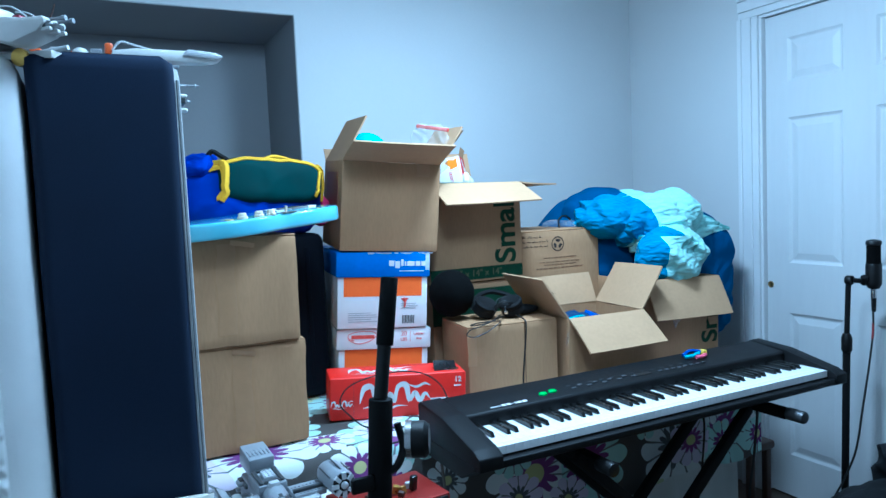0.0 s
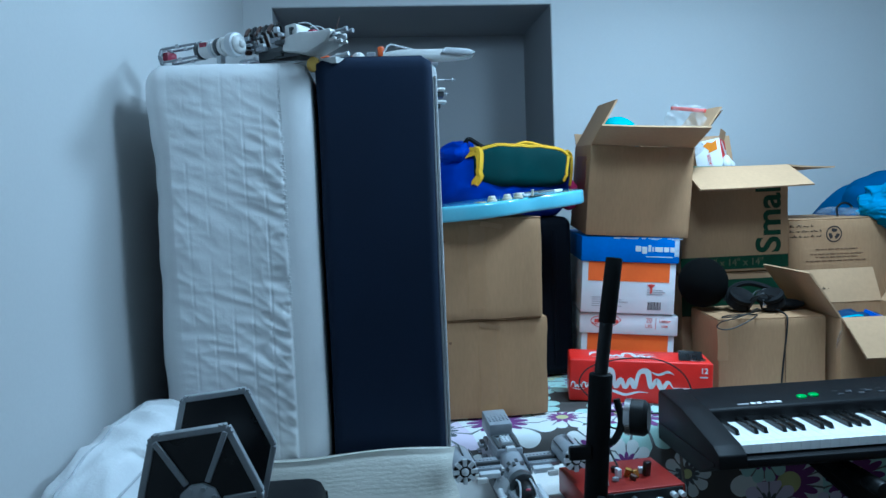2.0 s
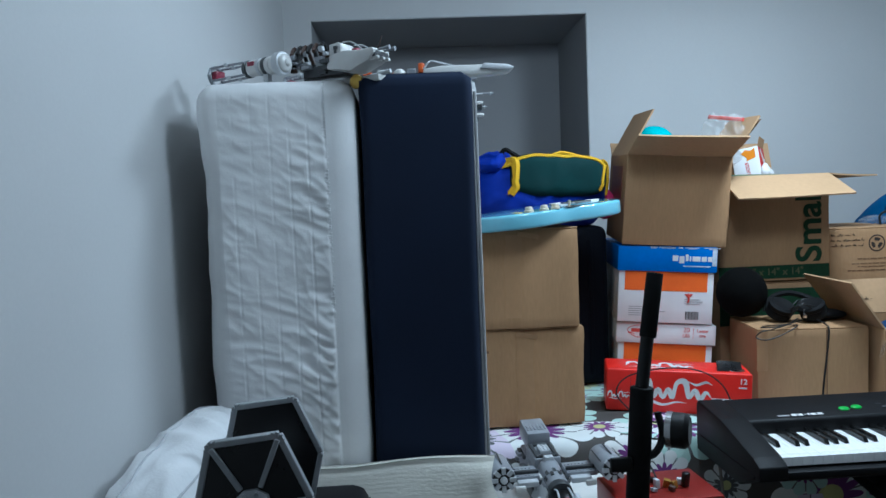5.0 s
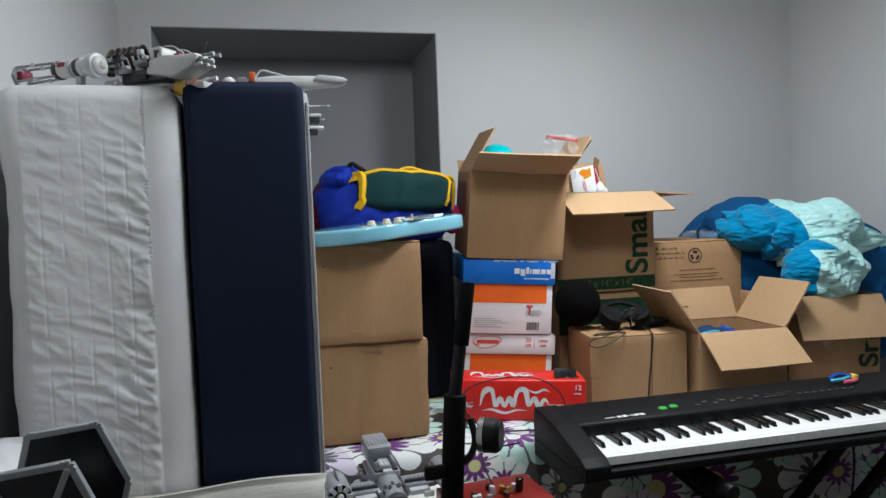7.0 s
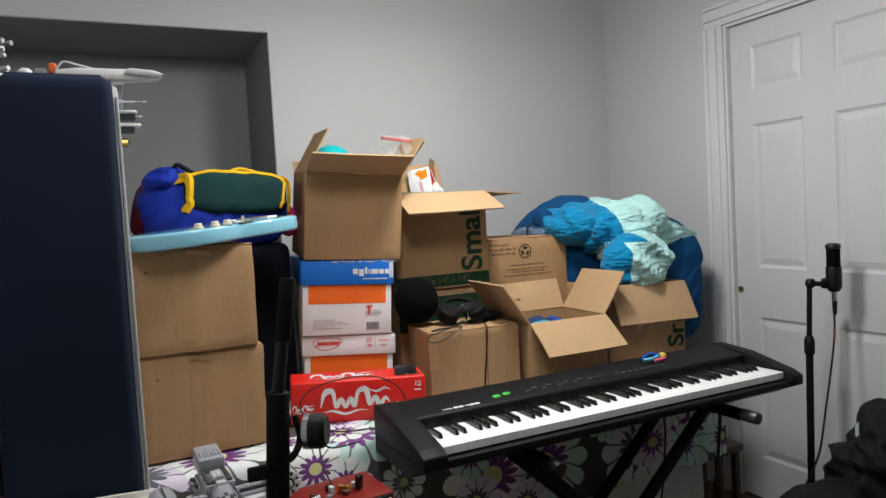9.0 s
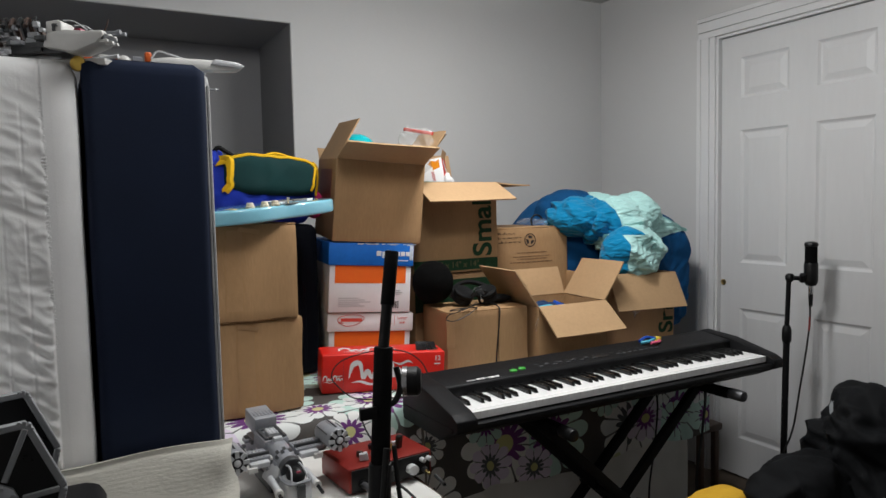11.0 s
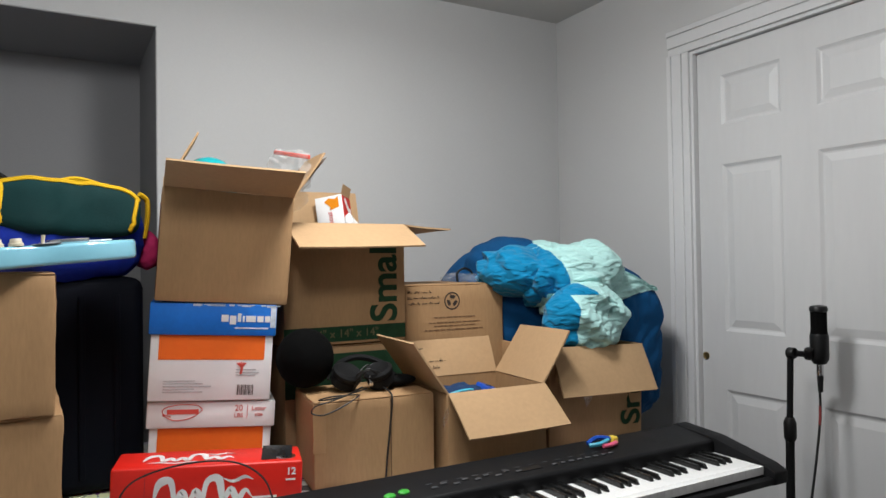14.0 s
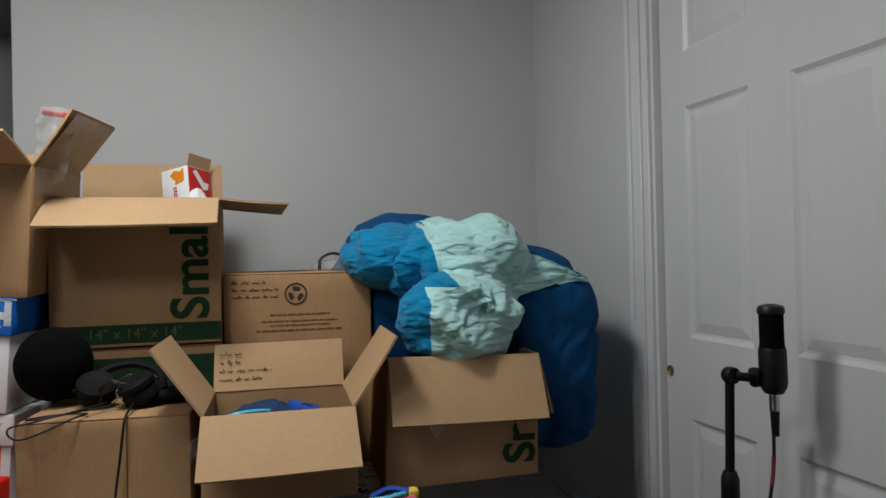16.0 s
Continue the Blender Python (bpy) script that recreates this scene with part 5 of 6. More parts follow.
for a, b in zip(grid, grid[1:]):
    for j in range(5):
        bm.faces.new((a[j], a[j + 1], b[j + 1], b[j]))
bmesh.ops.recalc_face_normals(bm, faces=bm.faces)
bmesh.ops.solidify(bm, geom=bm.faces[:], thickness=0.004)
part("side_drop", bm, table_white, cloth_top, angle=60)

ai = thing("audio_interface", "red metal audio interface with a black front panel", "audio interface", pose(0.438, 1.130, 0.614, 0, 0, 5) @ Matrix.Diagonal((1.18, 1, 1, 1)))
part("case", box(0, 0.2, 0.004, 0.165, 0.004, 0.064, 0.004), red_metal, ai)
part("front_panel", box(0.006, 0.194, 0.0, 0.006, 0.006, 0.060, 0.002), black_plastic, ai, "black front panel")
for x, z, r, mt, ln in ((0.145, 0.03, 0.0125, silver, 0.018), (0.172, 0.047, 0.0058, silver, 0.014), (0.188, 0.047, 0.0058, silver, 0.014), (0.03, 0.024, 0.0105, black_satin, 0.006), (0.075, 0.024, 0.0105, black_satin, 0.006), (0.178, 0.02, 0.007, steel_grey, 0.008), (0.05, 0.046, 0.0055, steel_grey, 0.012), (0.095, 0.046, 0.0055, steel_grey, 0.012)):
    part("knob" if r != 0.0105 else "socket", cyl((x, -ln, z), (x, 0.001, z), r, bev=0.001), mt, ai)
part("plug", cyl((0.03, -0.045, 0.022), (0.03, -0.004, 0.024), 0.007), steel_grey, ai)
part("plug", cyl((0.182, -0.02, 0.012), (0.178, 0.0, 0.02), 0.004), brass, ai)
solo("interface_cable", tube([(0.507, 1.075, 0.634), (0.512, 1.045, 0.628), (0.522, 1.012, 0.612)], 0.0055), cable_white, "white plug sleeve of an audio cable", "cable")
solo("interface_cable", tube([(0.522, 1.012, 0.612), (0.530, 0.990, 0.56), (0.535, 0.98, 0.46), (0.54, 0.97, 0.35), (0.55, 0.95, 0.2)], 0.004), cable_black, "black audio cable hanging from the interface", "cable")
solo("interface_cable", tube([(0.547, 1.10, 0.636), (0.555, 1.05, 0.630), (0.565, 1.01, 0.610), (0.578, 0.988, 0.54), (0.59, 0.975, 0.40), (0.6, 0.95, 0.2)], 0.0036), cable_black, "black and red audio cable hanging from the interface", "cable")
solo("cable_wrap", tube([(0.5585, 1.034, 0.6235), (0.565, 1.010, 0.610), (0.570, 1.000, 0.585)], 0.0048), red_print, "red sleeve on an audio cable", "cable")
solo("interface_cable", tube([(0.659, 1.11, 0.628), (0.664, 1.085, 0.619), (0.662, 1.066, 0.6185)], 0.0048), cable_black, "short black plug in the interface", "plug")
bits = thing("toy_figures", "small metal and black toy parts on the interface", "toy", pose(0.55, 1.20, 0.679))
rnd = random.Random(11)
for i in range(12):
    x, y = rnd.uniform(-0.06, 0.05), rnd.uniform(-0.03, 0.04)
    h = rnd.uniform(0.008, 0.022)
    part("brick", box(-0.007, 0.007, -0.005, 0.005, 0, h, 0.001, pose(x, y, 0, rnd.uniform(-14, 14), rnd.uniform(-14, 14), rnd.uniform(0, 180)), seg=1), rnd.choice([toy_light, toy_light, toy_black, toy_brown, gold_toy, toy_grey]), bits)
part("figure", box(-0.008, 0.008, -0.006, 0.006, 0, 0.034, 0.002, pose(0.055, 0.01, 0, 8, 0, 20)), toy_black, bits, "small black upright figure block")


def studs(bm, x0, x1, y0, y1, z, step=0.008):
    x = x0
    while x < x1:
        y = y0
        while y < y1:
            cyl((x, y, z), (x, y, z + 0.0018), 0.0025, seg=8, bm=bm)
            y += step
        x += step
    return bm


def turbine(ob, x, y, z, r, length, pitch=0.0):
    """A round engine that faces the front, with spokes."""
    m = pose(x, y, z, 90 + pitch, 0, 0)
    engine = part("engine", lathe([(r * 0.8, -length), (r, -length * 0.85), (r, -0.004), (r * 0.92, 0.0), (r * 0.92, 0.004)], m, 20), toy_grey, ob)
    part("engine_face", lathe([(r * 0.86, 0.0), (r * 0.86, 0.006), (r * 0.5, 0.007)], m, 20), toy_black, engine, "dark engine intake")
    for k in range(8):
        part("blade", box(r * 0.45, r * 0.95, -r * 0.15, r * 0.15, 0.004, 0.011, m=m @ pose(0, 0, 0, 0, 0, 45 * k)), toy_light, engine)
    part("hub", lathe([(r * 0.28, 0.004), (r * 0.28, 0.012), (r * 0.15, 0.014)], m, 12), toy_light, engine)


gs = thing("toy_gunship", "grey brick-built toy gunship on the table cloth", "toy", pose(0.314, 1.178, 0.619, 4, 0, 5) @ Matrix.Scale(1.07, 4))
part("hull", prism([(-0.024, 0.02), (0.024, 0.02), (0.034, 0.045), (0.026, 0.078), (-0.026, 0.078), (-0.034, 0.045)], 0.03, 0.24, 0.004), toy_grey, gs)
bm = box(-0.028, 0.028, -0.05, 0.035, 0.006, 0.060, 0.012, seg=4)
for v in bm.verts:
    if v.co.y < -0.03 and v.co.z > 0.04:
        v.co.y += 0.008
part("nose", bm, toy_light, gs)
part("nose_stripe", box(-0.009, 0.009, -0.0515, -0.046, 0.010, 0.054, 0.001), toy_dark, gs, "dark grey front stripe")
bars(gs, [(-0.006, 0.014, 0.005, 0.005), (0.001, 0.014, 0.005, 0.005), (-0.006, 0.0095, 0.012, 0.0015)], white_print, y=-0.0525)
part("nose_lip", tube([(-0.028, 0.02, 0.057), (-0.027, -0.03, 0.057), (-0.018, -0.043, 0.057), (0.018, -0.043, 0.057), (0.027, -0.03, 0.057), (0.028, 0.02, 0.057)], 0.0035, 6), toy_grey, gs)
part("canopy", lump((0, -0.016, 0.064), (0.020, 0.026, 0.019), 1, 0.0, 5, 4), black_plastic, gs, "dark glossy cockpit canopy")
for dx in (-0.0145, 0.0145):
    part("canopy_frame", tube([(dx * 1.25, -0.038, 0.062), (dx, -0.028, 0.078), (dx * 0.9, -0.012, 0.084), (dx, 0.006, 0.080)], 0.0022, 6), toy_light, gs)
part("pilot", box(-0.006, 0.006, -0.036, -0.024, 0.064, 0.079, 0.003), toy_red, gs)
part("collar", cyl((0, 0.004, 0.068), (0, 0.022, 0.070), 0.026, bev=0.002), toy_dark, gs)
part("spine", cyl((0, 0.018, 0.070), (0, 0.10, 0.082), 0.0245, bev=0.003, seg=24), toy_grey, gs)
for k in range(7):
    a = math.radians(-60 + 20 * k)
    part("marking", box(-0.0035, 0.0035, -0.006, 0.006, 0, 0.0012, m=pose(0.0245 * math.sin(a), 0.04 + 0.012 * (k % 2), 0.0745 + 0.0245 * math.cos(a), 8, math.degrees(a), 0)), toy_dark, gs)
part("roof_block", box(-0.030, 0.030, 0.098, 0.175, 0.080, 0.104, 0.004), toy_grey, gs)
for x0, x1, y0, y1 in ((-0.026, -0.017, 0.102, 0.168), (0.017, 0.026, 0.102, 0.168), (-0.017, 0.017, 0.102, 0.110), (-0.017, 0.017, 0.160, 0.168)):
    part("roof_frame", box(x0, x1, y0, y1, 0.104, 0.1095, 0.0015, seg=1), toy_dark, gs)
part("roof_vent", studs(box(-0.012, 0.012, 0.118, 0.150, 0.104, 0.113, 0.002), -0.008, 0.010, 0.122, 0.15, 0.113), toy_light, gs)
part("roof_ramp", prism([(-0.012, 0.094), (0.012, 0.094), (0.010, 0.112), (-0.010, 0.112)], 0.086, 0.100, 0.002), toy_light, gs)
part("tail_block", studs(box(-0.027, 0.027, 0.178, 0.255, 0.078, 0.120, 0.004, pose(0, 0, 0, 4, 0, 0)), -0.02, 0.022, 0.186, 0.245, 0.134), toy_grey, gs)
for s in (-1, 1):
    lo, hi = (lambda a, b: (min(s * a, s * b), max(s * a, s * b))), None
    part("wing", studs(box(*lo(0.03, 0.098), 0.055, 0.105, 0.076, 0.088, 0.002), *lo(0.036, 0.092), 0.06, 0.10, 0.088), toy_grey, gs)
    part("wing_step", box(*lo(0.036, 0.080), 0.040, 0.058, 0.070, 0.082, 0.002), toy_light, gs)
    part("wing_bar", box(*lo(0.03, 0.096), 0.064, 0.072, 0.088, 0.096, 0.002), toy_dark, gs)
    part("wing_vent", box(*lo(0.066, 0.088), 0.034, 0.044, 0.064, 0.076, 0.002), toy_white, gs)
    turbine(gs, s * 0.118, 0.02, 0.106, 0.027, 0.085, -4)
    for k in range(6):
        part("engine_groove", box(-0.0012, 0.0012, 0.03, 0.085, 0.0265, 0.0285, m=pose(s * 0.118, 0.0, 0.106, 0, 60 * k, 0)), toy_dark, gs)
    part("side_gun", cyl((s * 0.043, -0.03, 0.038), (s * 0.040, 0.03, 0.047), 0.008, bev=0.001), toy_light, gs)
    part("gun_collar", cyl((s * 0.0432, -0.036, 0.037), (s * 0.0428, -0.026, 0.0385), 0.0095, bev=0.001), toy_white, gs)
    part("gun_tip", cyl((s * 0.0445, -0.06, 0.030), (s * 0.0435, -0.034, 0.036), 0.004), toy_black, gs)
    part("skid", box(*lo(0.014, 0.034), 0.05, 0.16, 0.0, 0.03, 0.003), toy_dark, gs)
    part("side_slope", prism([(s * 0.026, 0.074), (s * 0.046, 0.034), (s * 0.036, 0.028), (s * 0.024, 0.05)], 0.01, 0.075, 0.002), toy_light, gs)
    rnd = random.Random(40 + s)
    for k in range(14):
        x, y, z = s * rnd.uniform(0.026, 0.042), rnd.uniform(0.05, 0.22), rnd.uniform(0.036, 0.082)
        w, d, h = rnd.uniform(0.003, 0.007), rnd.uniform(0.005, 0.012), rnd.uniform(0.002, 0.005)
        part("brick", box(x - w, x + w, y - d, y + d, z - h, z + h, 0.001, seg=1), rnd.choice((toy_light, toy_grey, toy_dark, toy_grey, toy_white)), gs)

# ---- black cabinet with the hexagonal ship, pillow, knitted blanket ----
cab = thing("speaker_cabinet", "black vinyl cabinet with rounded edges", "cabinet", pose(0, 0, 0))
part("body", box(-0.46, -0.086, 0.46, 0.955, 0.03, 0.843, 0.03, seg=4), black_satin, cab)
part("edge_strip", tube([(-0.089, 0.947, 0.06), (-0.089, 0.947, 0.45), (-0.090, 0.947, 0.81)], 0.005), black_plastic, cab, "glossy black edge strip")
for x in (-0.44, -0.12):
    for y in (0.5, 0.9):
        part("foot", cyl((x, y, 0.0), (x, y, 0.032), 0.02), black_plastic, cab)

fighter = thing("toy_fighter", "grey and black hexagon-winged toy spaceship", "toy", pose(-0.226, 0.730, 0.940, 0, -4.5, 3))
HEX = [(-0.047, 0.094), (0.047, 0.094), (0.078, 0.0), (0.047, -0.094), (-0.047, -0.094), (-0.078, 0.0)]
for y, s in ((-0.088, -1), (0.088, 1)):
    wing = part("wing", prism([(a * 0.97, b * 0.97) for a, b in HEX[::-1]], y - 0.003, y + 0.003), toy_black, fighter, "black hexagonal panel")
    for i in range(6):
        (x0, z0), (x1, z1) = HEX[i], HEX[(i + 1) % 6]
        d = math.degrees(math.atan2(z1 - z0, x1 - x0))
        ln = math.hypot(x1 - x0, z1 - z0)
        part("wing_edge", box(-ln / 2, ln / 2, -0.006, 0.006, -0.0045, 0.0045, 0.0012, pose((x0 + x1) / 2, y, (z0 + z1) / 2, 0, -d, 0), seg=1), toy_mid, wing)
        a = math.degrees(math.atan2(z0, x0))
        r = math.hypot(x0, z0)
        for side in (-1, 1) if s < 0 else (1,):
            part("wing_rib", box(0.03, r - 0.005, -0.0025, 0.0025, -0.0038, 0.0038, 0.001, pose(0, y + side * 0.0055, 0, 0, -a, 0), seg=1), toy_mid, wing)
    part("wing_hub", lathe([(0.027, 0.003), (0.027, 0.010), (0.022, 0.013), (0.010, 0.016)], pose(0, y, 0, 90 if s < 0 else -90, 0, 0), 10), toy_mid, wing)
    part("hub_block", box(-0.006, 0.006, y + s * 0.017 - 0.002, y + s * 0.017 + 0.002, -0.007, 0.007, 0.0015), toy_dark, wing)
    for k in range(8):
        c, sn = math.cos(k * math.pi / 4 + 0.39), math.sin(k * math.pi / 4 + 0.39)
        part("stud", cyl((0.0225 * c, y + s * 0.010, 0.0225 * sn), (0.0225 * c, y + s * 0.0155, 0.0225 * sn), 0.0032, seg=10), toy_mid, wing)
for y in (-0.088, 0.088):
    for i in range(6):
        (x0, z0), (x1, z1) = HEX[i], HEX[(i + 1) % 6]
        for q in (0.04, 0.10, 0.90, 0.96):
            cx, cz = x0 + (x1 - x0) * q, z0 + (z1 - z0) * q
            part("stud", cyl((cx * 1.02, y - 0.004, cz * 1.02), (cx * 1.055, y - 0.004, cz * 1.055), 0.0028, seg=8), toy_mid, fighter)
part("cockpit", lump((0, 0, 0), (0.034, 0.036, 0.034), 1, 0.0, 5, 3), toy_mid, fighter)
part("strut", cyl((0, -0.09, 0), (0, 0.09, 0), 0.013), toy_dark, fighter)

pl = thing("pillow", "white cotton pillow with piped seams leaning on the wall", "pillow")
bm = lump((-0.388, 0.865, 0.735), (0.084, 0.32, 0.24), 6, 0.035, 8, 6, power=3.0)
for line in ([(-0.30, 1.17, 0.90), (-0.32, 1.1, 0.945), (-0.33, 0.98, 0.95), (-0.335, 0.8, 0.945), (-0.335, 0.62, 0.94)], [(-0.40, 1.19, 0.95), (-0.405, 1.1, 0.98), (-0.41, 0.95, 0.985), (-0.41, 0.78, 0.98), (-0.41, 0.62, 0.975)]):
    part("piping", tube(snap(bm, line, 0.0005), 0.002, 6, steps=2), seam_thread, pl, "grey piped seam")
part("case", bm, pillow_white, pl, angle=80)

kn = thing("knitted_blanket", "cream knitted blanket folded against a mattress", "blanket")


def fold(x0, x1, y0, y1, z0, z1, seed, bulge=0.02):
    bm = bmesh.new()
    nx, nz = 40, 120
    front, back = [], []
    for i in range(nx + 1):
        x = x0 + (x1 - x0) * i / nx
        cf, cb = [], []
        for j in range(nz + 1):
            t = j / nz
            sag = 0.004 * math.sin(x * 16 + seed) * t
            z = z0 + (z1 - z0 + sag) * t
            belly = bulge * math.sin(math.pi * min(1, t * 1.05)) ** 0.6 + 0.008 * noise.noise(Vector((x * 7, z * 9, seed))) + 0.00012 * math.sin(z * 820 + 1.2 * noise.noise(Vector((x * 25, z * 30, 0)))) + 0.012 * max(0.0, (x - 0.0) / 0.17) ** 2 * math.sin(z * 55 + seed) - 0.03 * max(0.0, (x - 0.12) / 0.052) ** 2
            cf.append(bm.verts.new((x + 0.006 * max(0.0, (x - 0.1) / 0.05) * math.sin(z * 60 + 0.6), min(y1 - 0.006, y0 - belly) - 0.085 * (1 - t) ** 1.3, z)))
            cb.append(bm.verts.new((x, y1, z - 0.02 * t)))
        front.append(cf)
        back.append(cb)
    for a, b, flip in ((front, None, False), (back, None, True)):
        for i in range(nx):
            for j in range(nz):
                f = (a[i][j], a[i + 1][j], a[i + 1][j + 1], a[i][j + 1])
                bm.faces.new(f[::-1] if flip else f)
    for i in range(nx):
        bm.faces.new((front[i][nz], front[i + 1][nz], back[i + 1][nz], back[i][nz]))
        bm.faces.new((front[i + 1][0], front[i][0], back[i][0], back[i + 1][0]))
    for j in range(nz):
        bm.faces.new((front[0][j + 1], front[0][j], back[0][j], back[0][j + 1]))
        bm.faces.new((front[nx][j], front[nx][j + 1], back[nx][j + 1], back[nx][j]))
    edge = [e for e in bm.edges if len(e.link_faces) == 2 and e.calc_face_angle(0) > 0.9]
    bmesh.ops.bevel(bm, geom=edge, offset=0.012, segments=3, profile=0.5, affect="EDGES", clamp_overlap=True)
    return bm


part("folded_cloth", fold(-0.24, 0.152, 1.035, 1.10, 0.613, 0.840, 1.0, 0.016), knit_cream, kn, angle=80)

# ---- toys on the mattresses ----
yw = thing("toy_starfighter", "long white and grey two-engined toy starfighter", "toy", pose(-0.213, 1.165, 1.615, 0, 0, -33) @ Matrix.Scale(1.06, 4))
for k, (x0, x1, y, z) in enumerate(((-0.205, 0.0, -0.02, 0.026), (-0.17, 0.02, 0.16, 0.026))):
    engine = part("engine", cyl((x0 + 0.105, y, z), (x1 - 0.022, y, z), 0.0155, bev=0.002), toy_white, yw)
    for q, mt in ((0.096, toy_dark), (0.132, toy_light), (0.146, toy_dark), (0.158, toy_white)):
        part("engine_band", cyl((x0 + q, y, z), (x0 + q + 0.008, y, z), 0.0175, bev=0.001), mt, engine)
    part("engine_ring", cyl((x1 - 0.026, y, z), (x1 - 0.010, y, z), 0.0225, bev=0.002), toy_light, engine)
    part("engine_dome", lump((x1 - 0.010, y, z), (0.010, 0.0175, 0.0175), 1, 0, 5, 4), toy_white, engine)
    part("dome_tip", lump((x1 - 0.002, y, z), (0.006, 0.008, 0.008), 1, 0, 5, 3), toy_white, engine)
    part("mark", box(x0 + 0.112, x0 + 0.128, y - 0.0165, y - 0.012, z + 0.002, z + 0.010), toy_red, engine)
    for a in range(8):
        t0, t1 = a * math.pi / 4, (a + 1) * math.pi / 4
        part("exhaust_ring", cyl((x0 + 0.006, y + 0.019 * math.cos(t0), z - 0.003 + 0.019 * math.sin(t0)), (x0 + 0.006, y + 0.019 * math.cos(t1), z - 0.003 + 0.019 * math.sin(t1)), 0.004, seg=8), toy_grey, engine)
    part("exhaust_core", box(x0 + 0.004, x0 + 0.020, y - 0.012, y + 0.012, z - 0.010, z + 0.007, 0.003), toy_red, engine)
    for a in range(4):
        c, s = math.cos(a * math.pi / 2 + 0.78) * 0.0185, math.sin(a * math.pi / 2 + 0.78) * 0.0185
        part("rail", cyl((x0 + 0.008, y + c, z + s), (x0 + 0.102, y + c * 0.9, z + s * 0.9), 0.0025, seg=8), toy_grey, engine)
        part("rail_knuckle", box(x0 + 0.04 + 0.006 * a, x0 + 0.05 + 0.006 * a, y + c - 0.0038, y + c + 0.0038, z + s - 0.0038, z + s + 0.0038, 0.001, seg=1), toy_light, engine)
    part("pylon", box(x1 - 0.05, x1 - 0.012, min(y, 0.05), max(y, 0.05), z - 0.004, z + 0.006, 0.002), toy_dark, yw)
part("rest_block", box(-0.062, -0.05, -0.026, -0.014, -0.004, 0.012, 0.001), toy_light, yw)
bm = box(0.0, 0.10, 0.02, 0.085, -0.002, 0.020, 0.003)
part("body", bm, toy_dark, yw, "dark mechanical body")
rnd = random.Random(17)
for k in range(44):
    x, y, z = rnd.uniform(-0.03, 0.10), rnd.uniform(-0.004, 0.07), rnd.uniform(0.002, 0.046)
    w, d, h = rnd.uniform(0.003, 0.010), rnd.uniform(0.003, 0.007), rnd.uniform(0.002, 0.005)
    part("brick", box(x - w, x + w, y - d, y + d, z - h, z + h, 0.0008, seg=1), rnd.choice((toy_dark, toy_dark, toy_grey, toy_black, toy_light, toy_brown)), yw)
for k in range(6):
    x = -0.035 + 0.014 * k
    part("pipe", tube([(x, 0.06, 0.035), (x + 0.006, 0.04, 0.058 + 0.004 * (k % 2)), (x + 0.016, 0.02, 0.060), (x + 0.022, 0.004, 0.044)], 0.004, 6), (toy_brown, toy_black)[k % 2], yw)
bm = prism([(0.072, 0.006), (0.130, -0.004), (0.172, 0.010), (0.186, 0.024), (0.184, 0.033), (0.15, 0.032), (0.115, 0.036), (0.08, 0.030)], 0.002, 0.056, 0.005)
part("cockpit_hull", bm, toy_white, yw)
part("rear_block", prism([(0.078, 0.030), (0.106, 0.032), (0.106, 0.050), (0.101, 0.054), (0.078, 0.052)], 0.008, 0.05, 0.002), toy_white, yw)
part("rear_slot", box(0.090, 0.096, 0.0068, 0.0085, 0.034, 0.044), toy_dark, yw)
for y in (0.012, 0.046):
    part("canopy_frame", tube([(0.108, y, 0.053), (0.13, y, 0.050), (0.152, y, 0.035)], 0.0013, 5), toy_light, yw)
part("pilot", box(0.122, 0.136, 0.018, 0.036, 0.030, 0.041, 0.003), toy_red, yw)
part("front_vent", box(0.164, 0.185, 0.006, 0.052, 0.016, 0.030, 0.003), toy_dark, yw)
for y in (0.012, 0.03, 0.046):
    part("front_lip", box(0.168, 0.190, y - 0.004, y + 0.004, 0.012, 0.018, 0.002), toy_white, yw)
for y in (0.02, 0.038):
    part("nose_gun", cyl((0.178, y, 0.030), (0.205, y, 0.031), 0.0025), toy_grey, yw)
    part("gun_tip", cyl((0.203, y, 0.031), (0.209, y, 0.031), 0.004), toy_grey, yw)
part("antenna", tube([(0.150, 0.055, 0.034), (0.162, 0.055, 0.048), (0.168, 0.055, 0.064)], 0.0012, 5), toy_brown, yw)
part("lower_cannon", cyl((0.10, 0.07, -0.008), (0.175, 0.07, 0.0), 0.004), toy_light, yw)
part("lower_wing", box(0.06, 0.16, 0.05, 0.09, -0.018, -0.006, 0.002), toy_white, yw)
part("lower_disc", cyl((0.11, 0.044, -0.016), (0.11, 0.052, -0.016), 0.014), gold_toy, yw)

xw = thing("toy_starfighter", "white and orange toy starfighter lying on a mattress", "toy", pose(0.03, 1.27, 1.612, 0, 0, 0))
bm = prism([(0.02, 0.0), (0.165, 0.002), (0.205, 0.006), (0.214, 0.014), (0.205, 0.020), (0.16, 0.024), (0.06, 0.024), (0.02, 0.018)], -0.075, -0.04, 0.006)
part("fuselage", bm, toy_white, xw)
part("nose_plate", prism([(0.14, 0.014), (0.205, 0.008), (0.216, 0.015), (0.20, 0.022), (0.15, 0.026)], -0.08, -0.035, 0.004), toy_light, xw)
part("wing", box(-0.12, 0.11, -0.05, 0.06, 0.004, 0.012, 0.002), toy_orange, xw, "orange wing plate")
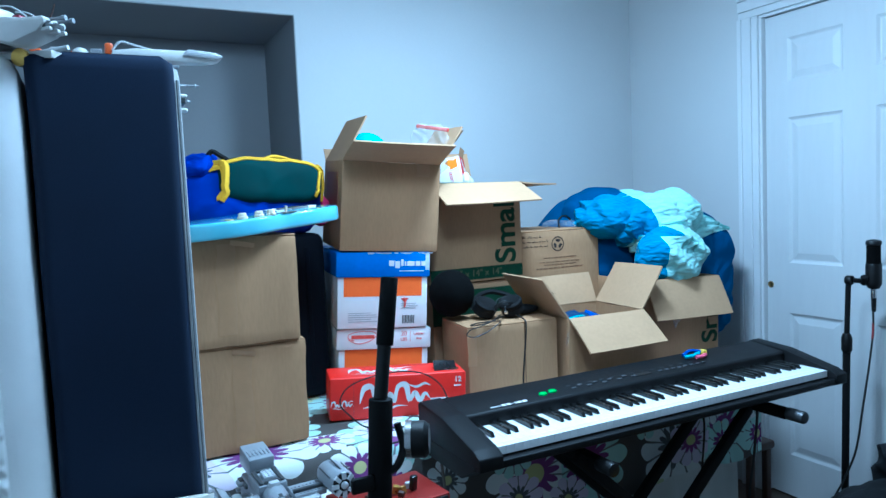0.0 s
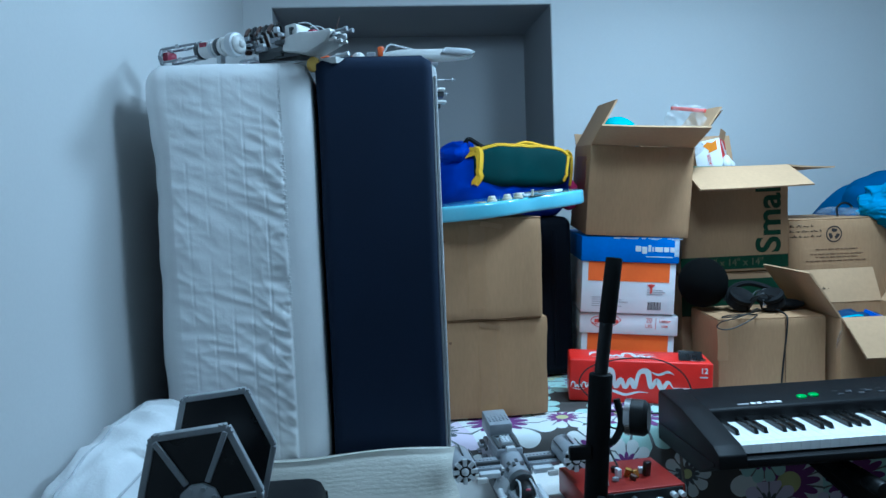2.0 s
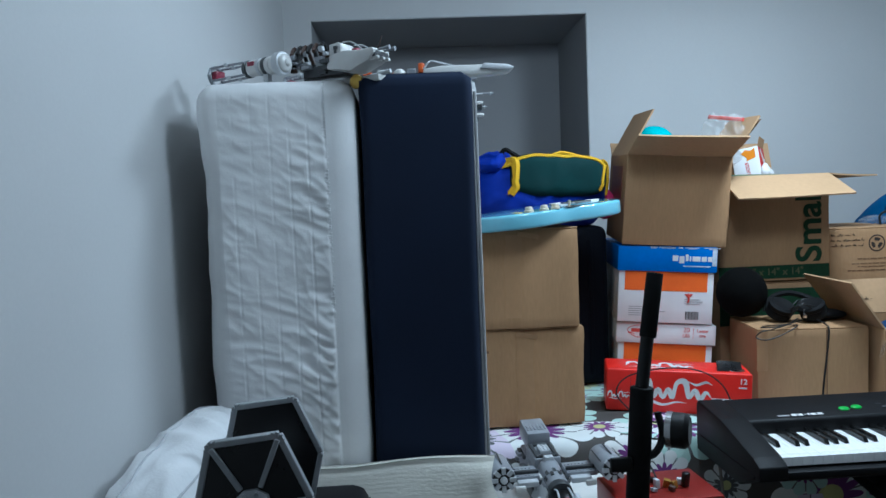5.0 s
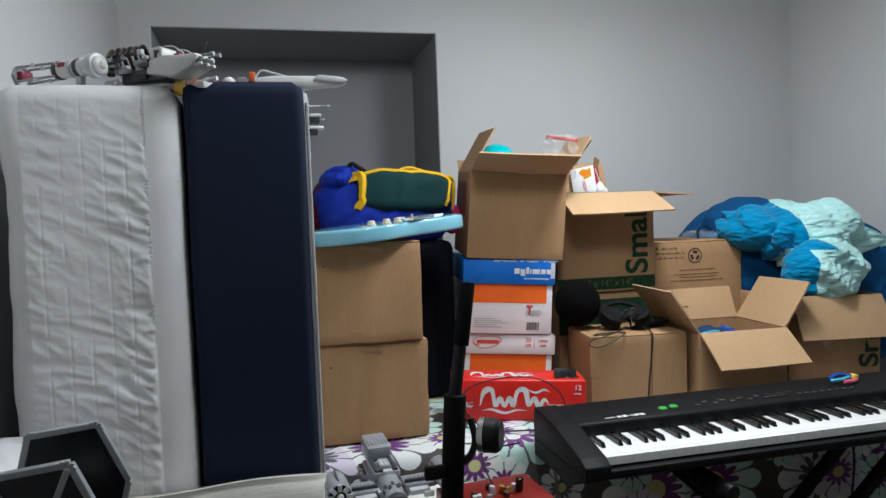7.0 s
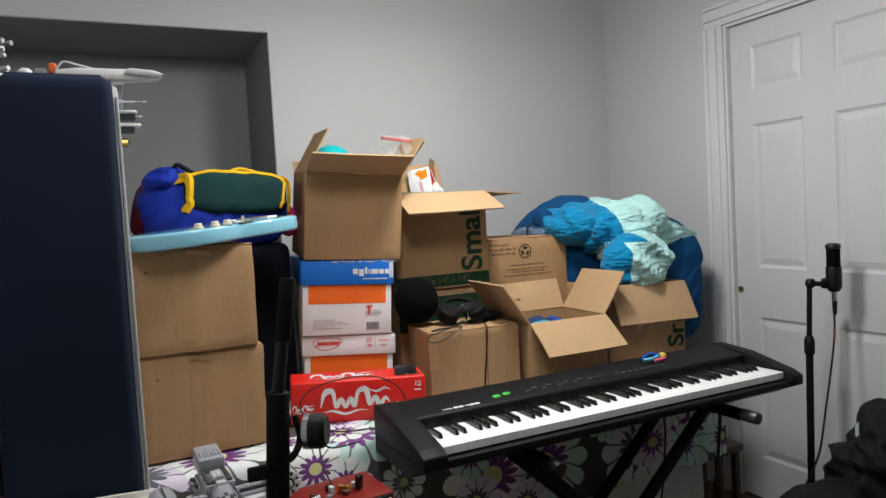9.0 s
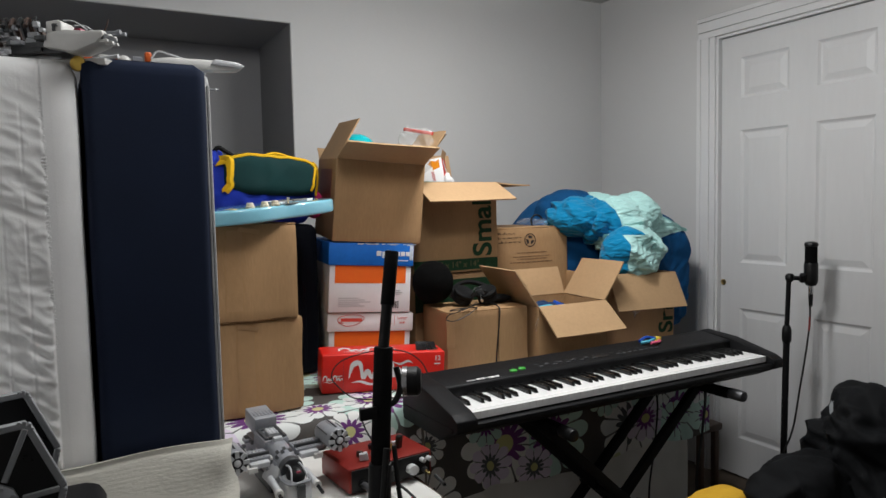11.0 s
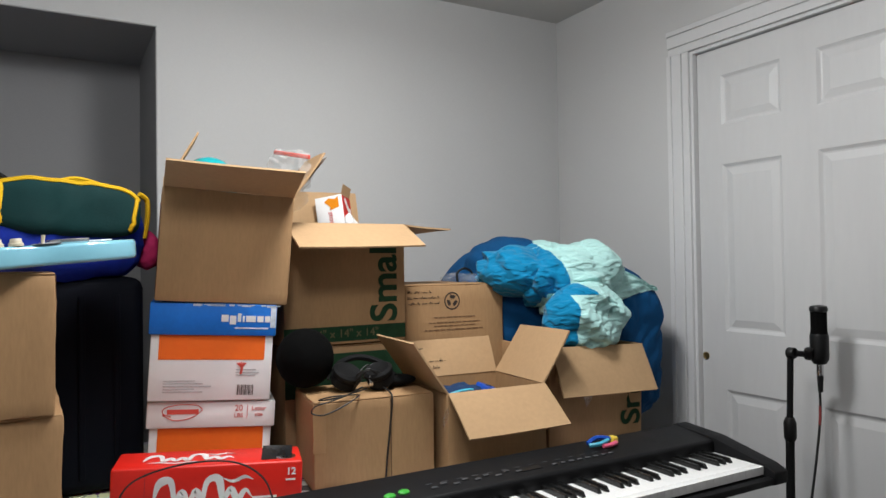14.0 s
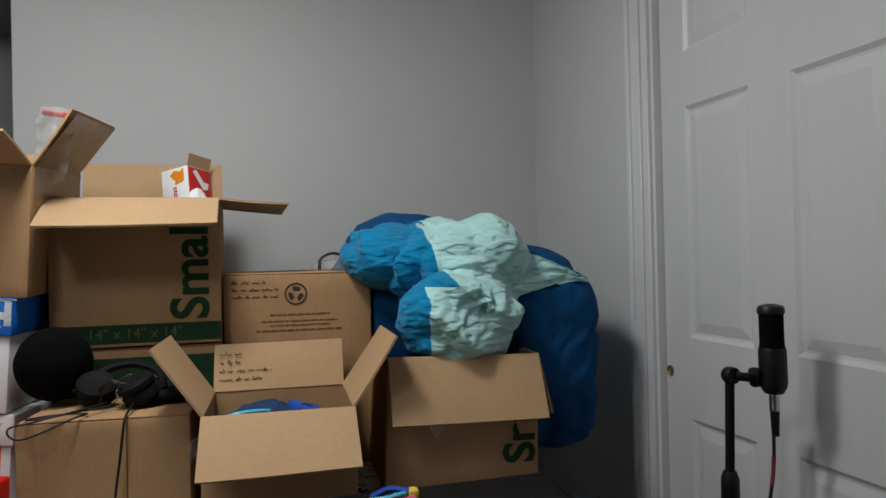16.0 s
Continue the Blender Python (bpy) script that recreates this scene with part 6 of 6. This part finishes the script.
for k in range(7):
    part("wing_brick", box(-0.11 + 0.032 * k, -0.09 + 0.032 * k, -0.056 + 0.004 * (k % 3), -0.02, 0.008, 0.018 + 0.005 * (k % 2), 0.002, seg=1), (toy_orange, toy_white, toy_orange, toy_grey)[k % 4], xw)
part("droid_dome", lump((-0.03, -0.05, 0.012), (0.014, 0.014, 0.012), 1, 0, 5, 3), toy_white, xw)
part("pilot", box(0.01, 0.024, -0.06, -0.045, 0.012, 0.034, 0.004), toy_orange, xw)
part("canopy_frame", tube([(0.022, -0.06, 0.02), (0.036, -0.06, 0.036), (0.06, -0.058, 0.032), (0.098, -0.058, 0.022)], 0.002, 6), toy_light, xw)
for k, (y, z, ln) in enumerate(((0.10, -0.012, 0.185), (0.20, -0.03, 0.18))):
    part("cannon", cyl((0.10, y, z), (ln - 0.02, y, z), 0.0022), toy_light, xw)
    part("cannon_tip", cyl((ln - 0.02, y, z), (ln + 0.005, y, z), 0.002), toy_grey, xw)
    part("cannon_disc", cyl((ln - 0.003, y, z), (ln, y, z), 0.0038), toy_light, xw)
for y, z in ((0.12, -0.034), (0.22, -0.05)):
    part("wing_tip", box(0.12, 0.168 if y < 0.2 else 0.18, y, y + 0.03, z, z + 0.008, 0.003), toy_white, xw)
    part("wing_root", box(0.12, 0.165, y + 0.005, y + 0.045, z - 0.012, z, 0.002), toy_dark, xw)
part("wing_arm", box(0.08, 0.14, 0.09, 0.25, -0.02, -0.008, 0.003), toy_grey, xw)
part("wing_arm", box(0.05, 0.14, -0.02, 0.25, 0.0, 0.01, 0.003), toy_grey, xw)
gold = thing("toy_figure_base", "small gold toy piece on a mattress edge", "toy", pose(0.19, 2.39, 1.612))
part("block", box(-0.04, 0.016, -0.014, 0.014, 0.0, 0.026, 0.005), gold_toy, gold)
part("block", box(-0.02, 0.022, -0.01, 0.01, 0.012, 0.032, 0.004), toy_brown, gold)

# ---- guitar, bag and suitcase ----
gt = thing("electric_guitar", "pale blue electric guitar body lying on a box", "guitar", pose(0.39, 1.70, 1.296, 0, -4.5, 24))
outline = []
for i in range(64):
    a = 2 * math.pi * i / 64
    r = 1 + 0.10 * math.cos(2 * a) - 0.13 * math.exp(-((a - 1.5) / 0.35) ** 2) - 0.12 * math.exp(-((a - 4.75) / 0.4) ** 2) + 0.10 * math.exp(-((a - 0.65) / 0.3) ** 2)
    outline.append((0.225 * r * math.cos(a), 0.155 * r * math.sin(a)))
bm = prism(outline, -0.021, 0.021, 0.012, m=pose(0, 0, 0, 90, 0, 0), seg=4)
part("body", bm, guitar_blue, gt, angle=50)
part("pickguard", prism([(0.1, -0.1), (0.19, -0.07), (0.215, 0.0), (0.16, 0.06), (0.05, 0.03)], -0.0015, 0.0015, m=pose(0, 0, 0.0228, 90, 0, 0)), white_card, gt, "white plastic pickguard")
for x, y in ((-0.105, -0.095), (-0.062, -0.105), (-0.03, -0.112)):
    part("knob", lathe([(0.013, 0), (0.013, 0.005), (0.0105, 0.007), (0.0098, 0.013), (0.0082, 0.015)], pose(x, y, 0.021), 18), cream_plastic, gt, "cream control knob")
part("switch", cyl((0.018, -0.11, 0.02), (0.02, -0.112, 0.04), 0.0028, 0.0038), cream_plastic, gt)
part("switch_plate", box(0.0, 0.05, -0.122, -0.1, 0.021, 0.0235, 0.001), chrome, gt)
part("bridge", box(0.07, 0.13, -0.07, 0.0, 0.021, 0.03, 0.002), chrome, gt)
part("strap_button", lathe([(0.004, 0), (0.004, 0.008), (0.007, 0.010), (0.007, 0.014)], pose(0.247, 0.0, 0, 0, 90, 0), 12), chrome, gt)

bag = thing("duffel_bag", "blue and green duffel bag with yellow trim", "bag", pose(0.435, 2.06, 1.250, 0, 3, 8))
skin = lump((0, 0.02, 0.108), (0.235, 0.135, 0.120), 4, 0.045, 7, 5, power=3.0)
lump((0.04, -0.085, 0.170), (0.165, 0.055, 0.068), 9, 0.03, 7, 5, power=4.2, bm=skin)
part("body", lump((0, 0.02, 0.108), (0.235, 0.135, 0.120), 4, 0.045, 7, 5, power=3.0), bag_blue, bag, angle=70)
part("front_pocket", lump((0.04, -0.085, 0.170), (0.165, 0.055, 0.068), 9, 0.03, 7, 5, power=4.2), bag_green, bag, "dark green front pocket", angle=70)
part("top_trim", tube(snap(skin, [(-0.125, -0.13, 0.225), (-0.05, -0.13, 0.235), (0.06, -0.13, 0.235), (0.16, -0.13, 0.225), (0.195, -0.12, 0.20)], 0.0), 0.0065, 6, steps=2), bag_yellow, bag, "yellow webbing trim")
part("side_trim", tube(snap(skin, [(-0.125, -0.15, 0.11), (-0.125, -0.15, 0.16), (-0.125, -0.14, 0.215), (-0.15, -0.09, 0.25), (-0.165, -0.04, 0.27), (-0.175, 0.0, 0.28)], -0.002), 0.0125, 6, steps=2), bag_yellow, bag, "yellow webbing strap")
part("side_trim", tube(snap(skin, [(0.195, -0.13, 0.21), (0.192, -0.15, 0.15), (0.185, -0.15, 0.11)], -0.001), 0.0065, 6, steps=2), bag_yellow, bag, "yellow webbing strap")
part("handle", tube([(0.0, -0.1, 0.226), (0.05, -0.09, 0.246), (0.10, -0.09, 0.24), (0.14, -0.1, 0.222)], 0.006, 6), bag_yellow, bag, "yellow carry handle")
part("handle", tube([(-0.15, -0.07, 0.225), (-0.136, -0.08, 0.252), (-0.11, -0.085, 0.240), (-0.085, -0.09, 0.225)], 0.008, 6), black_matt, bag, "black folded strap")
band = []
for w in (-0.016, 0.016):
    band.append(snap(skin, [(-0.125 + w, -0.15, 0.11), (-0.13 + w, -0.15, 0.16), (-0.14 + w, -0.13, 0.205), (-0.165 + w, -0.08, 0.235), (-0.18 + w, -0.02, 0.25)], 0.004))
bm = bmesh.new()
rows = [[bm.verts.new(p) for p in line] for line in band]
for k in range(len(rows[0]) - 1):
    bm.faces.new((rows[0][k], rows[1][k], rows[1][k + 1], rows[0][k + 1]))
bmesh.ops.recalc_face_normals(bm, faces=bm.faces)
bmesh.ops.solidify(bm, geom=bm.faces[:], thickness=0.003)
part("end_band", bm, bag_yellow, bag, "broad yellow webbing band")
part("end_panel", lump((-0.208, 0.05, 0.12), (0.034, 0.085, 0.085), 3, 0.06, 7, 4, power=2.4, m=pose(0, 0, 0, 0, 12, 0)), bag_maroon, bag, "maroon end panel")
part("end_tuft", lump((-0.165, -0.02, 0.205), (0.06, 0.09, 0.035), 6, 0.12, 10, 5, m=pose(0, 0, 0, 0, -22, 0)), bag_blue, bag)
skin.free()
part("end_strap", tube([(0.21, -0.07, 0.225), (0.235, -0.05, 0.21), (0.238, -0.05, 0.16), (0.232, -0.05, 0.11)], 0.007, 6), bag_yellow, bag, "yellow buckle strap")
solo("soft_toy", lump((0.690, 2.10, 1.318), (0.032, 0.035, 0.055), 4, 0.12, 16, 4), bag_pink, "crumpled pink cloth beside a duffel bag", "cloth")
suit = thing("suitcase", "dark navy suitcase standing behind cardboard boxes", "suitcase")
part("shell", box(0.30, 0.672, 2.0, 2.34, 0.70, 1.245, 0.03, seg=3), suitcase_navy, suit)
part("rib", box(0.52, 0.535, 1.996, 2.002, 0.74, 1.2, 0.002), suitcase_navy, suit)
part("rib", box(0.60, 0.615, 1.996, 2.002, 0.74, 1.2, 0.002), suitcase_navy, suit)

# ---- things in and on the boxes ----
solo("ball", lump((0.845, 2.04, 1.498), (0.078, 0.078, 0.078), 0, 0.0, 4, 4), ball_teal, "shiny turquoise ball in an open box", "ball")
zb = thing("zip_bag", "clear zip bag with a red closure in a box", "bag", pose(1.04, 1.951, 1.482, 0, 11, -56))
part("film", lump((0.0, 0.0, 0.028), (0.064, 0.012, 0.076), 3, 0.25, 22, 5, power=4), zip_film, zb)
part("closure", box(-0.064, 0.064, -0.003, 0.003, 0.095, 0.107, 0.002), red_print, zb, "red plastic zip strip")
sb = thing("storage_bag_box", "white, orange and red storage bag carton", "box", pose(1.322, 2.212, 1.352, -6, -9, -38))
part("body", box(-0.095, 0, 0, 0.095, 0, 0.16, 0.003), white_card, sb)
part("red_side", box(0.0, 0.0014, 0.004, 0.091, 0.03, 0.157), deep_red, sb, "red printed side")
part("white_mark", prism([(0.02, 0.145), (0.06, 0.095), (0.078, 0.10), (0.082, 0.118), (0.062, 0.12), (0.034, 0.152)], -0.0006, 0.0006, m=pose(0.0022, 0, 0, 0, 0, 90)), white_print, sb)
part("open_flap", panel((-0.002, 0.002, 0.158), (0, 0.09, 0), (0.012, 0, 0.035), (0.001, 0, 0)), kraft_pale, sb, "torn open top flap")
part("arrow", prism([(-0.062, 0.140), (-0.042, 0.120), (-0.046, 0.110), (-0.012, 0.118), (-0.012, 0.154), (-0.026, 0.146), (-0.046, 0.152)], -0.0016, -0.0006), amber_print, sb, "orange arrow shape")
lettering("storage", 0.026, pose(-0.042, -0.0014, 0.066) @ FRONT @ pose(0, 0, 0, 0, 0, -86), deep_red, sb)
part("torn_film", lump((0.012, 0.03, 0.055), (0.016, 0.035, 0.035), 2, 0.2, 30, 4), band_white, sb, "white crumpled bag")
solo("flat_carton", box(0, 0.27, 0, 0.12, 0, 0.004, 0.001, pose(1.05, 1.985, 1.390, 4, 1, 3), seg=1), paper_green, "flattened green printed carton in a box", "cardboard")

solo("foam_windscreen", lump((1.060, 1.862, 1.018), (0.077, 0.075, 0.08), 2, 0.006, 9, 5, fine=0.006), foam_black, "large round black foam microphone windscreen", "windscreen", angle=80)
hp = thing("headphones", "black over-ear headphones lying on a cardboard box", "headphones", pose(1.207, 1.80, 0.932, 0, 0, -8))
for x, y, r in ((-0.055, 0.0, 24), (0.04, -0.02, -16)):
    m = pose(x, y, 0.026, 22, r, -20)
    cup = part("ear_cup", lathe([(0.026, -0.018), (0.037, -0.011), (0.038, 0.008), (0.034, 0.014)], m, 24), black_matt, hp)
    part("ear_pad", lathe([(0.034, 0.012), (0.040, 0.018), (0.040, 0.028), (0.032, 0.034), (0.02, 0.03)], m, 24), black_matt, cup)
    part("yoke", tube([(x - 0.046, y, 0.03), (x - 0.03, y + 0.035, 0.05), (x, y + 0.045, 0.06), (x + 0.03, y + 0.03, 0.05)], 0.0035, 6), black_plastic, hp, "thin black yoke")
part("headband", tube([(-0.085, 0.01, 0.03), (-0.06, 0.05, 0.062), (0.0, 0.07, 0.075), (0.06, 0.05, 0.058), (0.085, 0.0, 0.026)], 0.009, 8), black_matt, hp)
part("headband_pad", lump((0.09, 0.01, 0.014), (0.06, 0.03, 0.016), 3, 0.06, 14, 4), black_matt, hp)
part("adjuster", box(0.0, 0.012, -0.048, -0.040, 0.012, 0.04, 0.002), chrome, hp, "small bright metal slider")
solo("headphone_cable", tube([(1.18, 1.75, 0.945), (1.12, 1.695, 0.94), (1.06, 1.675, 0.931), (1.025, 1.675, 0.924), (1.02, 1.69, 0.905), (1.045, 1.675, 0.90), (1.09, 1.67, 0.915), (1.14, 1.685, 0.934), (1.15, 1.72, 0.932), (1.09, 1.735, 0.931), (1.045, 1.71, 0.931), (1.07, 1.685, 0.935), (1.13, 1.71, 0.938), (1.19, 1.745, 0.94)], 0.0019), cable_black, "thin black headphone cable in loose loops", "cable")
for k in range(3):
    a = 0.7 * k
    solo("headphone_cable", tube([(1.215 + 0.05 * math.cos(a + 0.9 * i), 1.775 + 0.035 * math.sin(a + 0.9 * i), 0.962 + 0.03 * math.sin(1.7 * i + k)) for i in range(9)], 0.002), cable_black, "thin black cable tangled round headphones", "cable")
solo("headphone_cable", tube([(1.235, 1.74, 0.94), (1.232, 1.69, 0.935), (1.228, 1.668, 0.92), (1.220, 1.665, 0.85), (1.211, 1.664, 0.78), (1.204, 1.663, 0.705)], 0.0026), cable_black, "thin black cable hanging down a box", "cable")
solo("thin_cable", tube([(0.62, 1.66, 0.72), (0.585, 1.66, 0.77), (0.62, 1.665, 0.815), (0.72, 1.65, 0.838), (0.82, 1.635, 0.83), (0.88, 1.615, 0.79), (0.90, 1.59, 0.73)], 0.0022), cable_black, "thin black cable arching before the red carton", "cable")
solo("thin_cable", tube([(0.62, 1.66, 0.72), (0.64, 1.60, 0.708), (0.70, 1.56, 0.705), (0.77, 1.54, 0.706), (0.80, 1.50, 0.704)], 0.0024), cable_black, "thin black cable lying on the blanket", "cable")
solo("thin_cable", tube([(0.69, 1.44, 0.71), (0.61, 1.42, 0.715), (0.56, 1.36, 0.75), (0.545, 1.29, 0.72), (0.55, 1.24, 0.69)], 0.0024), cable_black, "thin black cable curling by the interface", "cable")

# ---- duvet heap ----
dv = thing("duvet", "crumpled teal and aqua duvet piled on boxes", "duvet")
BLUE = (((2.02, 2.19, 1.09), (0.33, 0.26, 0.245), 2, (0.8, 0.2, 0.5), 0.22, 0.02, 2.4),
        ((2.245, 1.98, 0.955), (0.126, 0.19, 0.24), 5, (1, 0.5, 0.35), 0.15, 0.02, 5.0),
        ((2.16, 1.99, 1.11), (0.2, 0.19, 0.15), 8, (0.7, 0.2, 0.7), 0.18, 0.018, 2.8))
for c, r, seed, ax, wl, dp, pw in BLUE:
    part("blue_side", heap(c, r, seed, ax, wl, dp, pw, loose=0.014), blue_cloth, dv, "plain dark blue duvet back", angle=80)
skin = bmesh.new()
for c, r, seed, ax, wl, dp, pw in BLUE:
    lump(c, r, seed, 0.0, 5, 5, power=pw, bm=skin)
tree = BVHTree.FromBMesh(skin)
skin.free()
upper_edge = curve_points([(2.08, 1.74, 1.335), (2.172, 1.74, 1.288), (2.227, 1.74, 1.25), (2.284, 1.74, 1.228), (2.345, 1.74, 1.215)], 9)
lower_edge = curve_points([(2.09, 1.74, 1.12), (2.177, 1.74, 1.145), (2.225, 1.74, 1.161), (2.283, 1.74, 1.178), (2.335, 1.74, 1.178)], 9)
bm = bmesh.new()
rows = []
for i, (a, b) in enumerate(zip(upper_edge, lower_edge)):
    row = []
    for k in range(15):
        q = a.lerp(b, k / 14)
        place, normal, _, _ = tree.find_nearest(Vector((min(q.x, 2.345), 1.79, q.z - 0.012 * i / 36)))
        normal = (normal + Vector((0, -1.0, 0.3))).normalized()
        lift = 0.017 + 0.005 * math.sin(k * 1.1 + 0.12 * i + 1.5 * noise.noise(Vector((i * 0.15, k * 0.2, 3))))
        row.append(bm.verts.new(place + normal * lift))
    rows.append(row)
for a, b in zip(rows, rows[1:]):
    for k in range(14):
        bm.faces.new((a[k], a[k + 1], b[k + 1], b[k]))
bmesh.ops.remove_doubles(bm, verts=bm.verts, dist=0.002)
bmesh.ops.recalc_face_normals(bm, faces=bm.faces)
part("turned_edge", bm, aqua_cloth, dv, "pale aqua turned edge", angle=80)
part("blue_side", heap((1.905, 2.10, 1.222), (0.17, 0.15, 0.135), 19, (0.5, 0.2, 0.8), 0.16, 0.014, loose=0.012), blue_cloth, dv, "plain dark blue duvet back", angle=80)


def bunched(centre, lobes, pocket, seed):
    """A loose cover over several swellings, as seen from its middle outwards, with folds that follow each swelling."""
    bm = bmesh.new()
    out = bmesh.ops.create_icosphere(bm, subdivisions=7, radius=1.0)
    centre, pocket = Vector(centre), Vector(pocket)
    toward = (pocket - centre).normalized()
    side = toward.cross(Vector((0, 0, 1))).normalized()
    up = side.cross(toward)
    off = Vector((seed * 3.7, seed * 1.9, seed * 5.3))
    for v in out["verts"]:
        d = v.co.normalized()
        hits = []
        for c, r, across, wave, deep in lobes:
            o = Vector([(centre[k] - c[k]) / r[k] for k in range(3)])
            e = Vector([d[k] / r[k] for k in range(3)])
            a, b, q = e.dot(e), o.dot(e), o.dot(o) - 1
            disc = b * b - a * q
            if disc > 0 and math.sqrt(disc) > b:
                hits.append(((math.sqrt(disc) - b) / a, across, wave, deep))
        far = max(h[0] for h in hits)
        total = sum(math.exp((h[0] - far) / 0.01) for h in hits)
        t = far + 0.01 * math.log(total) * 0.5
        p = centre + d * t
        fold = 0.0
        for reach, across, wave, deep in hits:
            w = math.exp((reach - far) / 0.01) / total
            if w < 0.03:
                continue
            a1 = Vector(across).normalized()
            a2 = a1.cross(Vector((0.3, 0.8, 0.5))).normalized()
            for ax, wl, hi in ((a1, wave, 0.55), ((a1 + 0.8 * a2).normalized(), wave * 0.55, 0.32), (a2, wave * 0.36, 0.10)):
                warp = noise.noise(p * (0.45 / wl) + off) + 0.4 * noise.noise(p * (1.2 / wl) - off)
                mask = max(0.0, min(1.0, 0.5 + 1.6 * noise.noise(p * (0.5 / wl) + off * 2)))
                fold += w * deep * hi * mask * math.asin(0.97 * math.sin(2 * math.pi * p.dot(ax) / wl + 4.0 * warp)) / 1.33
        gap = p - pocket
        near = math.exp(-gap.length_squared / 0.0032)
        turn = math.atan2(gap.dot(up), gap.dot(side))
        fold += near * (-0.030 + 0.011 * math.sin(3 * turn + gap.length * 90)) + 0.02 * noise.noise(p * 6 + off)
        v.co = p + d * fold
    return bm


LOBES = [((1.835, 1.985, 1.235), (0.13, 0.14, 0.088), (0.8, -0.2, 0.5), 0.10, 0.040),
         ((1.905, 1.92, 1.215), (0.085, 0.135, 0.10), (0.9, -0.2, -0.2), 0.10, 0.036),
         ((1.958, 1.756, 1.082), (0.155, 0.110, 0.120), (0.3, -0.2, 0.9), 0.11, 0.028),
         ((2.046, 1.862, 1.215), (0.145, 0.125, 0.122), (0.65, -0.2, 0.7), 0.15, 0.032),
         ((1.985, 2.02, 1.275), (0.14, 0.10, 0.062), (0.6, 0.5, 0.3), 0.09, 0.018)]
whole = bunched((1.955, 1.895, 1.165), LOBES, (2.005, 1.655, 1.125), 7)
halves = {True: whole, False: whole.copy()}
for keep_aqua, bm in halves.items():
    drop = []
    for f in bm.faces:
        m = f.calc_center_median()
        border = 1.865 + 0.10 * max(0.0, 1.10 - m.z) if m.z < 1.165 else 1.93 - 0.25 * (m.z - 1.165)
        border += 0.010 * noise.noise(m * 18) + (0.035 if m.y > 1.95 else 0.0)
        if (m.x > border) != keep_aqua:
            drop.append(f)
    bmesh.ops.delete(bm, geom=drop, context="FACES")
    part("aqua_side" if keep_aqua else "teal_side", bm, aqua_cloth if keep_aqua else teal_cloth, dv, "pale aqua crinkled cover" if keep_aqua else "teal crinkled cover", angle=80)

# ---- floor clutter ----
jk = thing("jacket", "crumpled black jacket in a heap on a bag", "jacket")
part("body", lump((2.07, 0.80, 0.47), (0.19, 0.19, 0.235), 21, 0.12, 7, 6, power=2.2), jacket_black, jk, angle=80)
part("sleeve", lump((1.80, 0.875, 0.40), (0.21, 0.11, 0.115), 22, 0.12, 8, 5, power=2.2), jacket_black, jk, angle=80)
part("collar", lump((2.03, 0.88, 0.60), (0.05, 0.05, 0.09), 25, 0.1, 9, 4), light_grey_cloth, jk, "light grey lining")
solo("backpack", lump((1.92, 0.82, 0.16), (0.26, 0.2, 0.17), 24, 0.05, 5, 5, power=3), jacket_black, "black backpack standing on the floor", "bag", angle=80)
solo("yellow_garment", lump((1.49, 0.975, 0.365), (0.15, 0.07, 0.055), 27, 0.05, 6, 5, power=3, m=pose(0, 0, 0, 0, -16, 0)), yellow_cloth, "yellow folded garment beside a black bag", "clothes", angle=80)
solo("grey_garment", lump((1.56, 0.95, 0.27), (0.15, 0.10, 0.13), 29, 0.05, 6, 5), light_grey_cloth, "light grey folded garment beside a bag", "clothes", angle=80)
solo("fabric_crate", box(1.38, 1.76, 0.82, 1.08, 0.0, 0.22, 0.02), jacket_black, "dark fabric storage crate on the floor", "crate")
stool = thing("wooden_stool", "dark brown wooden stool between bed and door", "stool")
part("seat", box(2.17, 2.31, 1.58, 1.80, 0.31, 0.345, 0.012), wood_brown, stool)
for x in (2.18, 2.27):
    for y in (1.59, 1.76):
        part("leg", box(x, x + 0.025, y, y + 0.025, 0.0, 0.31, 0.003), wood_brown, stool)
for k, (x, y) in enumerate(((2.02, 1.46), (1.99, 1.44), (1.75, 1.45))):
    solo("hanging_cable", tube([(x - 0.06, y - 0.03, 0.655), (x, y - 0.03, 0.58), (x + 0.01, y - 0.01, 0.40), (x - 0.01, y, 0.2), (x, y - 0.02, 0.02)], 0.0035), cable_black, "black cable hanging from the piano", "cable")
solo("hanging_cable", tube([(0.78, 1.42, 0.65), (0.80, 1.44, 0.50), (0.79, 1.44, 0.36), (0.74, 1.43, 0.28), (0.70, 1.43, 0.34), (0.72, 1.42, 0.40)], 0.004), cable_grey, "grey cable looping beside the bed", "cable")
